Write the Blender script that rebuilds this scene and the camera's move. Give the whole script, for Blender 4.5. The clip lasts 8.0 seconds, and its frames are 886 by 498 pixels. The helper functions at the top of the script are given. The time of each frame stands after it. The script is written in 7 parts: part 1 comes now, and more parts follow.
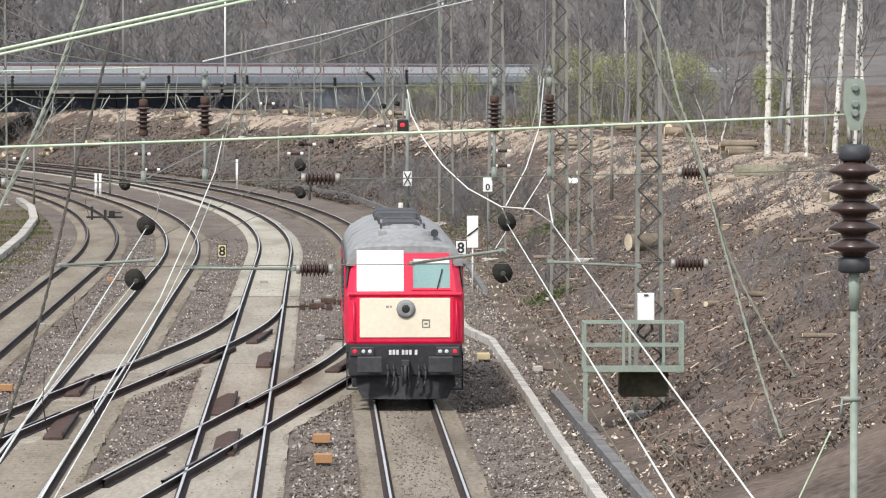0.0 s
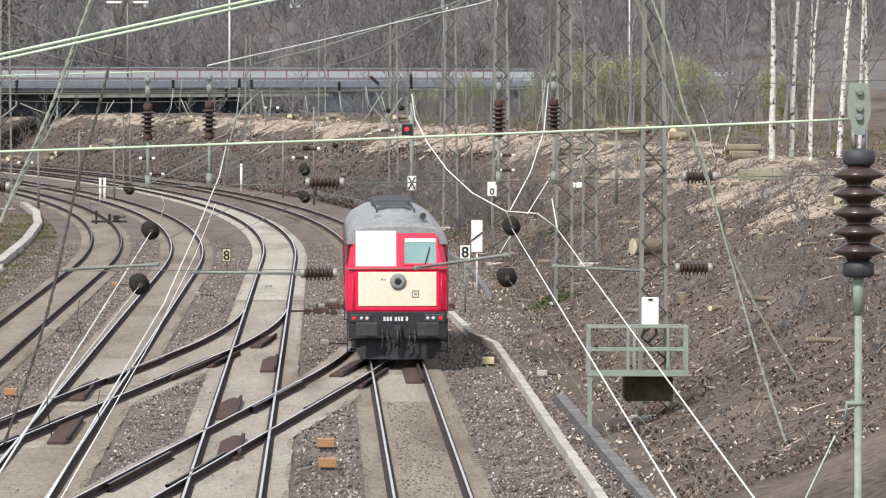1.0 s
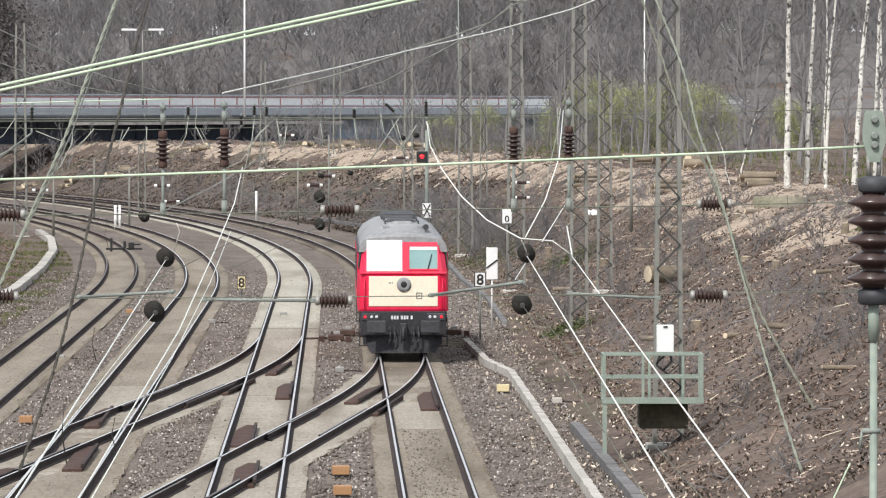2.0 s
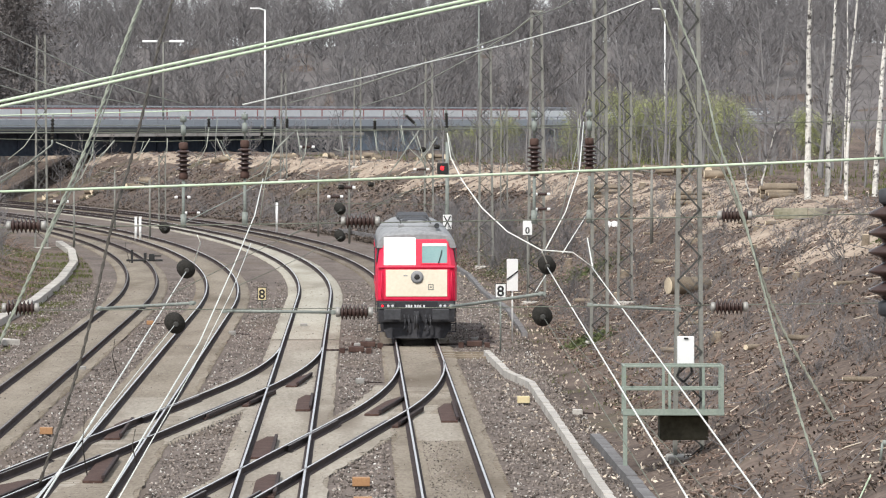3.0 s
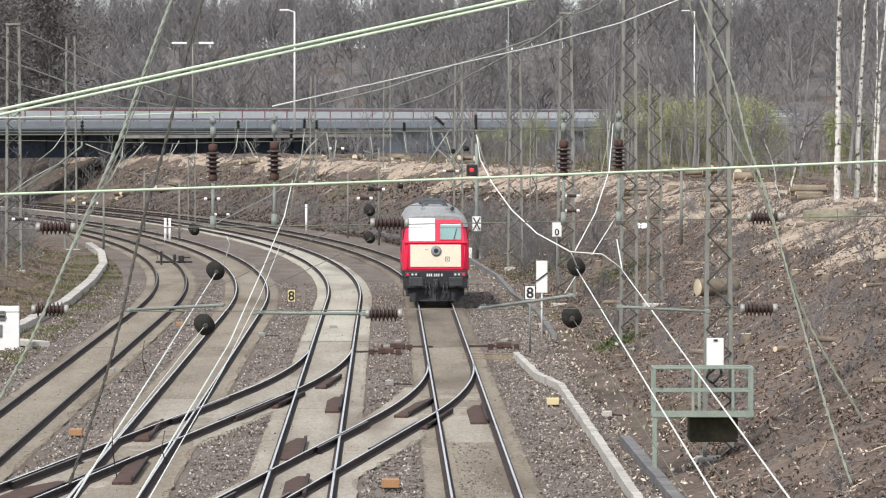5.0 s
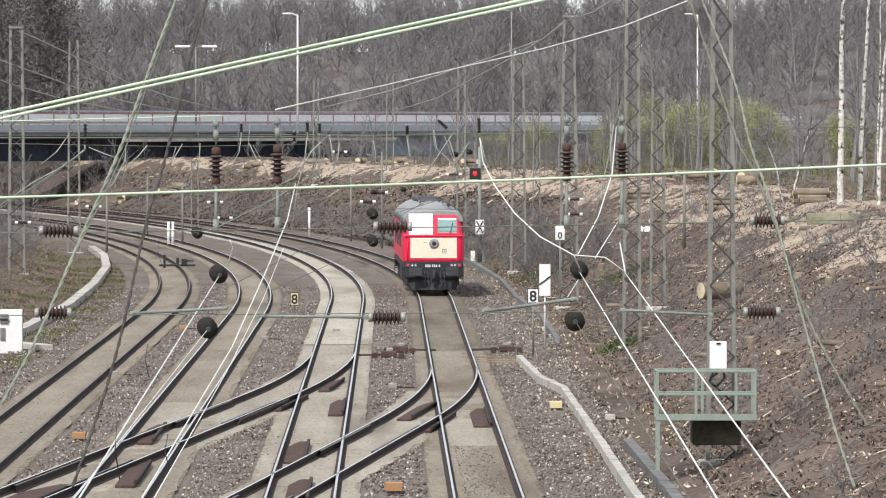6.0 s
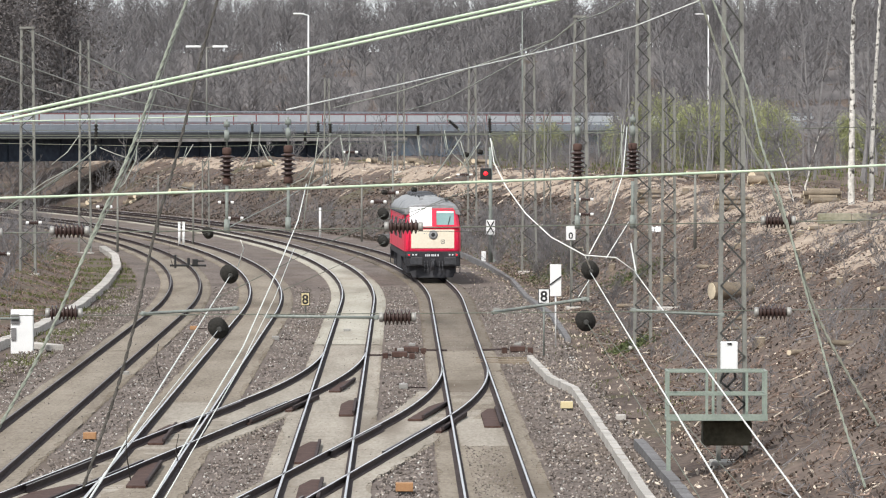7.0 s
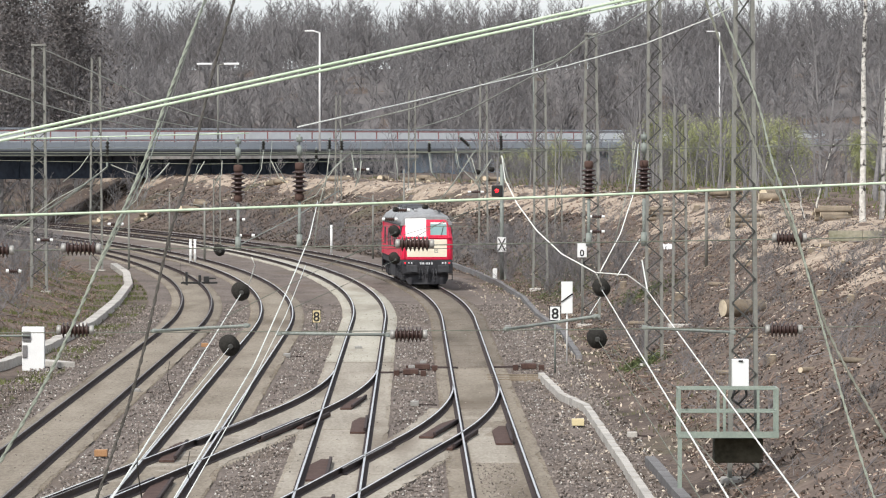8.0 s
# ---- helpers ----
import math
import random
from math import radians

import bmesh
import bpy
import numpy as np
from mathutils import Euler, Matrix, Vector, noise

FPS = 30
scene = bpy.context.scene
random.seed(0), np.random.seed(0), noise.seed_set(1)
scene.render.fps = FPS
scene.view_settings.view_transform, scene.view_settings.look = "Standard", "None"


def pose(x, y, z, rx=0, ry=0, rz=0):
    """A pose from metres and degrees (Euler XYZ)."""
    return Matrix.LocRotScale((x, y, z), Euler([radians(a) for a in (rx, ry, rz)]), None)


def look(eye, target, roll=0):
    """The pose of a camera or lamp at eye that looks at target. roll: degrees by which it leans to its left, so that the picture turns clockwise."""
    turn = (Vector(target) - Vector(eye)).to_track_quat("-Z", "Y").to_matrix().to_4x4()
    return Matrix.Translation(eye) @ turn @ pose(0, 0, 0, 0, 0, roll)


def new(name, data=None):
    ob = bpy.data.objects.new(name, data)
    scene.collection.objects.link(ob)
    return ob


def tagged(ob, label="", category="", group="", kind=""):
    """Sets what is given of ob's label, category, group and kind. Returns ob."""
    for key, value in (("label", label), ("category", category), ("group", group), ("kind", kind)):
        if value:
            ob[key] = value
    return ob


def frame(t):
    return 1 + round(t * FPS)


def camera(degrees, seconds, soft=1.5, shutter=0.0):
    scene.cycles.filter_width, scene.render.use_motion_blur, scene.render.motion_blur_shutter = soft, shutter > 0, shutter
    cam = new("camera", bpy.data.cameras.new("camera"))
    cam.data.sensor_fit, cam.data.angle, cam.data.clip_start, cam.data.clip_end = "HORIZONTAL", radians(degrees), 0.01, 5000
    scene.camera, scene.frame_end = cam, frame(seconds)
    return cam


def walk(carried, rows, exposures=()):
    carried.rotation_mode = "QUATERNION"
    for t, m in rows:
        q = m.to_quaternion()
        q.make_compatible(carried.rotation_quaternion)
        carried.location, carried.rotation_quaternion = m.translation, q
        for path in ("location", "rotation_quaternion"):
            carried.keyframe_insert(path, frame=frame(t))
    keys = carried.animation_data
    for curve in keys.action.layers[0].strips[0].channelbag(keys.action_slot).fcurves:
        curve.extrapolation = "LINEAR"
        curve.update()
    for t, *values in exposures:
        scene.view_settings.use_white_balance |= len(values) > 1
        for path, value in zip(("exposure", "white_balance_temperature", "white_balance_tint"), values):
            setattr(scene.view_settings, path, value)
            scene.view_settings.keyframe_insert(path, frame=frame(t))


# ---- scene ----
# ---- camera and its walk ----
cam = camera(9.996, 8.0, soft=1.15)
walk(cam, [
    (0.0, pose(0, 0, 8.15, 88.0353, 0, -1.0670)),
    (0.5, pose(0, 0, 8.15, 87.9861, 0, -1.0280)),
    (1.0, pose(0, 0, 8.15, 88.0845, 0, -1.0178)),
    (2.5, pose(0, 0, 8.15, 88.4952, 0, -0.7340)),
    (3.0, pose(0, 0, 8.15, 88.5246, 0, -0.6170)),
    (3.5, pose(0, 0, 8.15, 88.4856, 0, -0.4699)),
    (4.0, pose(0, 0, 8.15, 88.4166, 0, -0.4501)),
    (4.5, pose(0, 0, 8.15, 88.4460, 0, -0.3427)),
    (5.0, pose(0, 0, 8.15, 88.5438, 0, -0.2839)),
    (6.5, pose(0, 0, 8.15, 88.5828, 0, -0.2052)),
    (7.0, pose(0, 0, 8.15, 88.5834, 0, -0.1272)),
    (7.5, pose(0, 0, 8.15, 88.6326, 0, -0.0684)),
    (8.0, pose(0, 0, 8.15, 88.7789, 0, -0.0000)),
])

# ---- world, sun, exposure ----
SUN_DIR = Vector((0.30, 0.62, -0.72)).normalized()
world = bpy.data.worlds.new("sky")
scene.world = world
world.use_nodes = True
wn = world.node_tree
sky = wn.nodes.new("ShaderNodeTexSky")
sky.sky_type = 'NISHITA'
sky.sun_disc = False
sky.sun_elevation = math.asin(-SUN_DIR.z)
sky.sun_rotation = math.atan2(-SUN_DIR.x, -SUN_DIR.y)
sky.air_density, sky.dust_density, sky.ozone_density = 1.0, 1.5, 0.8
bg = wn.nodes["Background"]
bg.inputs["Strength"].default_value = 0.12
cloud = wn.nodes.new("ShaderNodeTexNoise")  # thin bright cloud veil over the whole sky
cloud.inputs["Scale"].default_value, cloud.inputs["Detail"].default_value = 3.0, 5
veil = wn.nodes.new("ShaderNodeValToRGB")
veil.color_ramp.elements[0].position, veil.color_ramp.elements[0].color = 0.3, (5.2, 5.6, 6.1, 1)
veil.color_ramp.elements[1].position, veil.color_ramp.elements[1].color = 0.7, (7.6, 7.8, 8.1, 1)
wn.links.new(cloud.outputs["Fac"], veil.inputs["Fac"])
cover = wn.nodes.new("ShaderNodeMixRGB")
cover.inputs["Fac"].default_value = 0.75
wn.links.new(sky.outputs["Color"], cover.inputs["Color1"])
wn.links.new(veil.outputs["Color"], cover.inputs["Color2"])
wn.links.new(cover.outputs["Color"], bg.inputs["Color"])
sun = new("sun", bpy.data.lights.new("sun", 'SUN'))
sun.data.energy, sun.data.angle, sun.data.color = 3.2, radians(4.0), (1.0, 0.96, 0.91)
sun.matrix_world = look((0, 0, 60), Vector((0, 0, 60)) + SUN_DIR)
scene.view_settings.exposure = 0.28


# ---- materials ----
def surface(name, low, high, scale=4.0, rough=0.8, bump=0.3, metal=0.0, fine=30.0, island=0.0, obj_rand=0.0, stain=None, stretch=(1, 1, 1), depth=0.02, spec=0.5, place=False):
    m = bpy.data.materials.new(name)
    m.use_nodes = True
    nt = m.node_tree
    p = nt.nodes["Principled BSDF"]
    tc = nt.nodes.new("ShaderNodeTexCoord")
    mp = nt.nodes.new("ShaderNodeMapping")
    mp.inputs["Scale"].default_value = stretch
    where = nt.nodes.new("ShaderNodeNewGeometry").outputs["Position"] if place else tc.outputs["Object"]
    nt.links.new(where, mp.inputs["Vector"])
    a = nt.nodes.new("ShaderNodeTexNoise")
    a.inputs["Scale"].default_value, a.inputs["Detail"].default_value = scale, 6
    b = nt.nodes.new("ShaderNodeTexNoise")
    b.inputs["Scale"].default_value, b.inputs["Detail"].default_value = fine, 4
    for n in (a, b):
        nt.links.new(mp.outputs["Vector"], n.inputs["Vector"])
    mix = nt.nodes.new("ShaderNodeMath")
    mix.operation = 'MULTIPLY_ADD'
    mix.inputs[1].default_value = 0.5
    half = nt.nodes.new("ShaderNodeMath")
    half.operation = 'MULTIPLY'
    half.inputs[1].default_value = 0.5
    nt.links.new(a.outputs["Fac"], mix.inputs[0])
    nt.links.new(b.outputs["Fac"], half.inputs[0])
    nt.links.new(half.outputs[0], mix.inputs[2])
    ramp = nt.nodes.new("ShaderNodeValToRGB")
    ramp.color_ramp.elements[0].position, ramp.color_ramp.elements[0].color = 0.36, (*low, 1)
    ramp.color_ramp.elements[1].position, ramp.color_ramp.elements[1].color = 0.64, (*high, 1)
    nt.links.new(mix.outputs[0], ramp.inputs["Fac"])
    col = ramp.outputs["Color"]
    if stain:
        c = nt.nodes.new("ShaderNodeTexNoise")
        c.inputs["Scale"].default_value, c.inputs["Detail"].default_value = stain[1], 5
        nt.links.new(mp.outputs["Vector"], c.inputs["Vector"])
        r2 = nt.nodes.new("ShaderNodeValToRGB")
        r2.color_ramp.elements[0].position, r2.color_ramp.elements[1].position = stain[2], stain[2] + 0.14
        nt.links.new(c.outputs["Fac"], r2.inputs["Fac"])
        mc = nt.nodes.new("ShaderNodeMixRGB")
        mc.inputs["Color2"].default_value = (*stain[0], 1)
        nt.links.new(r2.outputs["Color"], mc.inputs["Fac"])
        nt.links.new(col, mc.inputs["Color1"])
        col = mc.outputs["Color"]
    if island or obj_rand:
        src = nt.nodes.new("ShaderNodeNewGeometry").outputs["Random Per Island"] if island else nt.nodes.new("ShaderNodeObjectInfo").outputs["Random"]
        amount = island or obj_rand
        mr = nt.nodes.new("ShaderNodeMapRange")
        mr.inputs["To Min"].default_value, mr.inputs["To Max"].default_value = 1 - amount, 1 + amount
        nt.links.new(src, mr.inputs["Value"])
        hs = nt.nodes.new("ShaderNodeHueSaturation")
        nt.links.new(mr.outputs["Result"], hs.inputs["Value"])
        nt.links.new(col, hs.inputs["Color"])
        col = hs.outputs["Color"]
    nt.links.new(col, p.inputs["Base Color"])
    p.inputs["Roughness"].default_value, p.inputs["Metallic"].default_value = rough, metal
    p.inputs["Specular IOR Level"].default_value = spec
    if bump:
        bp = nt.nodes.new("ShaderNodeBump")
        bp.inputs["Strength"].default_value, bp.inputs["Distance"].default_value = bump, depth
        nt.links.new(mix.outputs[0], bp.inputs["Height"])
        nt.links.new(bp.outputs["Normal"], p.inputs["Normal"])
    return m


EARTH = surface("bank earth and litter", (0.060, 0.046, 0.040), (0.190, 0.148, 0.122), 0.28, 0.95, 0.8, fine=4.5, stain=((0.105, 0.100, 0.055), 0.10, 0.60), depth=0.12, spec=0.15)
BALLAST = surface("ballast stone", (0.090, 0.072, 0.062), (0.205, 0.170, 0.148), 0.4, 0.95, 0.6, fine=6.0, stretch=(1.3, 0.45, 1.0), stain=((0.125, 0.098, 0.078), 0.2, 0.55), depth=0.06, spec=0.2)
STONES = surface("loose ballast stones", (0.115, 0.096, 0.084), (0.32, 0.28, 0.25), 0.6, 0.95, 0.2, island=0.65, spec=0.2)
SLEEPER = surface("weathered concrete sleeper", (0.185, 0.156, 0.122), (0.305, 0.266, 0.215), 0.5, 0.9, 0.1, fine=9.0, obj_rand=0.02, stretch=(1.5, 0.22, 1.0), stain=((0.145, 0.118, 0.09), 0.22, 0.55), spec=0.2, place=True)
SLEEPER_PALE = surface("bleached concrete sleeper", (0.33, 0.305, 0.25), (0.48, 0.452, 0.385), 0.5, 0.9, 0.1, fine=9.0, obj_rand=0.02, stretch=(1.5, 0.22, 1.0), stain=((0.26, 0.235, 0.19), 0.22, 0.56), spec=0.2, place=True)
SLEEPER_BROWN = surface("oil-browned sleeper", (0.135, 0.110, 0.084), (0.225, 0.192, 0.155), 0.5, 0.9, 0.1, fine=9.0, obj_rand=0.02, stretch=(1.5, 0.22, 1.0), stain=((0.10, 0.083, 0.064), 0.2, 0.55), spec=0.2, place=True)
SLEEPER_NEW = surface("pale concrete sleeper", (0.245, 0.216, 0.176), (0.39, 0.352, 0.297), 0.5, 0.9, 0.1, fine=9.0, obj_rand=0.02, stretch=(1.5, 0.22, 1.0), stain=((0.19, 0.16, 0.128), 0.22, 0.56), spec=0.2, place=True)
RUST = surface("rusty rail side", (0.034, 0.026, 0.026), (0.068, 0.050, 0.047), 2.0, 0.85, 0.3, fine=20, spec=0.2)
POLISHED = surface("polished rail head", (0.70, 0.69, 0.68), (0.86, 0.85, 0.84), 3.0, 0.45, 0.05, metal=1.0)
DULL_HEAD = surface("dull rail head", (0.10, 0.085, 0.08), (0.2, 0.18, 0.175), 3.0, 0.5, 0.1, metal=0.6)
PLATE = surface("rust-brown steel plate", (0.055, 0.032, 0.026), (0.105, 0.066, 0.055), 1.5, 0.85, 0.3, fine=12, spec=0.2)
CONCRETE = surface("pale concrete", (0.36, 0.34, 0.31), (0.56, 0.53, 0.49), 1.0, 0.9, 0.3, fine=14, obj_rand=0.12, stain=((0.25, 0.22, 0.19), 0.8, 0.58), spec=0.2)
DUCT = surface("grey weathered duct", (0.13, 0.125, 0.125), (0.24, 0.235, 0.235), 1.0, 0.9, 0.3, fine=14, obj_rand=0.12, spec=0.2)
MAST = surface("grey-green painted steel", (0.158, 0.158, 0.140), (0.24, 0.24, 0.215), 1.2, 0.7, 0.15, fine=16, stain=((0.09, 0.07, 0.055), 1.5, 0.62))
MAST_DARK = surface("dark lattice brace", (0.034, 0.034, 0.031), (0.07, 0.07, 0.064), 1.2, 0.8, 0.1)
CAGE = surface("mint-grey painted steel", (0.20, 0.245, 0.21), (0.29, 0.335, 0.285), 2.0, 0.6, 0.1, fine=20)
CERAMIC = surface("brown glazed porcelain", (0.032, 0.020, 0.018), (0.07, 0.042, 0.036), 3.0, 0.25, 0.0)
CAP = surface("pale galvanised cap", (0.22, 0.215, 0.20), (0.38, 0.37, 0.345), 3.0, 0.5, 0.1, metal=0.2)
GALV = surface("galvanised steel", (0.17, 0.19, 0.175), (0.30, 0.33, 0.30), 3.0, 0.65, 0.1, metal=0.1, spec=0.3)
WIRE_PALE = surface("pale green copper wire", (0.40, 0.51, 0.36), (0.60, 0.71, 0.54), 3.0, 0.5, 0.0, metal=0.0)
WIRE_WHITE = surface("bright bare wire", (0.66, 0.68, 0.63), (0.84, 0.85, 0.80), 3.0, 0.45, 0.0)
GUY = surface("grey-green guy strand", (0.175, 0.19, 0.15), (0.29, 0.31, 0.255), 3.0, 0.8, 0.0, spec=0.2)
JUMPER = surface("pale grey-green jumper wire", (0.26, 0.28, 0.24), (0.42, 0.44, 0.39), 3.0, 0.6, 0.0)
WIRE_GREY = surface("grey stranded wire", (0.115, 0.125, 0.10), (0.205, 0.22, 0.18), 3.0, 0.9, 0.0, spec=0.15)
WIRE_OLIVE = surface("weathered olive wire", (0.125, 0.125, 0.10), (0.21, 0.21, 0.172), 3.0, 0.9, 0.0, spec=0.15)
WIRE_DARK = surface("dark stranded wire", (0.045, 0.041, 0.035), (0.10, 0.092, 0.08), 3.0, 0.9, 0.0, spec=0.15)
WHITE = surface("white enamel", (0.72, 0.73, 0.72), (0.85, 0.85, 0.84), 2.0, 0.5, 0.0)
BLACK = surface("black enamel", (0.01, 0.01, 0.01), (0.022, 0.022, 0.022), 2.0, 0.5, 0.0)
YELLOW = surface("faded yellow enamel", (0.58, 0.49, 0.28), (0.72, 0.61, 0.37), 2.0, 0.6, 0.0)
ORANGE = surface("orange plastic cover", (0.30, 0.155, 0.07), (0.44, 0.25, 0.12), 2.0, 0.6, 0.1)
# navy deepened by the deck's shade, painted in
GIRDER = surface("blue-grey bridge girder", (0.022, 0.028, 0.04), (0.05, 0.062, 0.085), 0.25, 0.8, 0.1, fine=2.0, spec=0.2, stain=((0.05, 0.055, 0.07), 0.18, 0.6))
GIRDER_MID = surface("mid blue bridge girder", (0.055, 0.07, 0.09), (0.10, 0.12, 0.145), 0.25, 0.7, 0.1, fine=2.0)
# the girder's lit section: brightness is put into this lighter blue
GIRDER_LIT = surface("lit light blue bridge girder", (0.26, 0.33, 0.41), (0.37, 0.44, 0.52), 0.25, 0.6, 0.1, fine=2.0)
DECK = surface("bridge deck concrete", (0.11, 0.115, 0.125), (0.19, 0.195, 0.205), 0.4, 0.9, 0.2, fine=3.0)
RAILING = surface("grey bridge railing", (0.31, 0.335, 0.365), (0.44, 0.465, 0.495), 0.6, 0.6, 0.0)
RED_RAIL = surface("red barrier rail", (0.28, 0.11, 0.10), (0.40, 0.17, 0.155), 0.6, 0.6, 0.0)
# bark and twigs are lightened and greyed to paint in the wood's aerial haze
BARK = surface("hazy grey-brown bark", (0.160, 0.154, 0.153), (0.265, 0.256, 0.253), 0.5, 0.95, 0.2, fine=6.0, island=0.15, stain=((0.145, 0.137, 0.135), 0.035, 0.50), spec=0.15)
TWIG = surface("hazy grey bare twigs", (0.155, 0.148, 0.150), (0.25, 0.240, 0.241), 0.5, 0.95, 0.0, fine=6.0, island=0.15, stain=((0.140, 0.132, 0.132), 0.035, 0.50), spec=0.15)
DRY = surface("dry bramble and straw", (0.13, 0.09, 0.072), (0.29, 0.22, 0.178), 0.4, 0.95, 0.0, fine=5.0, island=0.45, spec=0.15)
DARK_DRY = surface("rotten dark leaves", (0.045, 0.036, 0.03), (0.10, 0.082, 0.068), 0.4, 0.95, 0.0, fine=5.0, island=0.4, spec=0.15)
# litter tone greyed to hold the haze between the far trees
WOOD_LITTER = surface("hazy grey-brown wood litter", (0.115, 0.105, 0.102), (0.19, 0.175, 0.17), 0.2, 0.95, 0.3, fine=3.0, spec=0.15)
STRAW = surface("bleached sticks", (0.42, 0.35, 0.28), (0.64, 0.56, 0.46), 0.6, 0.9, 0.0, island=0.35, spec=0.15)
LEAF = surface("young green leaves", (0.24, 0.255, 0.125), (0.36, 0.375, 0.20), 0.5, 0.9, 0.0, fine=5.0, island=0.4, spec=0.2)
DARK_LEAF = surface("dark evergreen needles", (0.095, 0.086, 0.083), (0.165, 0.15, 0.145), 0.5, 0.9, 0.0, fine=5.0, island=0.4, spec=0.2)
GRASS = surface("short spring grass", (0.07, 0.085, 0.028), (0.15, 0.165, 0.06), 0.5, 0.95, 0.0, island=0.4, spec=0.15)
IVY = surface("dark ivy leaves", (0.055, 0.07, 0.03), (0.12, 0.14, 0.06), 0.5, 0.8, 0.0, fine=5.0, island=0.4, spec=0.2)
MOSSY = surface("mossy concrete", (0.17, 0.17, 0.115), (0.34, 0.32, 0.25), 0.9, 0.95, 0.3, fine=7.0, place=True, spec=0.15)
BIRCH = surface("white birch bark", (0.48, 0.46, 0.42), (0.80, 0.78, 0.73), 1.2, 0.85, 0.2, fine=7.0, stain=((0.05, 0.045, 0.042), 4.5, 0.515), spec=0.2, place=True)
LOGWOOD = surface("cut log bark", (0.15, 0.12, 0.09), (0.30, 0.25, 0.19), 2.0, 0.95, 0.3, obj_rand=0.2, spec=0.15)
LOGEND = surface("pale sawn log end", (0.58, 0.48, 0.34), (0.76, 0.66, 0.50), 5.0, 0.9, 0.1, spec=0.2)
LOCO_RED = surface("traffic red loco paint", (0.64, 0.010, 0.050), (0.74, 0.018, 0.078), 0.6, 0.38, 0.02, fine=6.0, stain=((0.54, 0.020, 0.055), 0.9, 0.62))
LOCO_CREAM = surface("cream warning panel", (0.73, 0.66, 0.52), (0.83, 0.76, 0.62), 0.8, 0.5, 0.02, fine=9.0)
LOCO_GREY = surface("dusty grey loco roof", (0.20, 0.205, 0.21), (0.34, 0.345, 0.35), 0.7, 0.6, 0.08, fine=7.0, stain=((0.10, 0.10, 0.10), 0.6, 0.58))
LOCO_BLACK = surface("sooty black underframe", (0.013, 0.013, 0.016), (0.034, 0.034, 0.040), 1.2, 0.75, 0.2, fine=9.0)
LOCO_DARK = surface("dark grey buffer steel", (0.024, 0.025, 0.029), (0.055, 0.057, 0.063), 1.5, 0.6, 0.15, fine=9.0)
# plain white standing in for the sky's reflection in one windscreen
GLARE_WHITE = surface("white windscreen glare", (0.86, 0.86, 0.86), (0.90, 0.90, 0.90), 1.0, 0.6, 0.0)
CAB = surface("teal cab lining", (0.16, 0.30, 0.30), (0.24, 0.38, 0.38), 1.0, 0.7, 0.0)


def glow(name, colour, strength):
    m = bpy.data.materials.new(name)
    m.use_nodes = True
    p = m.node_tree.nodes["Principled BSDF"]
    p.inputs["Base Color"].default_value = (*colour, 1)
    p.inputs["Emission Color"].default_value = (*colour, 1)
    p.inputs["Emission Strength"].default_value = strength
    return m


RED_LAMP = glow("red signal lamp", (1.0, 0.012, 0.02), 2.5)
TAIL_LAMP = glow("red tail lamp", (0.9, 0.01, 0.03), 0.5)
LAMP_GLASS = surface("pale lamp glass", (0.55, 0.56, 0.58), (0.7, 0.71, 0.73), 3.0, 0.2, 0.0)


DISC = surface("matt dark porcelain", (0.018, 0.017, 0.015), (0.04, 0.038, 0.034), 3.0, 0.85, 0.0, spec=0.15)
CRIB = surface("dusty stone between sleepers", (0.185, 0.156, 0.122), (0.305, 0.266, 0.215), 0.5, 0.95, 0.1, fine=9.0, stretch=(1.5, 0.22, 1.0), stain=((0.145, 0.118, 0.09), 0.22, 0.55), spec=0.15, place=True)
CHALK = surface("whitish broken stone", (0.42, 0.40, 0.37), (0.66, 0.64, 0.60), 2.0, 0.95, 0.1, island=0.3, spec=0.2)
# olive concrete, darkened to hold the shade below the platform
FOUNDATION = surface("dark olive shaded foundation", (0.048, 0.045, 0.032), (0.10, 0.093, 0.068), 1.2, 0.95, 0.3, fine=9.0, spec=0.15)
SAWDUST = surface("pale trodden earth with wood chips", (0.25, 0.195, 0.15), (0.47, 0.385, 0.305), 0.5, 0.95, 0.5, fine=4.0, depth=0.08, spec=0.15)


# ---- mesh helpers ----
def part(name, bm, material, parent=None, label=""):
    """Links a bmesh as one mesh object under a thing."""
    me = bpy.data.meshes.new(name)
    bm.to_mesh(me)
    bm.free()
    for m in (material if isinstance(material, (list, tuple)) else [material]):
        me.materials.append(m)
    ob = new(name, me)
    if parent:
        ob.parent = parent
    if label:
        ob["label"] = label
    return ob


def raw(name, verts, faces, material, parent=None, label="", smooth=False):
    me = bpy.data.meshes.new(name)
    me.from_pydata([tuple(v) for v in verts], [], [tuple(f) for f in faces])
    me.materials.append(material)
    if smooth:
        me.polygons.foreach_set("use_smooth", [True] * len(me.polygons))
    ob = new(name, me)
    if parent:
        ob.parent = parent
    if label:
        ob["label"] = label
    return ob


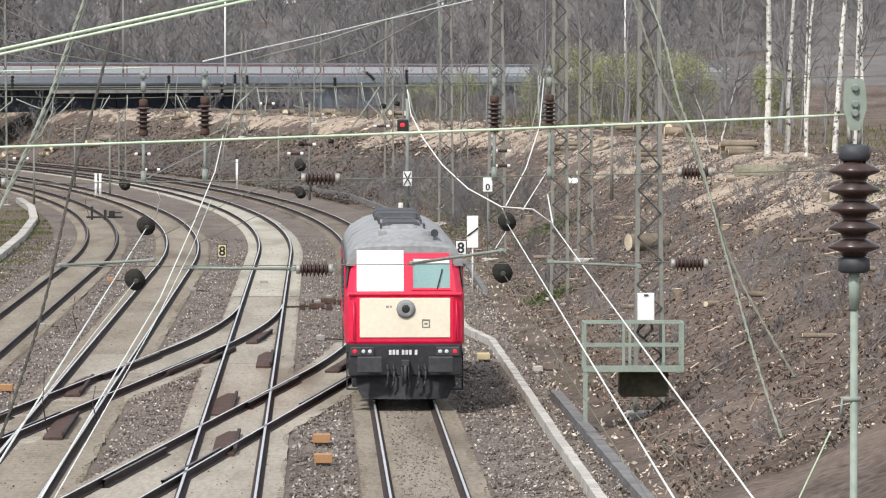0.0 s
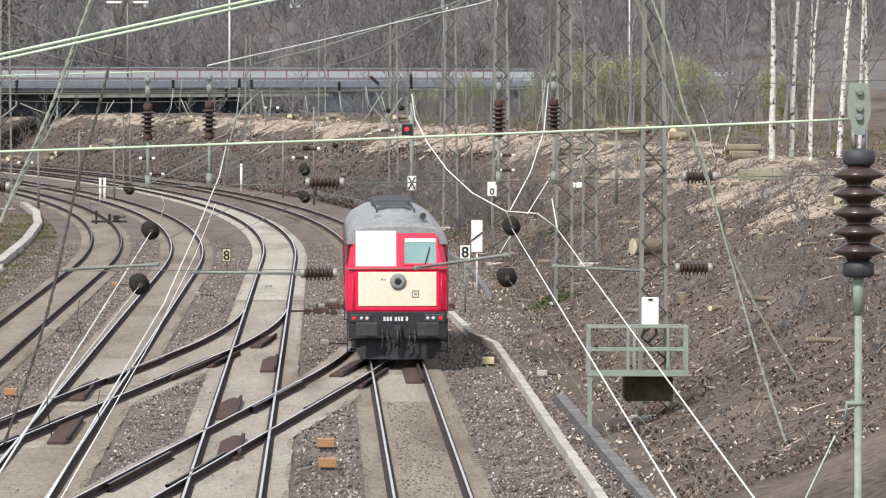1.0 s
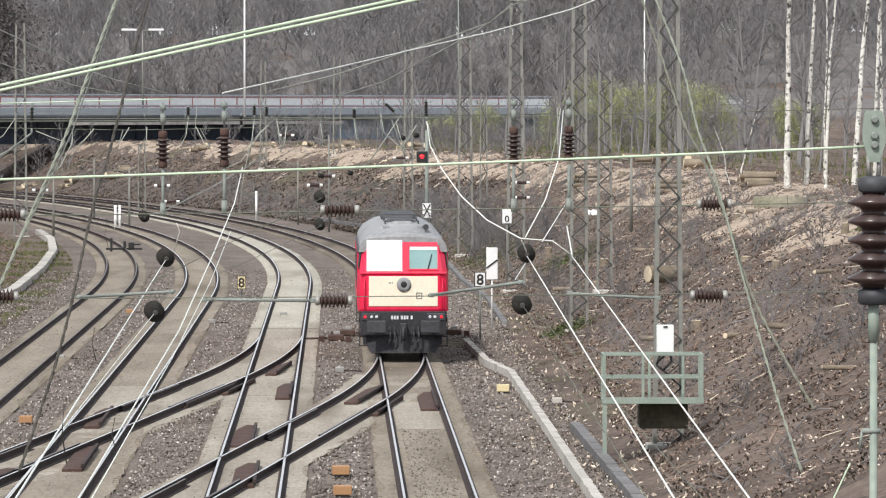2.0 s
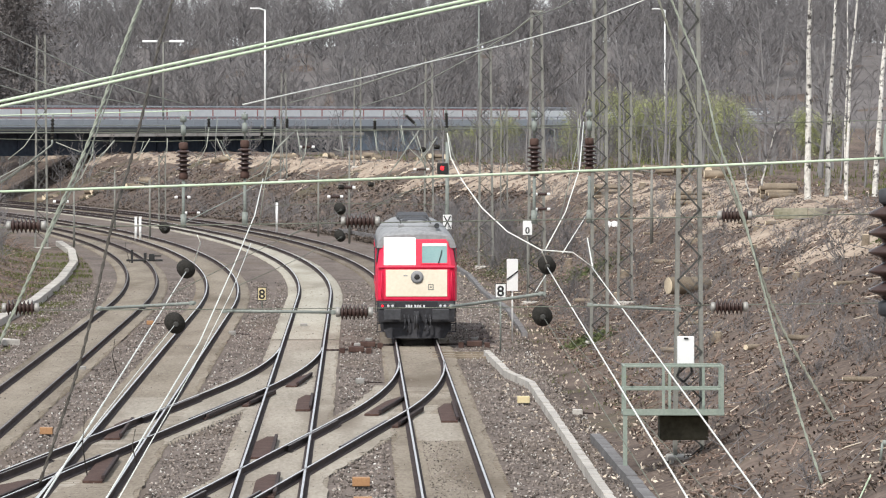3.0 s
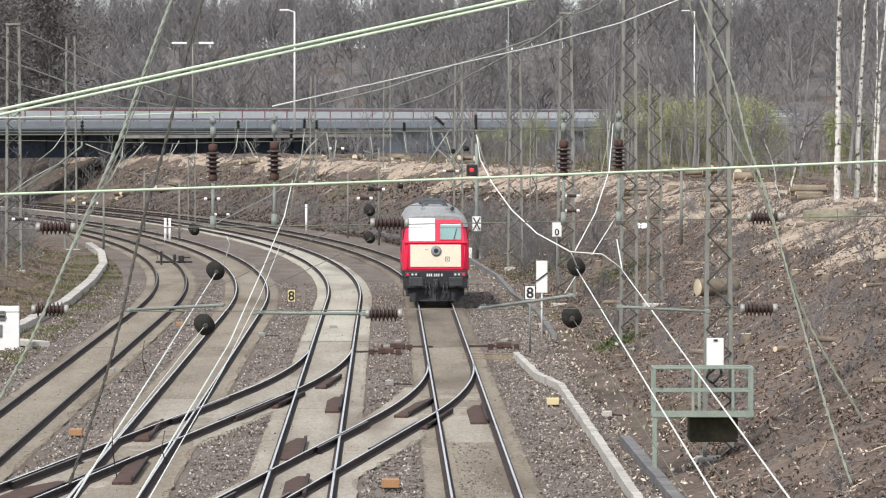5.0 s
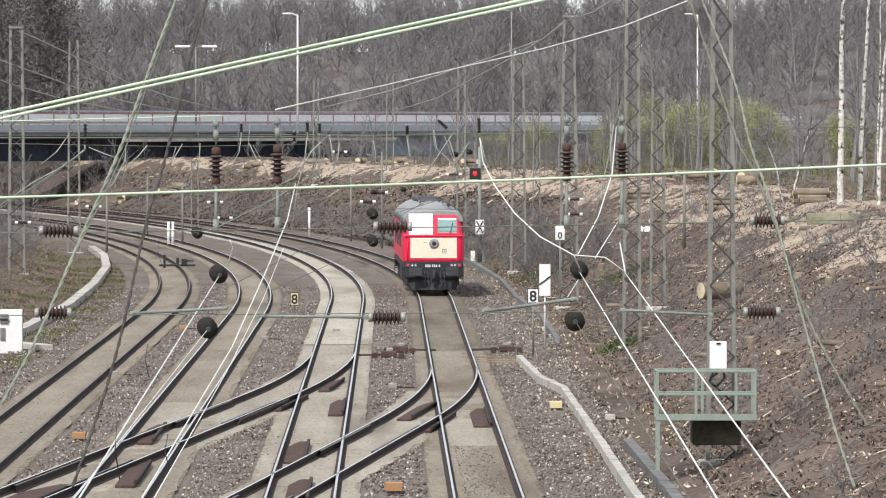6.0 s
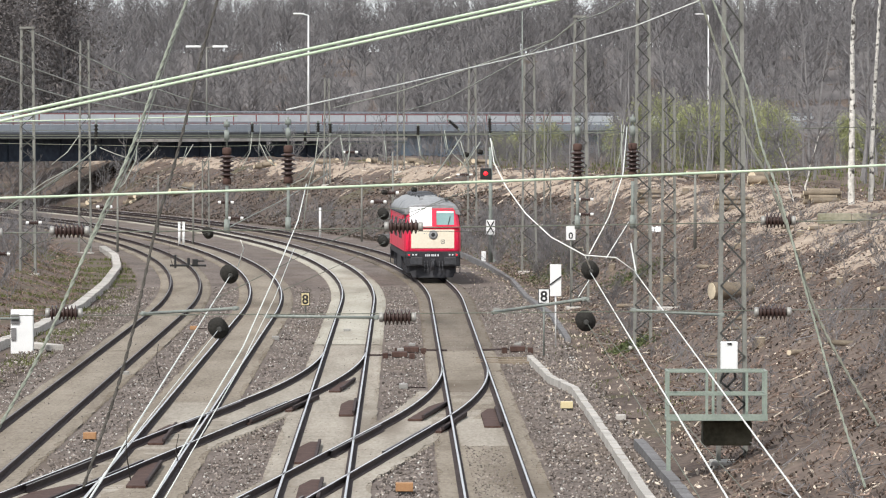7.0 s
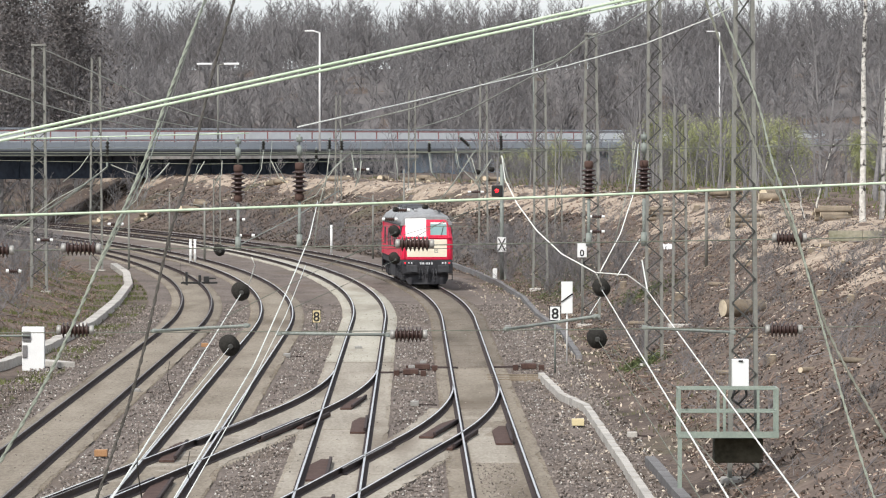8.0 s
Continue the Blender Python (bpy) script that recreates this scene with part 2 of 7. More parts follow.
def arrays(name, verts, faces, materials, mat_index=None, parent=None):
    """A big mesh from numpy arrays of quads or triangles."""
    me = bpy.data.meshes.new(name)
    n, k = faces.shape
    me.vertices.add(len(verts))
    me.vertices.foreach_set("co", np.asarray(verts, np.float32).ravel())
    me.loops.add(n * k)
    me.loops.foreach_set("vertex_index", np.asarray(faces, np.int32).ravel())
    me.polygons.add(n)
    me.polygons.foreach_set("loop_start", np.arange(0, n * k, k, dtype=np.int32))
    for m in materials:
        me.materials.append(m)
    if mat_index is not None:
        me.polygons.foreach_set("material_index", np.asarray(mat_index, np.int32))
    me.update(calc_edges=True)
    ob = new(name, me)
    if parent:
        ob.parent = parent
    return ob


def box(bm, x0, x1, y0, y1, z0, z1, bevel=0.0, mat=0):
    r = bmesh.ops.create_cube(bm, size=1.0)
    for v in r["verts"]:
        v.co = Vector(((x0 + x1) / 2 + v.co.x * (x1 - x0), (y0 + y1) / 2 + v.co.y * (y1 - y0), (z0 + z1) / 2 + v.co.z * (z1 - z0)))
    faces = {f for v in r["verts"] for f in v.link_faces}
    for f in faces:
        f.material_index = mat
    if bevel:
        edges = list({e for v in r["verts"] for e in v.link_edges})
        bmesh.ops.bevel(bm, geom=edges, offset=bevel, segments=2, affect='EDGES', profile=0.5)
    return bm


def bar(bm, a, b, r0, r1=None, sides=6, mat=0, square=False):
    """A tapered rod from a to b."""
    a, b = Vector(a), Vector(b)
    r1 = r0 if r1 is None else r1
    d = (b - a)
    q = d.to_track_quat('Z', 'Y').to_matrix()
    if square:
        sides = 4
    rings = []
    for p, r in ((a, r0), (b, r1)):
        rings.append([bm.verts.new(p + q @ Vector((math.cos((i + 0.5) * 2 * math.pi / sides) * r, math.sin((i + 0.5) * 2 * math.pi / sides) * r, 0))) for i in range(sides)])
    for i in range(sides):
        f = bm.faces.new((rings[0][i], rings[0][(i + 1) % sides], rings[1][(i + 1) % sides], rings[1][i]))
        f.material_index = mat
        f.smooth = sides > 5
    for ring in (rings[0][::-1], rings[1]):
        f = bm.faces.new(ring)
        f.material_index = mat
    return bm


def lathe(bm, profile, a, b, sides=14, mat=0):
    """A turned body on the axis from a to b; profile: (share of the length, radius)."""
    a, b = Vector(a), Vector(b)
    q = (b - a).to_track_quat('Z', 'Y').to_matrix()
    rings = []
    for s, r in profile:
        c = a.lerp(b, s)
        rings.append([bm.verts.new(c + q @ Vector((math.cos(i * 2 * math.pi / sides) * r, math.sin(i * 2 * math.pi / sides) * r, 0))) for i in range(sides)])
    for j in range(len(rings) - 1):
        for i in range(sides):
            f = bm.faces.new((rings[j][i], rings[j][(i + 1) % sides], rings[j + 1][(i + 1) % sides], rings[j + 1][i]))
            f.material_index = mat
            f.smooth = True
    for ring in (rings[0][::-1], rings[-1]):
        bm.faces.new(ring).material_index = mat
    return bm


def empty(name, m=None):
    ob = new(name)
    if m is not None:
        ob.matrix_world = m
    return ob


# ---- plan of the line: four parallel tracks, straight, then a left curve ----
SLOPE, BEND, RADIUS = -0.0062, 232.0, 1000.0
TH = math.atan(SLOPE)
ALONG, SIDE = np.array([math.sin(TH), math.cos(TH)]), np.array([math.cos(TH), -math.sin(TH)])
BEND_P = np.array([1.455 + SLOPE * (BEND - 115.0), BEND])
CENTRE = BEND_P - SIDE * RADIUS
OFFSETS = {"a": -12.30, "b": -8.31, "c": -4.13, "d": 0.0}


def line_point(s, off):
    """The point at arc length s (about the distance from the camera) with an offset to the right of the main track."""
    if off < -6.0 and s > 218.0:  # the two outer tracks turn a little earlier
        off -= (s - 218.0) ** 2 / 2000.0 if s < BEND else 0.098 + (s - BEND) * 0.014
    if s <= BEND:
        p = BEND_P + ALONG * (s - BEND) + SIDE * off
        return p[0], p[1], TH
    a = (s - BEND) / RADIUS
    c, n = math.cos(a), math.sin(a)
    r = SIDE * c + ALONG * n
    p = CENTRE + r * (RADIUS + off)
    return p[0], p[1], TH - a


def line_offset(x, y):
    """The offset to the right of the main track (arrays)."""
    px, py = x - BEND_P[0], y - BEND_P[1]
    ahead = px * ALONG[0] + py * ALONG[1]
    straight = px * SIDE[0] + py * SIDE[1]
    curved = np.hypot(x - CENTRE[0], y - CENTRE[1]) - RADIUS
    return np.where(ahead < 0, straight, curved)


def smooth(e0, e1, v):
    t = np.clip((v - e0) / (e1 - e0), 0, 1)
    return t * t * (3 - 2 * t)


def waves(x, y, seed, size):
    r = np.random.RandomState(seed)
    z = np.zeros_like(x)
    for k in range(9):
        a, f, ph = r.uniform(0, 2 * math.pi), (1.0 / size) * 1.45 ** k, r.uniform(0, 6.28)
        z += np.sin((x * math.cos(a) + y * math.sin(a)) * f * 2 * math.pi + ph + 1.5 * np.sin((x * math.sin(a) - y * math.cos(a)) * f * 3.1)) / 1.35 ** k
    return z / 3.2


def terrain(x, y):
    x, y = np.asarray(x, float), np.asarray(y, float)
    off = line_offset(x, y)
    w = waves(x, y, 3, 14.0)
    z = np.full(x.shape, -0.30)
    foot = 4.5 + 1.1 * smooth(172, 205, y) + 0.4 * w
    ramp = np.clip((off - foot) / 11.8, 0, 1)
    z += 4.7 * (0.65 * ramp + 0.35 * smooth(0, 1, ramp)) + 0.30 * w * smooth(5.2, 8, off) + 0.20 * waves(x, y, 8, 3.5) * smooth(4.8, 7, off)
    left = -12.3 - 5.0 - off
    z += 2.6 * smooth(0, 12, left) + 0.2 * w * smooth(0.5, 4, left) + 0.08 * waves(x, y, 9, 2.5) * smooth(0.5, 4, left)
    # road embankment beyond the bridge, and the wooded hill
    z = np.maximum(z, 7.2 * smooth(21, 31, x) * smooth(520, 560, y) * (1 - smooth(680, 740, y) * 0.3) - 0.3)
    z = np.maximum(z, 4.1 * smooth(530, 590, y) - 0.3)
    z += 14.3 * smooth(650, 800, y)
    z += (0.6 * w + 1.6 * waves(x, y, 5, 70.0)) * smooth(640, 720, y)
    return z


# ---- ground ----
def build_ground():
    xs = np.concatenate([[-3000, -1200, -500, -250, -140], np.arange(-100, -30, 5.0), np.arange(-30, 34, 0.6), np.arange(34, 104, 5.0), [140, 250, 500, 1200, 3000]])
    ys = np.concatenate([[-3000, -1000, -300, -120, -50], np.arange(-20, 90, 6.0), np.arange(90, 360, 1.5), np.arange(360, 540, 3.0), np.arange(540, 880, 10.0), [950, 1200, 2000, 3500]])
    gx, gy = np.meshgrid(xs, ys)
    gz = terrain(gx, gy)
    nx, ny = len(xs), len(ys)
    i = np.arange(nx * ny).reshape(ny, nx)
    f = np.stack([i[:-1, :-1], i[:-1, 1:], i[1:, 1:], i[1:, :-1]], -1).reshape(-1, 4)
    ob = arrays("ground", np.stack([gx, gy, gz], -1).reshape(-1, 3), f, [EARTH])
    ob.data.polygons.foreach_set("use_smooth", [True] * len(ob.data.polygons))
    tagged(ob, "brown earth banks with leaf litter beside the line", "ground", kind="structure")


build_ground()


def strip(name, s_values, off0, off1, z, material, rough=0.0, cells=1):
    """A flat bed along the line between two offsets, with sloped shoulders."""
    rng = np.random.RandomState(5)
    verts, faces = [], []
    offs = [off0 - 0.5] + list(np.linspace(off0, off1, cells + 1)) + [off1 + 0.5]
    k = len(offs)
    for s in s_values:
        for j, o in enumerate(offs):
            x, y, _ = line_point(s, o)
            edge = j in (0, k - 1)
            verts.append((x, y, z - 0.25 if edge else z + rng.uniform(-rough, rough)))
    for i in range(len(s_values) - 1):
        for j in range(k - 1):
            a = i * k + j
            faces.append((a, a + 1, a + k + 1, a + k))
    return raw(name, verts, faces, material)


S_BED = list(np.arange(-30, 90, 6.0)) + list(np.arange(90, 330, 1.2)) + list(np.arange(330, 640, 4.0))
tagged(strip("trackbed", S_BED, -14.7, 3.9, -0.235, BALLAST, rough=0.018, cells=44), "grey-brown stone ballast under the tracks", "ballast", kind="structure")


# ---- tracks ----
RAIL_PROFILE = [(-0.11, -0.17), (0.11, -0.17), (0.11, -0.155), (0.014, -0.135), (0.014, -0.05), (0.036, -0.04), (0.036, -0.006), (0.026, 0.0), (-0.026, 0.0), (-0.036, -0.006), (-0.036, -0.04), (-0.014, -0.05), (-0.014, -0.135), (-0.11, -0.155)]


def rail(path, parent, head, name="rail"):
    """path: list of (x, y, heading)."""
    k = len(RAIL_PROFILE)
    verts, faces, mats = [], [], []
    for x, y, h in path:
        c, s = math.cos(h), -math.sin(h)
        for u, z in RAIL_PROFILE:
            verts.append((x + u * c, y + u * s, z))
    for i in range(len(path) - 1):
        for j in range(k):
            a, b = i * k + j, i * k + (j + 1) % k
            faces.append((a, b, b + k, a + k))
            mats.append(1 if j == 7 else 0)
    ob = raw(name, verts, faces, RUST, parent)
    ob.data.materials.append(head)
    ob.data.polygons.foreach_set("material_index", mats)
    return ob


def sleeper_mesh(material, half=1.3):
    bm = bmesh.new()
    box(bm, -half, half, -0.13, 0.13, -0.21, 0.0)
    for v in bm.verts:
        if v.co.z > -0.1:
            v.co.y *= 0.82
            v.co.x *= 0.985
    me = bpy.data.meshes.new("sleeper")
    bm.to_mesh(me)
    bm.free()
    me.materials.append(material)
    me.materials.append(RUST)
    return me


def joined_copies(name, me, poses, parent):
    n = len(me.vertices)
    co = np.empty(n * 3)
    me.vertices.foreach_get("co", co)
    co = co.reshape(-1, 3)
    fs = np.array([list(p.vertices) for p in me.polygons if len(p.vertices) == 4])
    mi = np.array([p.material_index for p in me.polygons if len(p.vertices) == 4])
    vs, ff = [], []
    for i, (x, y, z, h) in enumerate(poses):
        c, s = math.cos(-h), math.sin(-h)
        vs.append(np.stack([x + co[:, 0] * c - co[:, 1] * s, y + co[:, 0] * s + co[:, 1] * c, z + co[:, 2]], 1))
        ff.append(fs + i * n)
    return tagged(arrays(name, np.concatenate(vs), np.concatenate(ff), list(me.materials), np.tile(mi, len(poses)), parent), kind="stuff")


def crib_fill(path, parent, mat):
    """Dusty stone packed between the sleepers, just below their tops, with ragged edges."""
    r = random.Random(int(path[0][0] * 100))
    verts, faces = [], []
    for x, y, h in path:
        c, s = math.cos(h), -math.sin(h)
        for u in (-1.20 + r.uniform(-0.12, 0.10), -0.4, 0.4, 1.20 + r.uniform(-0.10, 0.12)):
            verts.append((x + u * c, y + u * s, -0.1735 + r.uniform(-0.002, 0.002)))
    for i in range(len(path) - 1):
        for j in range(3):
            a = i * 4 + j
            faces.append((a, a + 1, a + 5, a + 4))
    return raw("crib_fill", verts, faces, CRIB if mat is SLEEPER else mat, parent)


def build_track(key, label, mat, head, s0=70.0, s1=600.0, single=(96.0, 215.0), beyond=None, change=186.0):
    off = OFFSETS[key]
    tr = tagged(empty("railway_track"), label, "railway track", "parallel railway tracks", kind="structure")
    ss = list(np.arange(s0, BEND, 8.0)) + list(np.arange(BEND, s1, 4.0))
    for e in (-0.7535, 0.7535):
        rail([line_point(s, off + e) for s in ss], tr, head)
    crib_fill([line_point(s, off) for s in np.arange(s0, change + 0.1, 1.5)], tr, mat)
    crib_fill([line_point(s, off) for s in np.arange(change, s1, 1.5)], tr, beyond or mat)
    return tr, off, mat, single, s0, s1, beyond or mat, change


def lay_sleepers(tr, off, mat, single, s0, s1, beyond, change, z=-0.172):
    near, after = sleeper_mesh(mat), sleeper_mesh(beyond)
    rng = random.Random(int(off * 10) + 77)
    close, far = [], []
    s = s0
    while s < s1:
        x, y, h = line_point(s, off)
        h += rng.uniform(-0.008, 0.008)
        x += rng.uniform(-0.02, 0.02)
        if single[0] <= s < single[1]:
            ob = new("sleeper", near if s < change else after)
            ob.parent = tr
            ob.matrix_local = Matrix.Translation((x, y, z + rng.uniform(-0.002, 0.002))) @ Matrix.Rotation(-h, 4, 'Z')
        else:
            (far if s > change else close).append((x, y, z, h))
        s += 0.6
    joined_copies("sleepers", near, close, tr)
    joined_copies("sleepers", after, far, tr)


TRACKS = [build_track("a", "curving railway track with dull rails on concrete sleepers", SLEEPER, DULL_HEAD),
          build_track("b", "curving railway track with shiny rails beside the crossover", SLEEPER, POLISHED),
          build_track("c", "railway track on pale concrete sleepers between two turnouts", SLEEPER_NEW, POLISHED, beyond=SLEEPER_PALE, change=191.0),
          build_track("d", "railway track on which the red locomotive runs", SLEEPER, POLISHED, beyond=SLEEPER_BROWN)]


def turnout_point(target, end, s):
    """The crossover's centre: a 1:9 line that turns into the target track by a 300 m arc ending at s = end."""
    u = end - s
    if u <= 33.0:
        o, h = -u * u / 600.0, u / 300.0
    else:
        o, h = -1.815 - 0.11 * (u - 33.0), 0.11
    x, y, t = line_point(s, OFFSETS[target] + o)
    return x, y, t + h, OFFSETS[target] + o


def build_turnout(target, end, start, label, mat):
    tr = tagged(empty("crossover_track"), label, "railway turnout", "crossover tracks", kind="structure")
    ss = np.arange(start, end - 2.0, 1.5)
    for e in (-0.7535, 0.7535):
        path = []
        for s in ss:
            x, y, h, o = turnout_point(target, end, s)
            path.append((x + e * math.cos(h), y - e * math.sin(h), h))
        rail(path, tr, POLISHED)
    crib_fill([turnout_point(target, end, s)[:3] for s in np.arange(start, end - 14.0, 1.0)], tr, mat)
    # check rails beside the frogs
    for e, a, b in ((-0.66, end - 46, end - 34), (0.66, end - 46, end - 34), (-0.60, end - 70, end - 60), (0.60, end - 70, end - 60)):
        path = []
        for s in np.arange(a, b, 1.0):
            x, y, h, o = turnout_point(target, end, s)
            path.append((x + e * math.cos(h), y - e * math.sin(h), h))
        rail(path, tr, DULL_HEAD, "check_rail")
    return tr, target, end, start, mat


CROSSOVERS = [build_turnout("c", 184.0, 80.0, "crossover track with shiny rails joining the middle track", SLEEPER_NEW),
              build_turnout("d", 172.0, 78.0, "crossover track with shiny rails joining the locomotive's track", SLEEPER_NEW)]


def lay_turnout_sleepers(tr, target, end, start, mat):
    me = sleeper_mesh(mat)
    s = start
    while s < end - 14:
        x, y, h, o = turnout_point(target, end, s)
        ob = new("sleeper", me)
        ob.parent = tr
        ob.matrix_local = Matrix.Translation((x, y, -0.176)) @ Matrix.Rotation(-h, 4, 'Z')
        s += 0.6


# ---- bridge ----
BR_A, BR_B = Vector((-75.0, 372.0)), Vector((21.5, 535.0))  # near edge of the bridge, from end to end
BR_DIR = (BR_B - BR_A).normalized()
BR_NRM = Vector((-BR_DIR.y, BR_DIR.x))
BR_TURN = math.atan2(BR_DIR.y, BR_DIR.x)
BR_LEN = (BR_B - BR_A).length


# the bridge and its lamps stand farther off and larger than drawn in their own plan
FARTHER = Matrix.Translation((0, 0, 8.15)) @ Matrix.Scale(1.17, 4) @ Matrix.Translation((0, 0, -8.15))


def build_bridge():
    br = tagged(empty("road_bridge", FARTHER @ Matrix.Translation((BR_A.x, BR_A.y, 0)) @ Matrix.Rotation(BR_TURN, 4, 'Z')), "long steel road bridge with blue-grey girder and railings", "bridge")
    L = BR_LEN
    # girder in lengths; the last one lighter blue, with its lit look in the colour
    cuts = [0, 0.16, 0.32, 0.48, 0.62, 0.75, 1.0]
    for i in range(6):
        bm = bmesh.new()
        a, b = cuts[i] * L + 0.02, cuts[i + 1] * L - 0.02
        box(bm, a, b, 1.55, 1.60, 4.95, 6.85)
        box(bm, a, b, 1.35, 1.80, 4.85, 4.95)
        box(bm, a, b, 1.35, 1.80, 6.85, 6.93)
        x = a + 1.0
        while x < b:
            box(bm, x - 0.02, x + 0.02, 1.42, 1.55, 4.95, 6.85)
            x += 4.0
        part("girder", bm, GIRDER_LIT if i == 5 else GIRDER_MID if i < 2 else GIRDER, br, "girder length painted lighter blue as if lit" if i == 5 else "")
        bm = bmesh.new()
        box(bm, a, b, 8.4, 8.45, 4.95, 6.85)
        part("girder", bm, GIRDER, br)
    bm = bmesh.new()
    box(bm, -30, L + 60, -0.1, 9.2, 6.94, 7.28, bevel=0.03)
    box(bm, -30, L + 60, -0.1, 0.25, 7.28, 7.42)
    part("deck", bm, DECK, br)
    # pale parapet in white: brightness that the sun would give is in the colour
    bm = bmesh.new()
    box(bm, -30, L + 60, 8.75, 8.95, 7.28, 9.0)
    part("parapet", bm, WHITE, br, "parapet along the far side, whitened in place of sunlight")
    bm = bmesh.new()
    box(bm, -30, L + 60, 2.3, 2.4, 7.28, 8.05)
    part("guard_screen", bm, RAILING, br, "grey screen between footway and road")
    bm = bmesh.new()
    box(bm, 0.50 * L, 0.75 * L, -0.30, -0.1, 6.52, 6.80)
    part("edge_strip", bm, CONCRETE, br, "pale edge board")
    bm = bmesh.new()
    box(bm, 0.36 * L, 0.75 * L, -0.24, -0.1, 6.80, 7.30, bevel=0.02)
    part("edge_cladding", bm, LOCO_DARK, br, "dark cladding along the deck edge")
    # railing: posts, handrails and bars
    for y, top in ((0.1, 8.30), (9.0, 9.3)):
        for z, nm in ((top, "handrail"), (top - 0.4, "middle_rail"), (7.62, "bottom_rail")):
            bm = bmesh.new()
            box(bm, -30, L + 60, y - 0.04, y + 0.04, z - 0.05, z + 0.05)
            part(nm, bm, RAILING, br)
        bm = bmesh.new()
        box(bm, -0.035, 0.035, -0.03, 0.03, 7.4, top)
        post = part("railing_post", bm, RAILING, br)
        post.location = (-30.0, y, 0)
        x = -28.0
        while x < L + 60:
            ob = new("railing_post", post.data)
            ob.parent = br
            ob.location = (x, y, 0)
            x += 2.0
        bm = bmesh.new()
        x = -30.0
        while x < L + 60:
            bm_v = [bm.verts.new((x + d, y, z)) for d, z in ((-0.032, 7.6), (0.032, 7.6), (0.032, top), (-0.032, top))]
            bm.faces.new(bm_v)
            x += 0.24
        tagged(part("railing_bar", bm, RAILING, br), kind="stuff")
    bm = bmesh.new()
    for z in (8.15, 9.0):
        box(bm, -30, L * 0.99, 6.9, 6.96, z, z + 0.12)
    x = -30.0
    while x < L * 0.99:
        box(bm, x, x + 0.1, 6.9, 6.98, 7.3, 9.1)
        x += 4.0
    part("barrier", bm, RED_RAIL, br, "red and white road barrier")
    # piers and abutment
    for s in (0.02, 0.32):
        for y in (1.0, 8.0):
            bm = bmesh.new()
            bar(bm, (s * L, y, -0.5), (s * L, y, 4.85), 0.45, sides=12)
            part("pier", bm, DECK, br)
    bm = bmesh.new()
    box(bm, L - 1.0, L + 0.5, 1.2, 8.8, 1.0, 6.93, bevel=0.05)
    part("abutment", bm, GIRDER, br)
    return br


build_bridge()


def street_lamp(p, height, arm, twin=False, label="tall white street lamp with a curved arm", foot=7.28, grow=None, paint=WHITE):
    x, y, _ = p
    root = tagged(empty("street_lamp", (grow or Matrix()) @ Matrix.Translation((x, y, foot))), label, "street lamp", "street lamps on the road")
    bm = bmesh.new()
    h = height - foot
    bar(bm, (0, 0, 0), (0, 0, h), 0.11, 0.075, 8)
    part("pole", bm, paint if not twin else MAST, root)
    for d in ((-1, 1) if twin else (-1,)):
        bm = bmesh.new()
        bar(bm, (0, 0, h - 0.05), (d * arm * 0.6, 0, h + 0.12), 0.07, 0.06, 6)
        part("arm", bm, paint if not twin else MAST, root)
        bm = bmesh.new()
        k = 0.70 if twin else 0.45
        box(bm, d * arm - k, d * arm + k, -0.2, 0.2, h + (0.0 if twin else 0.06), h + 0.20, bevel=0.05)
        part("lamp_head", bm, WHITE, root)
    return root


street_lamp((-11.07, 455.00, 17.90), 17.9, 0.9, grow=FARTHER)
street_lamp((32.74, 600.00, 21.01), 21.0, 1.1, label="tall slim street lamp beside the far road", foot=6.5)
street_lamp((11.07, 620.00, 21.85), 21.9, 1.1, label="tall slim grey street lamp among bare trees", foot=3.6, paint=GALV)
street_lamp((-20.87, 470.00, 15.23), 15.2, 1.25, True, "twin-headed street lamp with two white lamp heads", grow=FARTHER)


# ---- locomotive ----
def loco_pose(s):
    """Pose with the origin under the visible end, y along the run, from two points on the track."""
    x0, y0, _ = line_point(s + 4.0, 0.0)
    x1, y1, _ = line_point(s + 16.5, 0.0)
    h = math.atan2(x1 - x0, y1 - y0)
    return Matrix.Translation((x0 - 4.0 * math.sin(h), y0 - 4.0 * math.cos(h), 0)) @ Matrix.Rotation(-h, 4, 'Z')


LOCO = tagged(empty("locomotive"), "red diesel locomotive with cream end panel and grey roof", "locomotive")
WHEELSETS = []


def loft(bm, sections):
    """Skins a list of open or closed rows of points of equal count, and caps the ends."""
    rings = [[bm.verts.new(p) for p in s] for s in sections]
    n = len(rings[0])
    for a, b in zip(rings[:-1], rings[1:]):
        for i in range(n):
            bm.faces.new((a[i], a[(i + 1) % n], b[(i + 1) % n], b[i]))
    bm.faces.new(rings[0][::-1])
    bm.faces.new(rings[-1])
    bmesh.ops.recalc_face_normals(bm, faces=bm.faces)
    return bm


def face_y(z):
    """Depth of the leaning cab front at height z."""
    return 0.70 + (z - 2.74) * 0.30


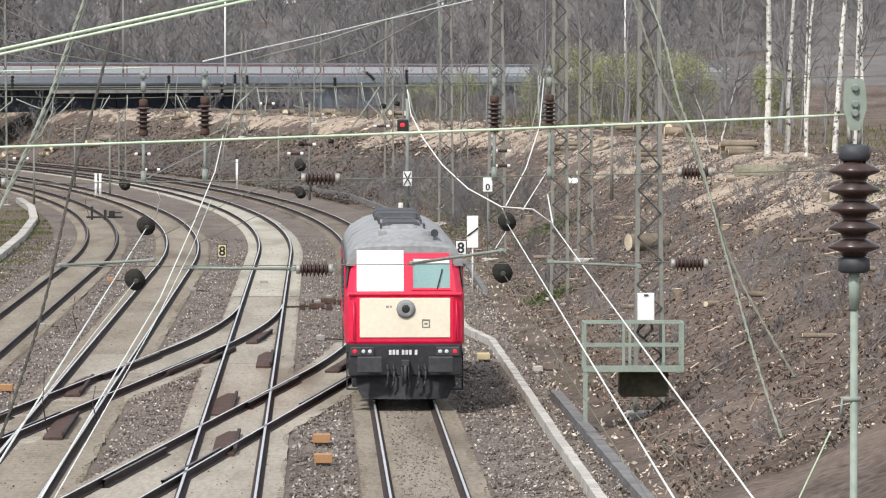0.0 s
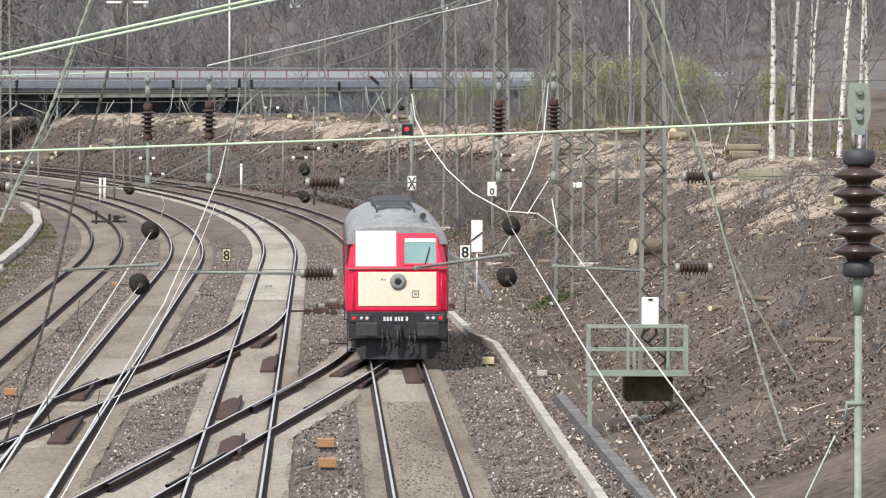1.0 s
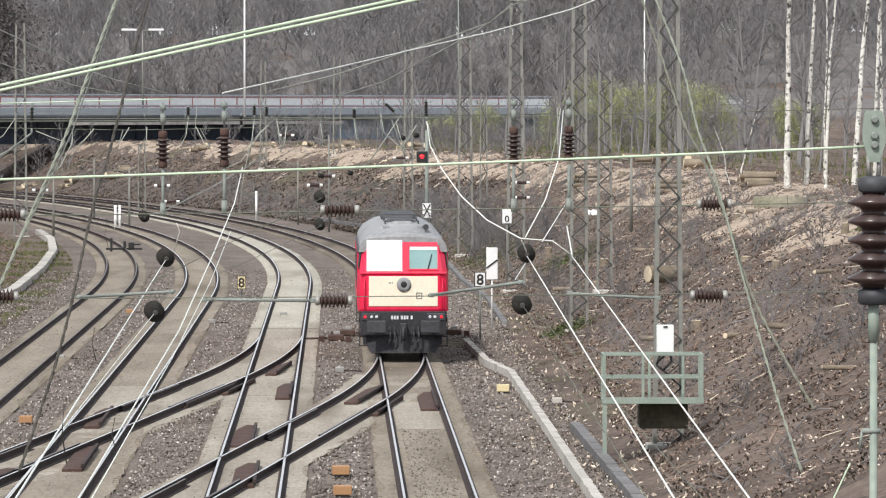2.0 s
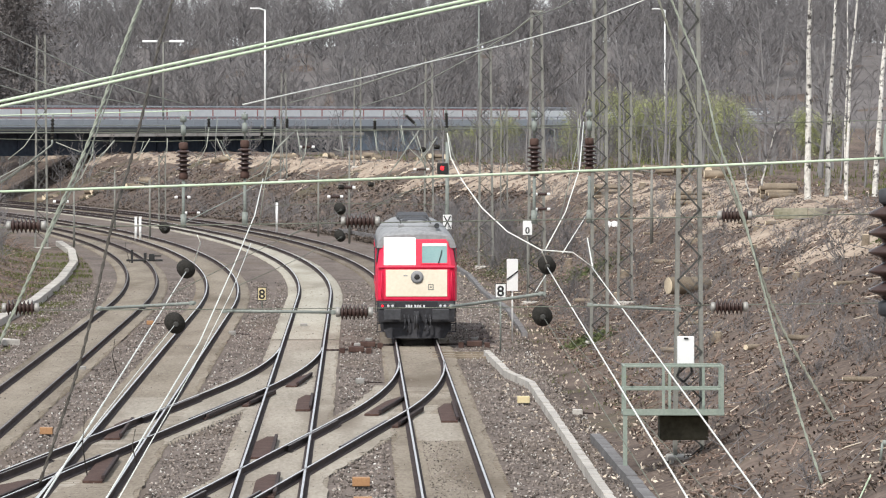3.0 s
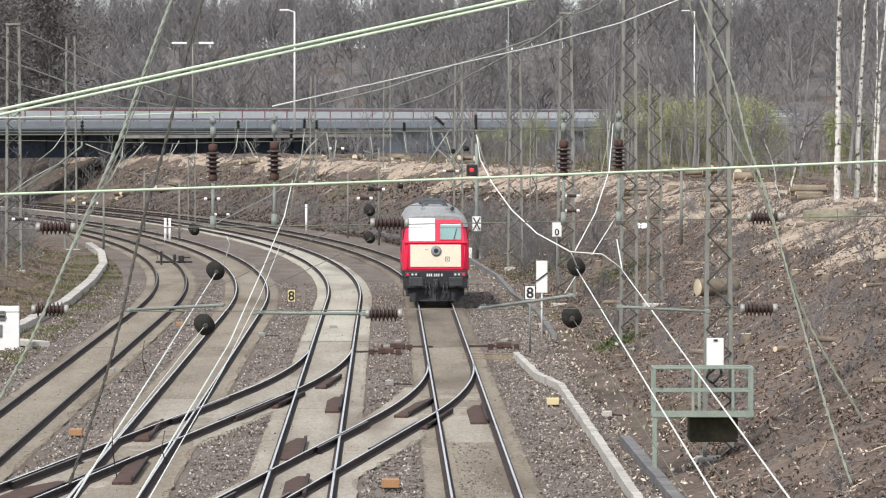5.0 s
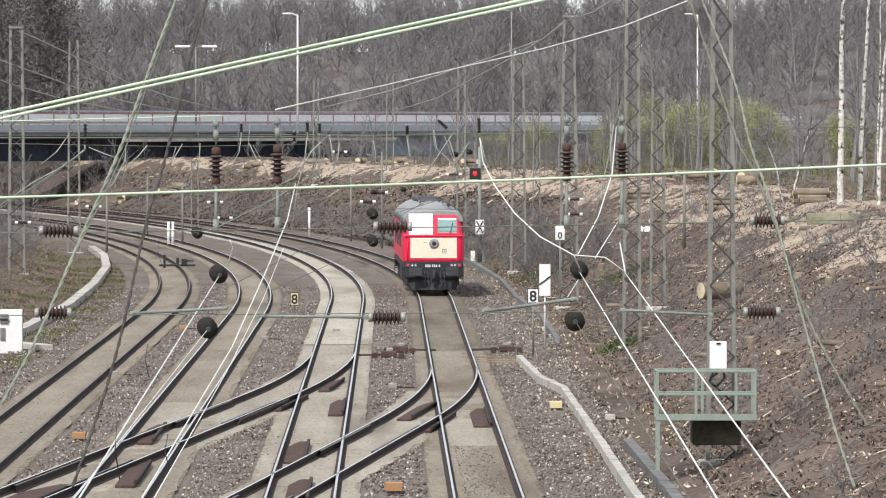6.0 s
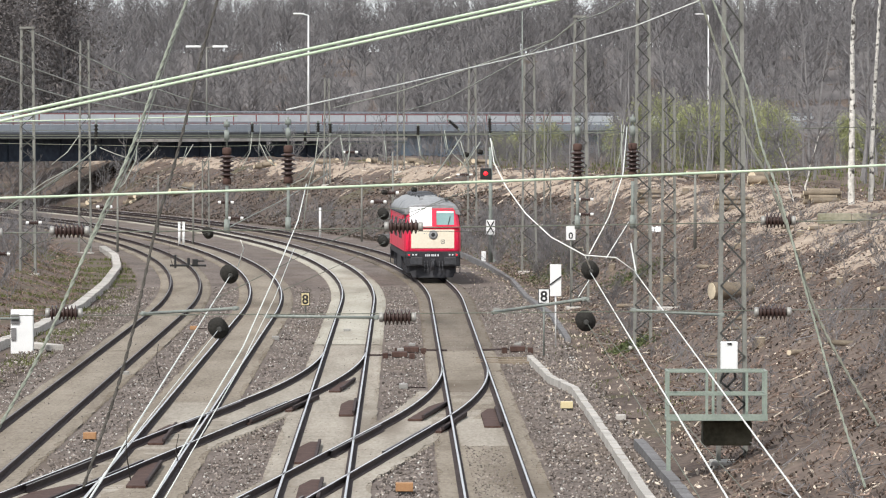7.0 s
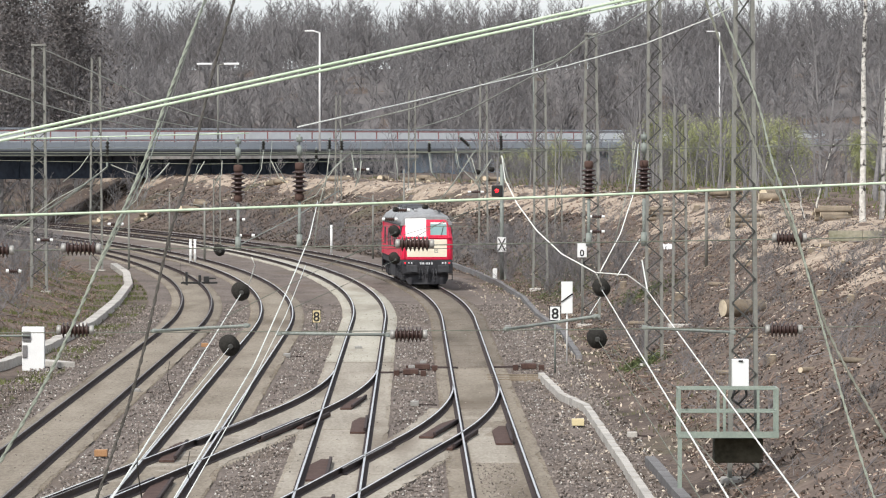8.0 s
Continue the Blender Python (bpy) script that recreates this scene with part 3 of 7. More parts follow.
def cab_end(flip):
    """One cab end; flip turns it to the far end."""
    def fl(p):
        return (-p[0], 20.82 - p[1], p[2]) if flip else p

    def piece(name, build, mat, parent=LOCO, label=""):
        bm = bmesh.new()
        build(bm)
        for v in bm.verts:
            v.co = Vector(fl(tuple(v.co)))
        return part(name, bm, mat, parent, label)

    def lower(bm):
        rows = []
        for z, g in ((1.50, 0.03), (1.56, 0.0), (2.68, 0.0), (2.76, 0.05)):
            rows.append([(-1.475, 1.6, z), (-1.475, 0.95, z), (-1.40, 0.66 + g, z), (-1.18, 0.56 + g, z), (1.18, 0.56 + g, z), (1.40, 0.66 + g, z), (1.475, 0.95, z), (1.475, 1.6, z)])
        loft(bm, rows)

    def upper(bm):
        rows = []
        for z, w in ((2.74, 1.43), (3.30, 1.36), (3.86, 1.22)):
            y = face_y(z)
            rows.append([(-w - 0.03, 1.75, z), (-w, y + 0.22, z), (-w + 0.16, y, z), (w - 0.16, y, z), (w, y + 0.22, z), (w + 0.03, 1.75, z)])
        loft(bm, rows)

    piece("cab_nose", lower, LOCO_RED)
    up = piece("cab_front", upper, LOCO_RED)

    def panel(x0, x1, z0, z1, out, bev):
        def f(bm):
            vs = [bm.verts.new((x, face_y(z) - out, z)) for x, z in ((x0, z0), (x1, z0), (x1, z1), (x0, z1))]
            fc = bm.faces.new(vs)
            r = bmesh.ops.extrude_face_region(bm, geom=[fc])
            for v in r["geom"]:
                if isinstance(v, bmesh.types.BMVert):
                    v.co.y += out + 0.01
            bmesh.ops.bevel(bm, geom=list(bm.verts), offset=bev, segments=2, affect='VERTICES')
            bmesh.ops.recalc_face_normals(bm, faces=bm.faces)
        return f

    def frame_of(x0, x1, z0, z1, w):
        def f(bm):
            for a, b, c, d in ((x0 - w, x1 + w, z1, z1 + w), (x0 - w, x1 + w, z0 - w, z0), (x0 - w, x0, z0, z1), (x1, x1 + w, z0, z1)):
                vs = [bm.verts.new((x, face_y(z) - 0.035, z)) for x, z in ((a, c), (b, c), (b, d), (a, d))]
                fc = bm.faces.new(vs)
                r = bmesh.ops.extrude_face_region(bm, geom=[fc])
                for v in r["geom"]:
                    if isinstance(v, bmesh.types.BMVert):
                        v.co.y += 0.05
            bmesh.ops.recalc_face_normals(bm, faces=bm.faces)
        return f

    # left pane is painted as white glare, oversized to include its bloom
    wl = piece("windscreen", panel(-1.19, -0.03, 2.80, 3.84, 0.02, 0.03), GLARE_WHITE, LOCO, "windscreen with the sky's glare painted white")
    wr = piece("windscreen", panel(0.18, 1.14, 2.86, 3.62, 0.012, 0.03), CAB, LOCO, "teal-tinted windscreen")
    piece("window_frame", frame_of(0.20, 1.12, 2.88, 3.60, 0.05), LOCO_RED, wr)
    piece("sun_visor", panel(0.22, 1.10, 3.49, 3.59, 0.026, 0.01), WHITE, wr, "pale visor strip")

    def wiper(bm):
        bar(bm, (0.80, face_y(2.86) - 0.06, 2.86), (0.93, face_y(3.35) - 0.06, 3.35), 0.014)
    piece("wiper", wiper, BLACK, wr)
    for sx in (-1, 1):
        def side_glass(bm, sx=sx):
            vs = [bm.verts.new((sx * x, y, z)) for x, y, z in ((1.445, 1.02, 2.9), (1.47, 1.55, 2.9), (1.40, 1.60, 3.6), (1.335, 1.15, 3.6))]
            fc = bm.faces.new(vs)
            r = bmesh.ops.extrude_face_region(bm, geom=[fc])
            for v in r["geom"]:
                if isinstance(v, bmesh.types.BMVert):
                    v.co.x += sx * 0.012
            bmesh.ops.recalc_face_normals(bm, faces=bm.faces)
        piece("side_window", side_glass, BLACK, LOCO, "dark corner window")

    cream = piece("warning_panel", lambda bm: box(bm, -1.12, 1.12, 0.535, 0.58, 1.66, 2.64, bevel=0.012), LOCO_CREAM, LOCO, "cream end panel")

    def ring(bm):
        lathe(bm, [(0, 0.15), (0, 0.235), (1, 0.23), (1, 0.15)], (0.02, 0.50, 2.37), (0.02, 0.55, 2.37), 20)
    piece("lamp_ring", ring, LOCO_GREY, cream)

    def lens(bm):
        lathe(bm, [(0, 0.05), (0.3, 0.13), (1, 0.165)], (0.02, 0.49, 2.37), (0.02, 0.54, 2.37), 16)
    piece("headlamp", lens, BLACK, cream, "dark round headlamp")

    def emblem(bm):
        for a, b, c, d in ((0.42, 0.62, 2.08, 2.11), (0.42, 0.62, 1.90, 1.93), (0.42, 0.45, 1.93, 2.08), (0.59, 0.62, 1.93, 2.08), (0.48, 0.56, 1.98, 2.03)):
            box(bm, a, b, 0.527, 0.54, c, d)
    piece("emblem", emblem, MAST, cream, "small grey square emblem")
    for x0, x1 in ((-0.47, -0.40), (-0.37, -0.33), (-0.02, 0.05)):
        piece("stencil", lambda bm, x0=x0, x1=x1: box(bm, x0, x1, 0.528, 0.54, 2.40, 2.45), LOCO_GREY, cream)
    piece("trim", lambda bm: box(bm, -1.40, 1.40, 0.52, 0.70, 2.70, 2.77, bevel=0.02), LOCO_RED)
    # handrails on the corners
    for sx in (-1, 1):
        def grip(bm, sx=sx):
            bar(bm, (sx * 1.27, 0.48, 1.62), (sx * 1.27, 0.48, 2.55), 0.018)
            for z in (1.62, 2.55):
                bar(bm, (sx * 1.27, 0.48, z), (sx * 1.27, 0.62, z), 0.016)
        piece("handrail", grip, LOCO_RED)
        housing = piece("light_housing", lambda bm, sx=sx: box(bm, sx * 1.06 - 0.30, sx * 1.06 + 0.30, 0.42, 0.62, 1.20, 1.44, bevel=0.03), LOCO_DARK)
        for dx, mat, nm in ((0.18, TAIL_LAMP, "tail_lamp"), (-0.03, LAMP_GLASS, "marker_lamp"), (-0.19, LAMP_GLASS, "marker_lamp")):
            def lamp(bm, sx=sx, dx=dx):
                lathe(bm, [(0, 0.03), (0.4, 0.05), (1, 0.06)], (sx * (1.06 + dx), 0.39, 1.32), (sx * (1.06 + dx), 0.45, 1.32), 12)
            piece(nm, lamp, mat, housing, "red tail lamp" if mat is TAIL_LAMP else "")

        def buffer(bm, sx=sx):
            lathe(bm, [(0, 0.10), (1, 0.13)], (sx * 0.875, 0.05, 1.05), (sx * 0.875, 0.6, 1.05), 12)
            box(bm, sx * 0.875 - 0.31, sx * 0.875 + 0.31, -0.02, 0.07, 0.82, 1.22, bevel=0.03)
        piece("buffer", buffer, LOCO_DARK, LOCO, "dark rectangular buffer")

        def step(bm, sx=sx):
            for z in (0.35, 0.65, 0.95):
                box(bm, sx * 1.28 - 0.16, sx * 1.28 + 0.16, 0.75, 1.0, z, z + 0.03)
            box(bm, sx * 1.28 - 0.17, sx * 1.28 - 0.14, 0.74, 1.0, 0.35, 1.3)
            box(bm, sx * 1.28 + 0.14, sx * 1.28 + 0.17, 0.74, 1.0, 0.35, 1.3)
        piece("cab_step", step, LOCO_BLACK)
    piece("buffer_beam", lambda bm: box(bm, -1.40, 1.40, 0.46, 0.9, 0.72, 1.50, bevel=0.03), LOCO_BLACK)

    def plough(bm):
        rows = []
        for z, w, y in ((0.14, 1.05, 0.40), (0.45, 1.20, 0.46), (0.74, 1.22, 0.50)):
            rows.append([(-w, y + 0.25, z), (0, y - 0.05, z), (w, y + 0.25, z), (w, y + 0.31, z), (0, y + 0.03, z), (-w, y + 0.31, z)])
        loft(bm, rows)
    piece("snow_plough", plough, LOCO_BLACK, LOCO, "sooty black plough blade")

    def hook(bm):
        box(bm, -0.10, 0.10, 0.10, 0.5, 0.96, 1.12, bevel=0.02)
        bar(bm, (0, 0.08, 1.0), (0, 0.12, 0.55), 0.05)
        bar(bm, (-0.08, 0.14, 0.95), (-0.06, 0.2, 0.48), 0.025)
        bar(bm, (0.08, 0.14, 0.95), (0.06, 0.2, 0.48), 0.025)
    piece("coupling", hook, LOCO_DARK)
    for hx in (-0.45, -0.30, 0.32, 0.48):
        def hose(bm, hx=hx):
            pts = [(hx, 0.42, 1.0), (hx + 0.03, 0.28, 0.85), (hx + 0.02, 0.24, 0.6), (hx - 0.03, 0.3, 0.42)]
            for a, b in zip(pts[:-1], pts[1:]):
                bar(bm, a, b, 0.028)
        piece("brake_hose", hose, LOCO_DARK)
    x = -0.40
    for i, w in enumerate((0.09, 0.09, 0.09, 0.05, 0.09, 0.09, 0.09, 0.05, 0.09)):
        if w > 0.06:
            piece("number_bar", lambda bm, x=x, w=w: box(bm, x, x + w - 0.025, 0.445, 0.47, 1.24, 1.36), LAMP_GLASS)
        x += w


def build_loco():
    rng = random.Random(4)
    prof = [(-1.475, 1.5), (-1.475, 2.8), (-1.44, 3.5), (1.44, 3.5), (1.475, 2.8), (1.475, 1.5)]
    bm = bmesh.new()
    loft(bm, [[(x, y, z) for x, z in prof] for y in (1.55, 19.27)])
    body = part("body", bm, LOCO_RED, LOCO)

    def roof_row(y, k):
        # k runs from 0 at the sloping end to 1 on the full vault
        edge = [(1.46, 3.42 + 0.02 * k), (1.40, 3.62 + 0.06 * k), (1.24, 3.84 + 0.10 * k), (0.85, 3.89 + 0.28 * k), (0.42, 3.91 + 0.38 * k)]
        pts = [(-x, y, z) for x, z in edge] + [(x, y, z) for x, z in edge[::-1]]
        return pts
    bm = bmesh.new()
    rows = [(1.0, 0.0), (1.3, 0.35), (1.8, 0.75), (2.6, 1.0), (18.2, 1.0), (19.0, 0.75), (19.5, 0.35), (19.82, 0.0)]
    loft(bm, [roof_row(y, k) for y, k in rows])
    for f in bm.faces:
        f.smooth = abs(f.normal.y) < 0.9
    roof = part("roof", bm, LOCO_GREY, LOCO, "dusty grey vaulted roof")
    for sx in (-1, 1):
        bm = bmesh.new()
        box(bm, sx * 1.475 - 0.02, sx * 1.475 + 0.02, 1.2, 19.6, 3.40, 3.46)
        part("rain_gutter", bm, LOCO_DARK, roof)
        for y in (1.75, 2.3):
            bm = bmesh.new()
            box(bm, sx * 0.55 - 0.1, sx * 0.55 + 0.1, y, y + 0.12, 4.10, 4.27, bevel=0.02)
            part("lifting_lug", bm, LOCO_GREY, roof)
    for y0, y1, w, top, nm in ((3.0, 3.7, 0.38, 4.38, "roof_hatch"), (5.3, 8.0, 0.50, 4.38, "roof_hood"), (9.0, 10.4, 0.45, 4.38, "roof_hood"), (11.6, 14.3, 0.62, 4.44, "cooler_hood"), (14.9, 17.4, 0.62, 4.44, "cooler_hood")):
        bm = bmesh.new()
        box(bm, -w, w, y0, y1, 4.05, top, bevel=0.13)
        part(nm, bm, LOCO_GREY if nm == "roof_hatch" else LOCO_DARK, roof)
    for y in (4.4, 8.5, 10.9):
        for sx in (-1, 1):
            bm = bmesh.new()
            bar(bm, (sx * 0.55, y - 0.5, 4.33), (sx * 0.55, y + 0.5, 4.36), 0.03)
            bar(bm, (sx * 0.55, y - 0.5, 4.2), (sx * 0.55, y - 0.5, 4.33), 0.025)
            bar(bm, (sx * 0.55, y + 0.5, 4.2), (sx * 0.55, y + 0.5, 4.36), 0.025)
            part("roof_rail", bm, LOCO_DARK, roof)
    bm = bmesh.new()
    lathe(bm, [(0, 0.05), (0.5, 0.07), (1, 0.10)], (0.75, 1.9, 4.22), (0.75, 1.4, 4.22), 10)
    part("horn", bm, LOCO_DARK, roof)
    for sx in (-1, 1):
        for i in range(7):
            y = 4.2 + i * 1.85
            bm = bmesh.new()
            if i in (2, 5):
                lathe(bm, [(0, 0.0), (0, 0.24), (1, 0.24)], (sx * 1.46, y + 0.6, 2.6), (sx * 1.49, y + 0.6, 2.6), 16)
                part("porthole", bm, BLACK, body, "dark round side window")
            else:
                box(bm, min(sx * 1.46, sx * 1.49), max(sx * 1.46, sx * 1.49), y, y + 1.3, 2.1, 3.1)
                for k in range(8):
                    z = 2.15 + k * 0.12
                    box(bm, min(sx * 1.475, sx * 1.505), max(sx * 1.475, sx * 1.505), y + 0.03, y + 1.27, z, z + 0.05)
                part("side_grille", bm, LOCO_DARK, body, "dark louvred side grille")
        for y in (2.2, 17.9):
            bm = bmesh.new()
            box(bm, min(sx * 1.46, sx * 1.49), max(sx * 1.46, sx * 1.49), y, y + 0.65, 1.56, 3.4, bevel=0.008)
            door = part("cab_door", bm, LOCO_RED, body)
            bm = bmesh.new()
            box(bm, min(sx * 1.47, sx * 1.496), max(sx * 1.47, sx * 1.496), y + 0.12, y + 0.53, 2.7, 3.25)
            part("door_window", bm, BLACK, door)
    bm = bmesh.new()
    box(bm, -1.42, 1.42, 0.8, 20.0, 1.12, 1.52, bevel=0.02)
    part("underframe", bm, LOCO_BLACK, LOCO)
    bm = bmesh.new()
    box(bm, -1.35, 1.35, 7.9, 12.9, 0.35, 1.14, bevel=0.08)
    part("fuel_tank", bm, LOCO_BLACK, LOCO)
    for y0 in (1.9, 14.0):
        for sx in (-1, 1):
            bm = bmesh.new()
            box(bm, sx * 1.12 - 0.1, sx * 1.12 + 0.1, y0 - 0.2, y0 + 5.1, 0.55, 0.85, bevel=0.03)
            for i in range(3):
                yy = y0 + 0.6 + i * 1.85
                box(bm, sx * 1.18 - 0.12, sx * 1.18 + 0.12, yy - 0.22, yy + 0.22, 0.33, 0.72, bevel=0.03)
                for d in (-0.5, 0.5):
                    bar(bm, (sx * 1.2, yy + d, 0.66), (sx * 1.2, yy + d, 1.1), 0.1, sides=8)
            part("bogie_frame", bm, LOCO_BLACK, LOCO)
        for i in range(3):
            yy = y0 + 0.6 + i * 1.85
            bm = bmesh.new()
            bar(bm, (-0.8, 0, 0), (0.8, 0, 0), 0.09, sides=8)
            for sx in (-1, 1):
                lathe(bm, [(0, 0.20), (0, 0.50), (0.2, 0.525), (0.8, 0.55), (1.0, 0.55), (1.0, 0.2)], (sx * 0.82, 0, 0), (sx * 0.69, 0, 0), 24)
            w = part("wheelset", bm, RUST, LOCO, "steel wheelset")
            w.matrix_local = Matrix.Translation((0, yy, 0.525))
            WHEELSETS.append((w, yy))
    cab_end(False)
    cab_end(True)


build_loco()


# ---- woods, bushes and litter ----
def segment_mesh(name, a, b, r0, r1, materials, mat_index=None, sides=3, parent=None):
    """Many thin tapered rods in one mesh: arrays of ends and radii."""
    a, b = np.asarray(a, float), np.asarray(b, float)
    d = b - a
    ln = np.linalg.norm(d, axis=1, keepdims=True) + 1e-9
    d = d / ln
    up = np.where(np.abs(d[:, 2:3]) > 0.9, np.array([[1.0, 0, 0]]), np.array([[0, 0, 1.0]]))
    u = np.cross(d, up)
    u /= np.linalg.norm(u, axis=1, keepdims=True) + 1e-9
    v = np.cross(d, u)
    n = len(a)
    verts = np.empty((n, 2 * sides, 3))
    for i in range(sides):
        t = 2 * math.pi * i / sides
        o = u * math.cos(t) + v * math.sin(t)
        verts[:, i] = a + o * np.asarray(r0).reshape(-1, 1)
        verts[:, sides + i] = b + o * np.asarray(r1).reshape(-1, 1)
    base = (np.arange(n) * 2 * sides)[:, None]
    faces = np.concatenate([base + np.array([[i, (i + 1) % sides, sides + (i + 1) % sides, sides + i]]) for i in range(sides)], 1).reshape(-1, 4)
    mi = None if mat_index is None else np.repeat(mat_index, sides)
    return arrays(name, verts.reshape(-1, 3), faces, materials, mi, parent)


def leaf_mesh(name, centre, size, material, seed, parent=None, upright=0.0):
    """Many small leaf quads, turned at random."""
    r = np.random.RandomState(seed)
    n = len(centre)
    d1 = r.normal(size=(n, 3))
    d1[:, 2] += upright * 3
    d1 /= np.linalg.norm(d1, axis=1, keepdims=True)
    d2 = np.cross(d1, r.normal(size=(n, 3)))
    d2 /= np.linalg.norm(d2, axis=1, keepdims=True)
    s = np.asarray(size).reshape(-1, 1)
    c = np.asarray(centre)
    w = 0.5 if not upright else 0.12
    verts = np.stack([c - d1 * s, c + d2 * s * w, c + d1 * s, c - d2 * s * w], 1).reshape(-1, 3)
    faces = np.arange(4 * n).reshape(-1, 4)
    return arrays(name, verts, faces, [material], None, parent)


def bare_tree(seed, height, spread=0.32, limbs=22, twigs=7, lean=0.04, first=0.3):
    """A leafless tree as rods: arrays a, b, r0, r1 and a twig mark."""
    r = random.Random(seed)
    A, B, R0, R1, K = [], [], [], [], []
    p, rad = Vector((0, 0, -0.3)), height * 0.011
    trunk = [p.copy()]
    d = Vector((r.uniform(-lean, lean), r.uniform(-lean, lean), 1)).normalized()
    n = 8
    for i in range(n):
        q = p + d * height / n
        t0, t1 = rad * (1 - i / n * 0.9), rad * (1 - (i + 1) / n * 0.9)
        A.append(p.copy()); B.append(q.copy()); R0.append(t0); R1.append(t1); K.append(0)
        p = q
        trunk.append(p.copy())
        d = (d + Vector((r.uniform(-0.07, 0.07), r.uniform(-0.07, 0.07), 0))).normalized()
    for i in range(limbs):
        f = first + (1 - first) * (i + r.random()) / limbs
        k = min(int(f * n), n - 1)
        s = trunk[k].lerp(trunk[k + 1], f * n - k)
        ang = r.uniform(0, 2 * math.pi)
        ln = height * spread * (1.15 - f) * r.uniform(0.6, 1.2) + 0.6
        d = Vector((math.cos(ang), math.sin(ang), r.uniform(0.5, 1.3))).normalized()
        rr = rad * (1.05 - f) * 0.45 + 0.012
        for j in range(3):
            q = s + d * ln / 3
            A.append(s.copy()); B.append(q.copy()); R0.append(rr * (1 - j * 0.28)); R1.append(rr * (1 - (j + 1) * 0.28)); K.append(1)
            for m in range(twigs // 3 + (1 if j else 0)):
                e = s.lerp(q, r.random())
                td = (d + Vector((r.uniform(-0.9, 0.9), r.uniform(-0.9, 0.9), r.uniform(-0.2, 0.8)))).normalized()
                tl = ln * r.uniform(0.2, 0.5)
                A.append(e.copy()); B.append(e + td * tl); R0.append(rr * 0.35 + 0.008); R1.append(0.006); K.append(1)
            s = q
            d = (d + Vector((r.uniform(-0.25, 0.25), r.uniform(-0.25, 0.25), r.uniform(0.0, 0.3)))).normalized()
    return np.array([tuple(v) for v in A]), np.array([tuple(v) for v in B]), np.array(R0), np.array(R1), np.array(K)


def grove(name, spots, variants, seed, materials, label, category, ribbons=False):
    """Trees at (x, y, scale) as one object of uncountable stuff."""
    r = random.Random(seed)
    parts = []
    xs = np.array([s[0] for s in spots]); ys = np.array([s[1] for s in spots])
    zs = terrain(xs, ys)
    for (x, y, sc), z in zip(spots, zs):
        a, b, r0, r1, k = variants[r.randrange(len(variants))]
        t = r.uniform(0, 2 * math.pi)
        rot = np.array([[math.cos(t), -math.sin(t), 0], [math.sin(t), math.cos(t), 0], [0, 0, 1]])
        o = np.array([x, y, z])
        parts.append((a @ rot.T * sc + o, b @ rot.T * sc + o, r0 * sc, r1 * sc, k))
    cat = [np.concatenate([p[i] for p in parts]) for i in range(5)]
    if ribbons:  # far twigs are thin flat slips
        k = cat[4] == 0
        ob = tagged(segment_mesh(name, cat[0][k], cat[1][k], cat[2][k], cat[3][k], materials[:1]), label, category, kind="stuff")
        k = ~k
        a, b = cat[0][k], cat[1][k]
        rr = np.random.RandomState(seed)
        w = np.cross(b - a, rr.normal(size=a.shape))
        w /= np.linalg.norm(w, axis=1, keepdims=True) + 1e-9
        w0, w1 = cat[2][k][:, None] * 1.3, cat[3][k][:, None] * 2.4  # sprays of fine twigs
        v = np.stack([a - w * w0, a + w * w0, b + w * w1, b - w * w1], 1)
        arrays("twigs", v.reshape(-1, 3), np.arange(4 * len(a)).reshape(-1, 4), materials[1:], None, ob)
        return ob
    ob = segment_mesh(name, cat[0], cat[1], cat[2], cat[3], materials, cat[4])
    return tagged(ob, label, category, kind="stuff")


def behind_road(x, y):
    """True for a spot well behind the road that the bridge carries."""
    return y > 435 + (x + 87.75) * 1.689 + 16


FOREST = [bare_tree(100 + i, 13.0 + (i % 4), 0.25 + 0.03 * (i % 3), 30, 15, 0.05, 0.22) for i in range(9)]
rng = random.Random(11)
spots = []
for i in range(1450):
    y = 640 + 150 * rng.random() if i < 560 else 790 + 90 * rng.random()
    half = 0.112 * y + 8
    x = rng.uniform(-half, half)
    if not behind_road(x, y):
        continue
    spots.append((x, y, rng.uniform(0.62, 0.92) if i < 560 else rng.uniform(0.56, 0.86)))
grove("bare_woodland", spots, FOREST, 5, [BARK, TWIG], "leafless grey-brown woodland on the hill behind the bridge", "woodland", True)


def wood_floor():
    """Leaf litter under the trees of the hill, an added sheet with haze in its grey."""
    xs, ys = np.arange(-150, 151, 6.0), np.arange(628, 960, 6.0)
    gx, gy = np.meshgrid(xs, ys)
    nx, ny = len(xs), len(ys)
    i = np.arange(nx * ny).reshape(ny, nx)
    f = np.stack([i[:-1, :-1], i[:-1, 1:], i[1:, 1:], i[1:, :-1]], -1).reshape(-1, 4)
    gz = terrain(gx, gy) + 0.25
    gz[0] -= 0.6
    tagged(arrays("wood_floor", np.stack([gx, gy, gz], -1).reshape(-1, 3), f, [WOOD_LITTER]), "leaf litter on the hillside wood floor, greyed to paint in haze", "ground", kind="structure")


wood_floor()
UNDER = [bare_tree(300 + i, 5.0 + i % 3, 0.45, 12, 7, 0.2, 0.08) for i in range(6)]
spots = []
for i in range(420):
    y = 636 + 120 * rng.random()
    half = 0.112 * y + 8
    x = rng.uniform(-half, half)
    if behind_road(x, y):
        spots.append((x, y, rng.uniform(0.6, 1.3)))
grove("understorey", spots, UNDER, 6, [BARK, TWIG], "leafless brown shrubs under the woodland trees", "shrubs", True)

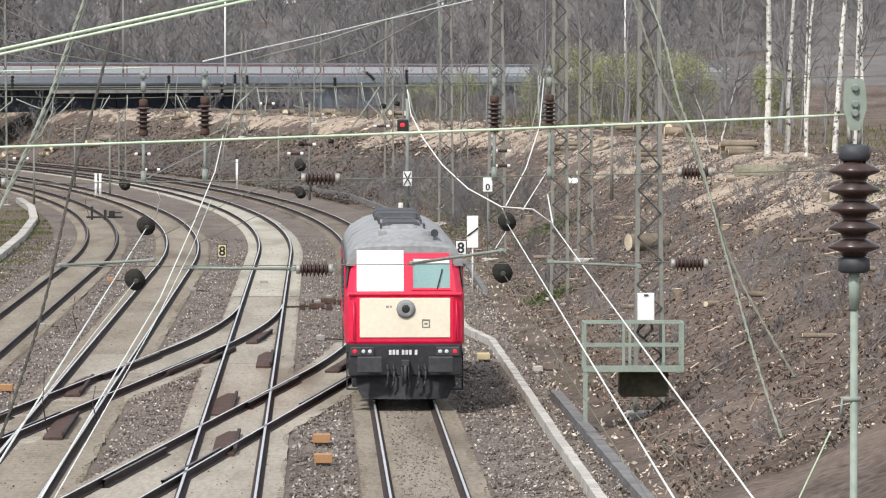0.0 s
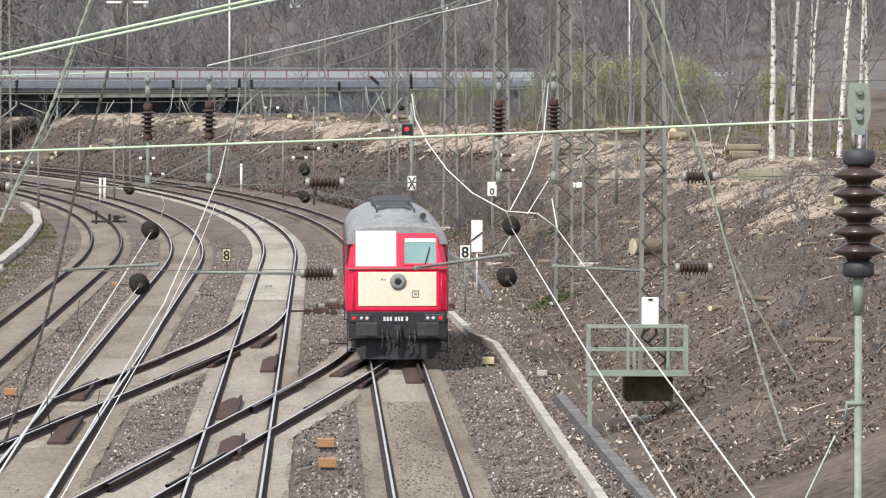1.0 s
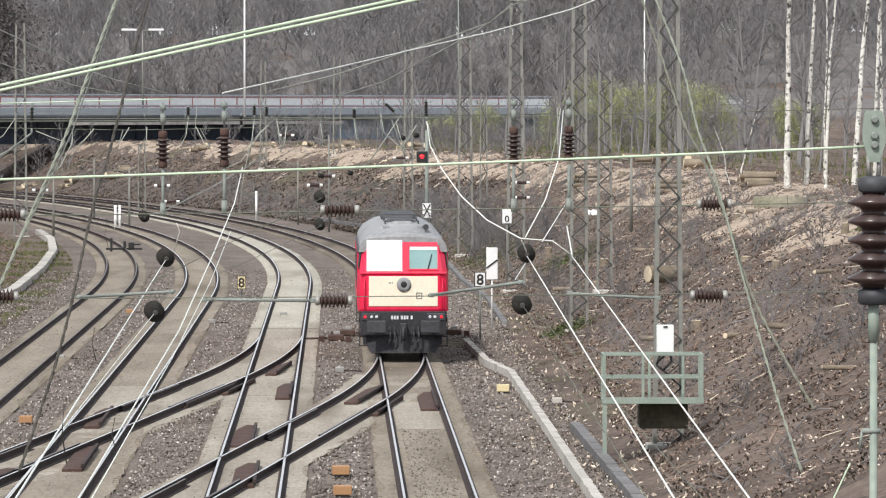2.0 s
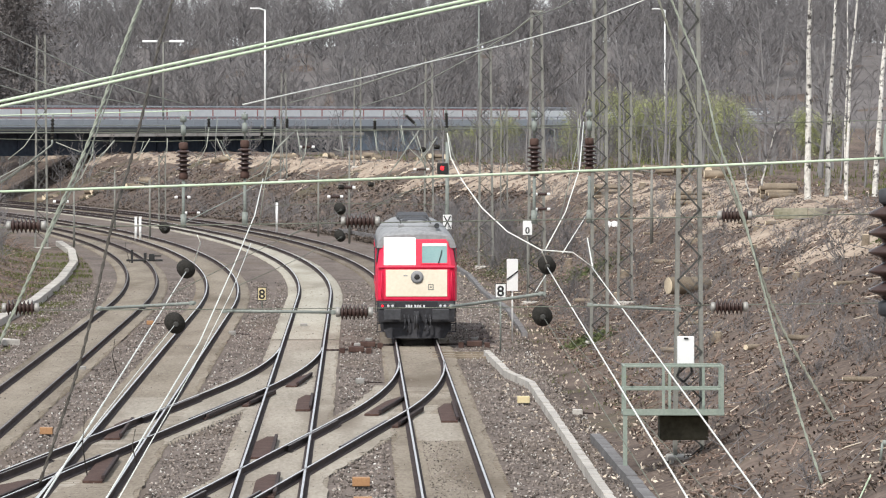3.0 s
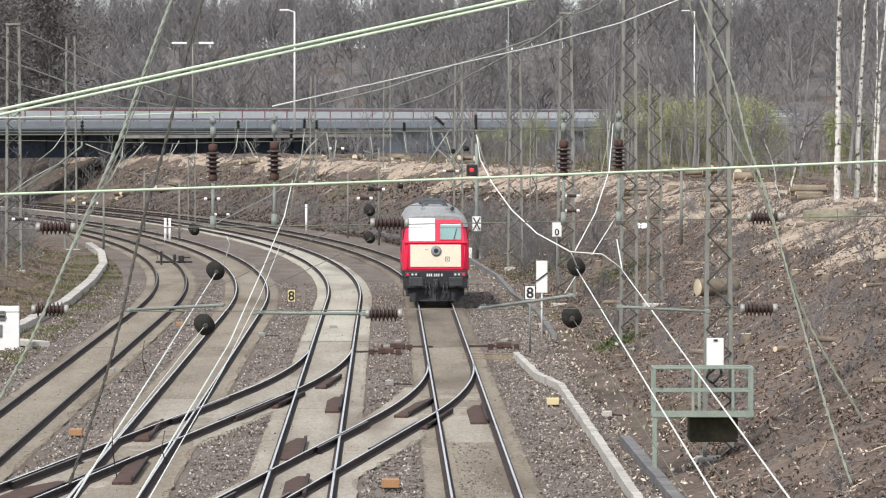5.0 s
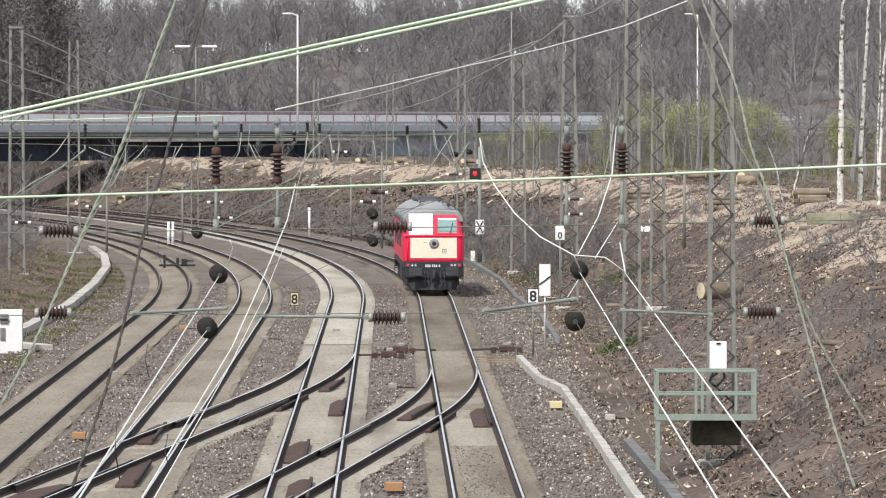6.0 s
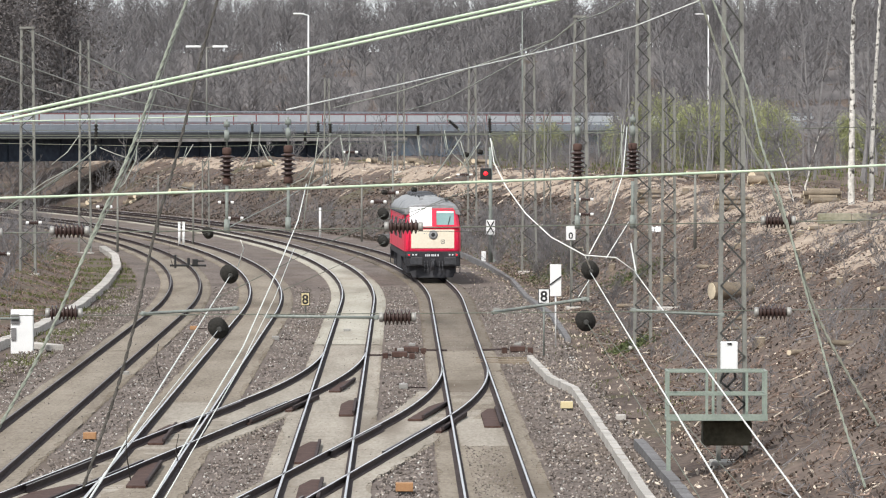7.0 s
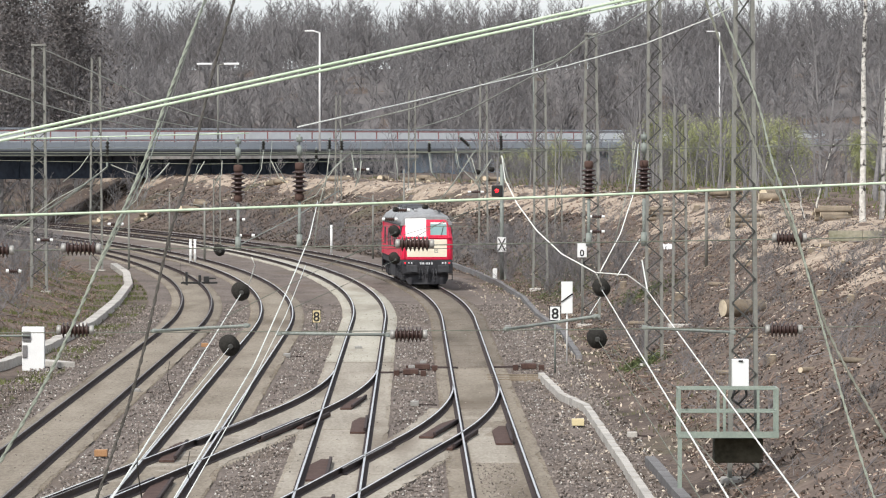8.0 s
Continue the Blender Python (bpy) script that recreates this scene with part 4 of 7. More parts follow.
spots = [(rng.uniform(-66, -28), rng.uniform(505, 585), rng.uniform(0.5, 0.85)) for i in range(90)]
crest = []
for i in range(420):
    y = rng.uniform(780, 832)
    crest.append((rng.uniform(-0.112 * y - 8, 0.112 * y + 8), y, rng.uniform(0.8, 1.5)))
grove("crest_thicket", crest, UNDER, 8, [BARK, TWIG], "dense leafless thicket along the crest of the hill", "shrubs", True)
grove("far_thicket", spots, UNDER, 7, [BARK, TWIG], "leafless grey-brown thicket behind the bridge", "shrubs", True)

# dark trees at the end of the wood
for i, (x, y, h) in enumerate(((-47.5, 545.0, 24.5), (-52.5, 560.0, 26.0), (-43.0, 566.0, 23.5), (-40.0, 552.0, 21.0), (-49.0, 590.0, 24.0))):
    a, b, r0, r1, k = bare_tree(500 + i, h, 0.36, 46, 8, 0.02, 0.08)
    z = float(terrain(x, y))
    root = tagged(empty("evergreen_tree", Matrix.Translation((x, y, z))), "dark evergreen tree at the edge of the wood", "tree", "dark trees")
    segment_mesh("trunk", a, b, r0, r1, [BARK, TWIG], k, parent=root)
    r = np.random.RandomState(i)
    idx = np.where(k == 1)[0]
    pick = r.choice(idx, 8000)
    c = a[pick] + (b[pick] - a[pick]) * r.rand(8000, 1) + r.normal(size=(8000, 3)) * 0.8
    leaf_mesh("crown", c, r.uniform(0.08, 0.26, 8000), DARK_LEAF, i, root)


def shrubs(n, seed, s_rng, off_rng, scale, variants, name, label):
    r = random.Random(seed)
    out = []
    for i in range(n):
        x, y, _ = line_point(r.uniform(*s_rng), r.uniform(*off_rng))
        out.append((x, y, r.uniform(*scale)))
    return grove(name, out, variants, seed, [BARK, TWIG], label, "shrubs")


BUSH = [bare_tree(700 + i, 2.6, 0.55, 12, 8, 0.35, 0.05) for i in range(6)]
WHIP = [bare_tree(800 + i, 7.5 + i % 3, 0.16, 16, 6, 0.10, 0.25) for i in range(7)]
shrubs(150, 21, (330, 500), (5.5, 10.5), (0.25, 0.65), BUSH, "bank_bushes", "leafless bushes on the far bank below the bridge")
shrubs(280, 22, (102, 330), (6.0, 16), (0.16, 0.5), BUSH, "bank_brambles", "low leafless brambles on the cutting slope")
shrubs(80, 27, (258, 345), (5.6, 10), (0.35, 0.9), BUSH, "slope_thicket", "grey leafless bushes on the shaded foot of the slope")
shrubs(150, 28, (395, 520), (24, 52), (0.6, 1.3), BUSH, "terrace_brush", "leafless brush beside the bridge end")
shrubs(200, 23, (150, 420), (-34, -19.5), (0.4, 1.1), BUSH, "left_bank_bushes", "reddish-brown leafless bushes on the low bank")
shrubs(34, 26, (400, 520), (-44, -17), (0.5, 0.85), UNDER, "far_left_bushes", "tall leafless bushes beside the far tracks")


def saplings(n, seed, s_rng, off_rng, scale, label):
    """Slender saplings, each a tree of its own."""
    r = random.Random(seed)
    for i in range(n):
        x, y, _ = line_point(r.uniform(*s_rng), r.uniform(*off_rng))
        sc = r.uniform(*scale)
        a, b, r0, r1, k = WHIP[r.randrange(len(WHIP))]
        root = tagged(empty("sapling", Matrix.Translation((x, y, float(terrain(x, y)))) @ Matrix.Rotation(r.uniform(0, 6.28), 4, 'Z')), label, "sapling", "slender saplings")
        m = k == 0
        stem = list(zip(a[m] * sc, r0[m] * sc)) + [(b[m][-1] * sc, r1[m][-1] * sc)]
        bm = bmesh.new()
        loft(bm, [[(p[0] + math.cos(j * 1.2566) * q, p[1] + math.sin(j * 1.2566) * q, p[2]) for j in range(5)] for p, q in stem])
        part("trunk", bm, BARK, root)
        tagged(segment_mesh("crown", a[~m] * sc, b[~m] * sc, r0[~m] * sc, r1[~m] * sc, [TWIG], parent=root), kind="stuff")


saplings(44, 24, (225, 420), (20, 42), (0.7, 1.5), "slender leafless sapling on top of the cutting")
saplings(45, 25, (350, 480), (24, 42), (0.5, 0.9), "slender leafless sapling beside the bridge end")


def litter(name, n, seed, s_rng, off_rng, length, radius, material, label, lift=0.03, tilt=0.3):
    r = np.random.RandomState(seed)
    s, o = r.uniform(*s_rng, n), r.uniform(*off_rng, n)
    p = np.array([line_point(a, b)[:2] for a, b in zip(s, o)])
    ang, ln = r.uniform(0, 2 * math.pi, n), r.uniform(*length, n)
    d = np.stack([np.cos(ang) * ln, np.sin(ang) * ln], 1)
    z0, q = terrain(p[:, 0], p[:, 1]), p + d
    z1 = terrain(q[:, 0], q[:, 1]) + r.uniform(-0.2, 1.0, n) * tilt * ln
    a = np.column_stack([p, z0 + lift])
    b = np.column_stack([q, z1 + lift])
    rad = r.uniform(*radius, n)
    return tagged(segment_mesh(name, a, b, rad, rad * 0.6, [material]), label, "litter", kind="stuff")


litter("slope_litter", 13000, 31, (100, 330), (5.2, 24), (0.08, 0.4), (0.010, 0.030), DRY, "dry stalks and leaf litter on the cutting slope", tilt=0.5)
litter("slope_sticks", 900, 32, (100, 330), (5.6, 24), (0.12, 0.7), (0.012, 0.03), STRAW, "bleached broken sticks on the cutting slope", tilt=0.25)
litter("dark_twigs", 3000, 33, (100, 330), (5.6, 22), (0.2, 0.9), (0.008, 0.02), TWIG, "dark twigs on the cutting slope", tilt=0.7)
litter("left_litter", 7000, 34, (140, 420), (-34, -17.5), (0.15, 0.8), (0.012, 0.035), DRY, "dry stalks and litter on the low bank", tilt=0.6)
litter("far_litter", 3000, 35, (330, 520), (5.5, 24), (0.2, 0.7), (0.015, 0.04), TWIG, "dry stalks on the far bank", tilt=0.5)
litter("far_cuttings", 700, 36, (340, 560), (11, 24), (0.15, 0.7), (0.03, 0.09), STRAW, "pale cut branches on top of the far bank", tilt=0.3)


def dead_leaves(name, n, seed, s_rng, off_rng, size, material, label):
    """Loose leaves and crumbs on the ground, in drifts."""
    r = np.random.RandomState(seed)
    s, o = s_rng[0] + (s_rng[1] - s_rng[0]) * r.rand(n) ** 1.3, r.uniform(*off_rng, n)
    p = np.array([line_point(a, b)[:2] for a, b in zip(s, o)])
    keep = waves(p[:, 0], p[:, 1], seed, 5.0) + r.normal(size=n) * 0.5 > 0
    p = p[keep]
    c = np.column_stack([p, terrain(p[:, 0], p[:, 1]) + r.uniform(0.02, 0.10, len(p))])
    return tagged(leaf_mesh(name, c, r.uniform(*size, len(p)), material, seed), label, "litter", kind="stuff")


dead_leaves("brown_leaves", 110000, 71, (98, 340), (5.0, 26), (0.02, 0.07), DRY, "drifts of dry brown leaves on the cutting slope")
dead_leaves("dark_leaves", 70000, 72, (98, 340), (5.0, 24), (0.025, 0.08), DARK_DRY, "dark rotten leaves on the cutting slope")
dead_leaves("wood_chips", 16000, 73, (98, 340), (5.6, 24), (0.02, 0.075), STRAW, "pale wood chips on the cutting slope")
dead_leaves("pale_crumbs", 14000, 78, (98, 300), (5.0, 22), (0.015, 0.05), STRAW, "pale crumbs of wood and dry grass on the slope")
dead_leaves("far_leaves", 26000, 74, (330, 540), (9.5, 26), (0.05, 0.15), DRY, "dry leaves on the far bank")
dead_leaves("far_dark_leaves", 34000, 75, (330, 540), (4.5, 14), (0.05, 0.16), DARK_DRY, "dark rotten leaves on the far bank")
dead_leaves("left_leaves", 36000, 76, (140, 420), (-36, -17.6), (0.03, 0.10), DRY, "dry reddish leaves on the low bank")
dead_leaves("track_leaves", 5000, 77, (98, 300), (2.2, 5.4), (0.03, 0.09), STRAW, "pale crumbs and leaves beside the track")


# cleared pale ground along the top of the cutting
def cleared_ground():
    r = random.Random(9)
    ss = np.arange(150, 560, 2.0)
    verts, faces = [], []
    k = 9
    for i, s in enumerate(ss):
        lo = 13.6 + 0.9 * math.sin(s * 0.21) + 0.6 * math.sin(s * 0.53 + 1) + r.uniform(-0.3, 0.3) + (1.6 if s > 390 else 0.0)
        hi = 20.5 + 1.5 * math.sin(s * 0.13 + 2) + r.uniform(-0.3, 0.3)
        for j in range(k):
            x, y, _ = line_point(s, lo + (hi - lo) * j / (k - 1))
            verts.append((x, y, float(terrain(x, y)) + (0.07 if 0 < j < k - 1 else -0.05)))
    for i in range(len(ss) - 1):
        for j in range(k - 1):
            a = i * k + j
            faces.append((a, a + 1, a + k + 1, a + k))
    tagged(raw("cleared_ground", verts, faces, SAWDUST, smooth=True), "pale trodden earth with wood chips along the top of the cutting", "ground", kind="structure")


cleared_ground()


def grass(name, n, seed, s_rng, off_rng, size, label):
    r = np.random.RandomState(seed)
    s, o = r.uniform(*s_rng, n), r.uniform(*off_rng, n)
    p = np.array([line_point(a, b)[:2] for a, b in zip(s, o)])
    keep = waves(p[:, 0], p[:, 1], seed, 9.0) > 0.15
    p = p[keep]
    c = np.column_stack([p, terrain(p[:, 0], p[:, 1]) + 0.08])
    return tagged(leaf_mesh(name, c, r.uniform(*size, len(c)), GRASS, seed, upright=1.0), label, "grass", kind="stuff")


grass("verge_grass", 6000, 41, (140, 300), (3.3, 7.0), (0.03, 0.10), "short green grass beside the cable trough")
grass("terrace_grass", 16000, 43, (230, 480), (21, 46), (0.12, 0.40), "grass and weeds among the saplings above the cutting")
grass("left_grass", 36000, 42, (135, 320), (-21, -14.9), (0.05, 0.16), "short green grass beside the outer track")


BETWEEN = [(-16.2, -13.7), (-10.9, -9.7), (-6.9, -5.5), (-2.75, -1.35), (1.35, 4.3)]


def stones(n, seed, s_rng, name, label, gaps=BETWEEN, sizes=(0.025, 0.07), z=-0.222, mat=STONES):
    """Loose ballast scattered along the line between pairs of offsets."""
    r = np.random.RandomState(seed)
    w = np.array([b - a for a, b in gaps])
    g = r.choice(len(gaps), n, p=w / w.sum())
    o = np.array([r.uniform(*gaps[i]) for i in g])
    s = s_rng[0] + (s_rng[1] - s_rng[0]) * r.rand(n) ** 1.4
    p = np.array([line_point(a, b)[:2] for a, b in zip(s, o)])
    size = r.uniform(*sizes, n)
    c = np.column_stack([p, np.full(n, z)])
    axes = r.normal(size=(n, 3, 3))
    axes /= np.linalg.norm(axes, axis=2, keepdims=True)
    verts = np.concatenate([c[:, None] + axes * size[:, None, None], c[:, None] - axes * size[:, None, None] * 0.8], 1)
    tri = np.array([[0, 1, 2], [0, 2, 4], [0, 4, 5], [0, 5, 1], [3, 2, 1], [3, 4, 2], [3, 5, 4], [3, 1, 5]])
    faces = (np.arange(n)[:, None, None] * 6 + tri[None]).reshape(-1, 3)
    return tagged(arrays(name, verts.reshape(-1, 3), faces, [mat]), label, "stones", kind="stuff")


stones(30000, 51, (95, 260), "loose_stones", "loose grey ballast stones between the tracks")
stones(2600, 52, (95, 240), "white_stones", "scattered whitish stones among the ballast", sizes=(0.02, 0.05), z=-0.205, mat=CHALK)
stones(1500, 53, (95, 131), "track_grit", "dark grit lying between the rails", [(-0.5, 0.5)], (0.015, 0.04), -0.168, mat=STONES)
stones(2500, 54, (95, 250), "sleeper_grit", "dark grit on the sleeper ends", [(-13.6, -11.0), (-9.6, -7.0), (-5.4, -2.85), (-1.3, 1.3)], (0.012, 0.035), -0.168)


# birches on top of the cutting
def birch(x, y, h, lean, rad, seed, label="white-barked leafless birch on top of the cutting"):
    z = float(terrain(x, y))
    root = tagged(empty("birch_tree", Matrix.Translation((x, y, z))), label, "birch tree", "birches on the cutting")
    r = random.Random(seed)
    bm = bmesh.new()
    p, n = Vector((0, 0, -0.2)), 12
    pts = [p.copy()]
    for i in range(n):
        p = p + Vector((lean * h / n * (0.5 + i / n) + r.uniform(-0.05, 0.05), r.uniform(-0.05, 0.05), h / n))
        pts.append(p.copy())
    rings = [[bm.verts.new(q + Vector((math.cos(k * 0.698) * rad * 0.82 * (1 - 0.8 * i / n), math.sin(k * 0.698) * rad * 0.82 * (1 - 0.8 * i / n), 0))) for k in range(9)] for i, q in enumerate(pts)]
    for u, v in zip(rings[:-1], rings[1:]):
        for k in range(9):
            bm.faces.new((u[k], u[(k + 1) % 9], v[(k + 1) % 9], v[k])).smooth = True
    bm.faces.new(rings[-1])
    part("trunk", bm, BIRCH, root)
    A, B, R0, R1 = [], [], [], []
    for i in range(26):
        f = r.uniform(0.25, 1.0)
        k = min(int(f * n), n - 1)
        s = pts[k].lerp(pts[k + 1], f * n - k)
        ang = r.uniform(0, 6.28)
        ln = r.uniform(0.8, 2.6) * (1.2 - f * 0.6)
        d = Vector((math.cos(ang), math.sin(ang), r.uniform(0.6, 1.4))).normalized()
        for j in range(3):
            e = s + d * ln / 3
            A.append(tuple(s)); B.append(tuple(e)); R0.append(0.035 - 0.008 * j); R1.append(0.027 - 0.008 * j)
            for m in range(3):
                t = s.lerp(e, r.random())
                td = Vector((r.uniform(-1, 1), r.uniform(-1, 1), r.uniform(-0.3, 0.8))).normalized() * ln * 0.35
                A.append(tuple(t)); B.append(tuple(t + td)); R0.append(0.012); R1.append(0.005)
            s = e
            d = (d + Vector((r.uniform(-0.3, 0.3), r.uniform(-0.3, 0.3), 0.1))).normalized()
    segment_mesh("crown", np.array(A), np.array(B), np.array(R0), np.array(R1), [TWIG], parent=root)


for x, y, h, lean, rad, seed in ((18.9, 228.0, 17.0, 0.01, 0.20, 1), (19.9, 230.0, 16.0, 0.05, 0.15, 2), (20.7, 229.0, 15.0, 0.07, 0.11, 3), (21.3, 236.0, 14.0, 0.02, 0.07, 4), (21.7, 226.0, 17.0, 0.09, 0.17, 5),
                                 (23.2, 232.0, 15.5, 0.05, 0.13, 6), (24.3, 240.0, 16.0, 0.02, 0.13, 7)):
    birch(x, y, h, lean, rad, seed)
for x, y, h, lean, seed in ((17.6, 246.0, 3.6, -0.22, 8), (18.0, 245.0, 4.2, 0.26, 9)):
    birch(x, y, h, lean, 0.07, seed, "young crooked pale birch sapling")

# green shrubs by the bridge end
r = np.random.RandomState(3)
rs = random.Random(15)
shrub_spots = [(rs.uniform(16.5, 29.0), rs.uniform(430, 490), rs.uniform(3.5, 5.6)) for i in range(13)] + [(rs.uniform(28.0, 42.0), rs.uniform(450, 520), rs.uniform(2.6, 4.4)) for i in range(9)] + [(9.0, 505, 2.4), (11.5, 500, 3.0), (7.0, 512, 2.0)]
for i, (x, y, h) in enumerate(shrub_spots):
    z = float(terrain(x, y))
    root = tagged(empty("green_shrub", Matrix.Translation((x, y, z))), "shrub with fresh light-green leaves by the bridge end", "shrub", "green shrubs")
    a, b, r0, r1, k = bare_tree(900 + i, h, 0.4, 22, 8, 0.1, 0.05)
    segment_mesh("stem", a, b, r0, r1, [BARK, TWIG], k, parent=root)
    pick = r.randint(0, len(a), 10000)
    c = a[pick] + (b[pick] - a[pick]) * r.rand(10000, 1) + r.normal(size=(10000, 3)) * 0.5
    leaf_mesh("foliage", c, r.uniform(0.035, 0.10, 10000), LEAF, i, root)


def log(x, y, length, rad, turn, lift=0.0, group="felled logs", label="short felled log with pale sawn ends"):
    z = float(terrain(x, y)) + rad * 0.85 + lift
    root = tagged(empty("log", Matrix.Translation((x, y, z)) @ Matrix.Rotation(turn, 4, 'Z')), label, "log", group)
    bm = bmesh.new()
    lathe(bm, [(0, rad * 0.97), (0.3, rad), (0.7, rad * 0.95), (1, rad * 0.9)], (-length / 2, 0, 0), (length / 2, 0, 0), 12)
    part("bark", bm, LOGWOOD, root)
    for e in (-1, 1):
        bm = bmesh.new()
        lathe(bm, [(0, rad * 0.93), (1, rad * 0.90)], (e * length / 2, 0, 0), (e * (length / 2 + 0.012), 0, 0), 12)
        part("sawn_end", bm, LOGEND, root)


log(10.95, 185.0, 1.65, 0.33, 0.45, 0.06, label="thick felled log lying on the cutting slope")
rl = random.Random(6)
for cx, cy, nn in ((17.5, 320.0, 6), (18.2, 285.0, 6), (18.0, 345.0, 6), (-2.0, 450.0, 7), (-16.0, 480.0, 7), (-24.0, 490.0, 7), (4.0, 430.0, 7), (-10.0, 470.0, 7), (-34.0, 510.0, 7), (-6.0, 462.0, 7), (-29.0, 500.0, 7)):
    for i in range(nn):
        log(cx + rl.uniform(-1.1, 1.1), cy + rl.uniform(-1.5, 1.5), rl.uniform(0.9, 1.9), rl.uniform(0.15, 0.28), rl.uniform(-0.5, 0.5) + (1.4 if rl.random() < 0.4 else 0), rl.choice((0, 0, 0.25)), "stacked logs", "cut log in a loose pile on top of the bank")
# stacked birch logs by the trees
for cx, cy in ((18.0, 233.0), (15.6, 262.0), (13.0, 300.0)):
    for layer, count in enumerate((4, 3, 2)):
        for i in range(count):
            rad = rl.uniform(0.10, 0.14)
            log(cx + rl.uniform(-0.15, 0.15), cy + (i - count / 2) * 0.28, rl.uniform(1.2, 1.9), rad, rl.uniform(-0.08, 0.08), layer * 0.22, "stacked birch logs", "white birch log in a low stack above the cutting")


def stump(x, y, rad, h):
    root = tagged(empty("tree_stump", Matrix.Translation((x, y, float(terrain(x, y)) - 0.1))), "short sawn tree stump on the cutting slope", "tree stump", "tree stumps")
    bm = bmesh.new()
    lathe(bm, [(0, rad * 1.5), (0.25, rad * 1.15), (0.6, rad), (1, rad * 0.97)], (0, 0, 0), (0.03, -0.03, h), 11)
    part("bark", bm, LOGWOOD, root)
    bm = bmesh.new()
    lathe(bm, [(0, rad * 0.9), (1, rad * 0.88)], (0.03, -0.03, h), (0.03, -0.03, h + 0.015), 11)
    part("sawn_top", bm, LOGEND, root)


for i in range(26):
    x, y, _ = line_point(rl.uniform(125, 300), rl.uniform(7.5, 17.0))
    stump(x, y, rl.uniform(0.10, 0.22), rl.uniform(0.2, 0.5))
for i in range(16):
    x, y, _ = line_point(rl.uniform(120, 290), rl.uniform(7.0, 17.0))
    log(x, y, rl.uniform(0.5, 1.4), rl.uniform(0.05, 0.11), rl.uniform(-0.9, 0.9), 0.02, "scattered logs", "thin cut branch lying on the cutting slope")

# low mossy wall under the birches
lw = tagged(empty("low_wall", Matrix.Translation((17.9, 206.0, float(terrain(17.9, 206.0)) - 0.25)) @ Matrix.Rotation(-0.12, 4, 'Z')), "low mossy concrete wall below the birches", "low wall")
for i in range(4):
    bm = bmesh.new()
    box(bm, -2.2 + i * 1.4, -0.83 + i * 1.4, 0, 0.35, 0.0, 0.44, bevel=0.03)
    part("block", bm, MOSSY, lw)

# pale plastic sheet caught on the bank
sh = tagged(empty("plastic_sheet", Matrix.Translation((12.0, 270.0, float(terrain(12.0, 270.0)) + 0.05)) @ Matrix.Rotation(0.3, 4, 'Z')), "crumpled white plastic sheet caught on the bank", "plastic sheet")
bm = bmesh.new()
bmesh.ops.create_grid(bm, x_segments=6, y_segments=5, size=0.28)
rp = random.Random(8)
for v in bm.verts:
    v.co = Vector((v.co.x * 1.1, v.co.y, 0.1 + 0.45 * (v.co.y + 0.28) + rp.uniform(-0.05, 0.05)))
bmesh.ops.solidify(bm, geom=list(bm.faces), thickness=0.01)
part("sheet", bm, WHITE, sh)

# moss and ivy patches on the slope
for i, (s0, o0, w) in enumerate(((165, 15.5, 0.6), (240, 9.0, 1.2), (290, 8.0, 2.0), (270, 7.0, 1.6), (315, 8.5, 2.2), (182, 6.2, 0.6))):
    r = np.random.RandomState(60 + i)
    n = 1500
    p = np.array([line_point(s0 + a * 3.0 * w, o0 + b * w * 0.6)[:2] for a, b in r.normal(size=(n, 2))])
    c = np.column_stack([p, terrain(p[:, 0], p[:, 1]) + r.uniform(0.02, 0.16, n)])
    tagged(leaf_mesh("ivy_patch", c, r.uniform(0.03, 0.09, n), IVY, 60 + i), "low patch of dark green ivy on the cutting slope", "ivy", "ivy patches", kind="stuff")


# ---- masts, signals, troughs and cabinets ----
def lattice_mast(x, y, top, w0, w1, label, leg=0.10, foot=None, panel=1.0, deep=0.35, group="lattice masts", cap=False):
    z0 = (float(terrain(x, y)) - 0.3) if foot is None else foot
    h = top - z0
    root = tagged(empty("lattice_mast", Matrix.Translation((x, y, z0))), label, "lattice mast", group)

    def half(z):
        return (w0 + (w1 - w0) * z / h) / 2

    for sx in (-1, 1):
        bm = bmesh.new()
        loft(bm, [[(sx * half(z) + dx, dy, z) for dx, dy in ((-leg / 2, -deep / 2), (leg / 2, -deep / 2), (leg / 2, deep / 2), (-leg / 2, deep / 2))] for z in (0.0, h / 2, h)])
        part("leg", bm, MAST, root)
    n = max(4, int(h / panel))
    for i in range(n):
        za, zb = h * i / n, h * (i + 1) / n
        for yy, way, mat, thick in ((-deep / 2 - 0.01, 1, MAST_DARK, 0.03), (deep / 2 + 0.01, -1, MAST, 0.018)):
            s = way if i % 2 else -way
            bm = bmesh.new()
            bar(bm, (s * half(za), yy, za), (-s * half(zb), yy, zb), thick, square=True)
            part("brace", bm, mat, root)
    if cap:
        bm = bmesh.new()
        box(bm, -half(h) - 0.1, half(h) + 0.1, -0.25, 0.25, h - 0.04, h + 0.06)
        part("cap", bm, MAST, root)
    bm = bmesh.new()
    box(bm, -w0 / 2 - 0.2, w0 / 2 + 0.2, -0.5, 0.5, -0.3, 0.35, bevel=0.04)
    part("footing", bm, CONCRETE, root)
    return root


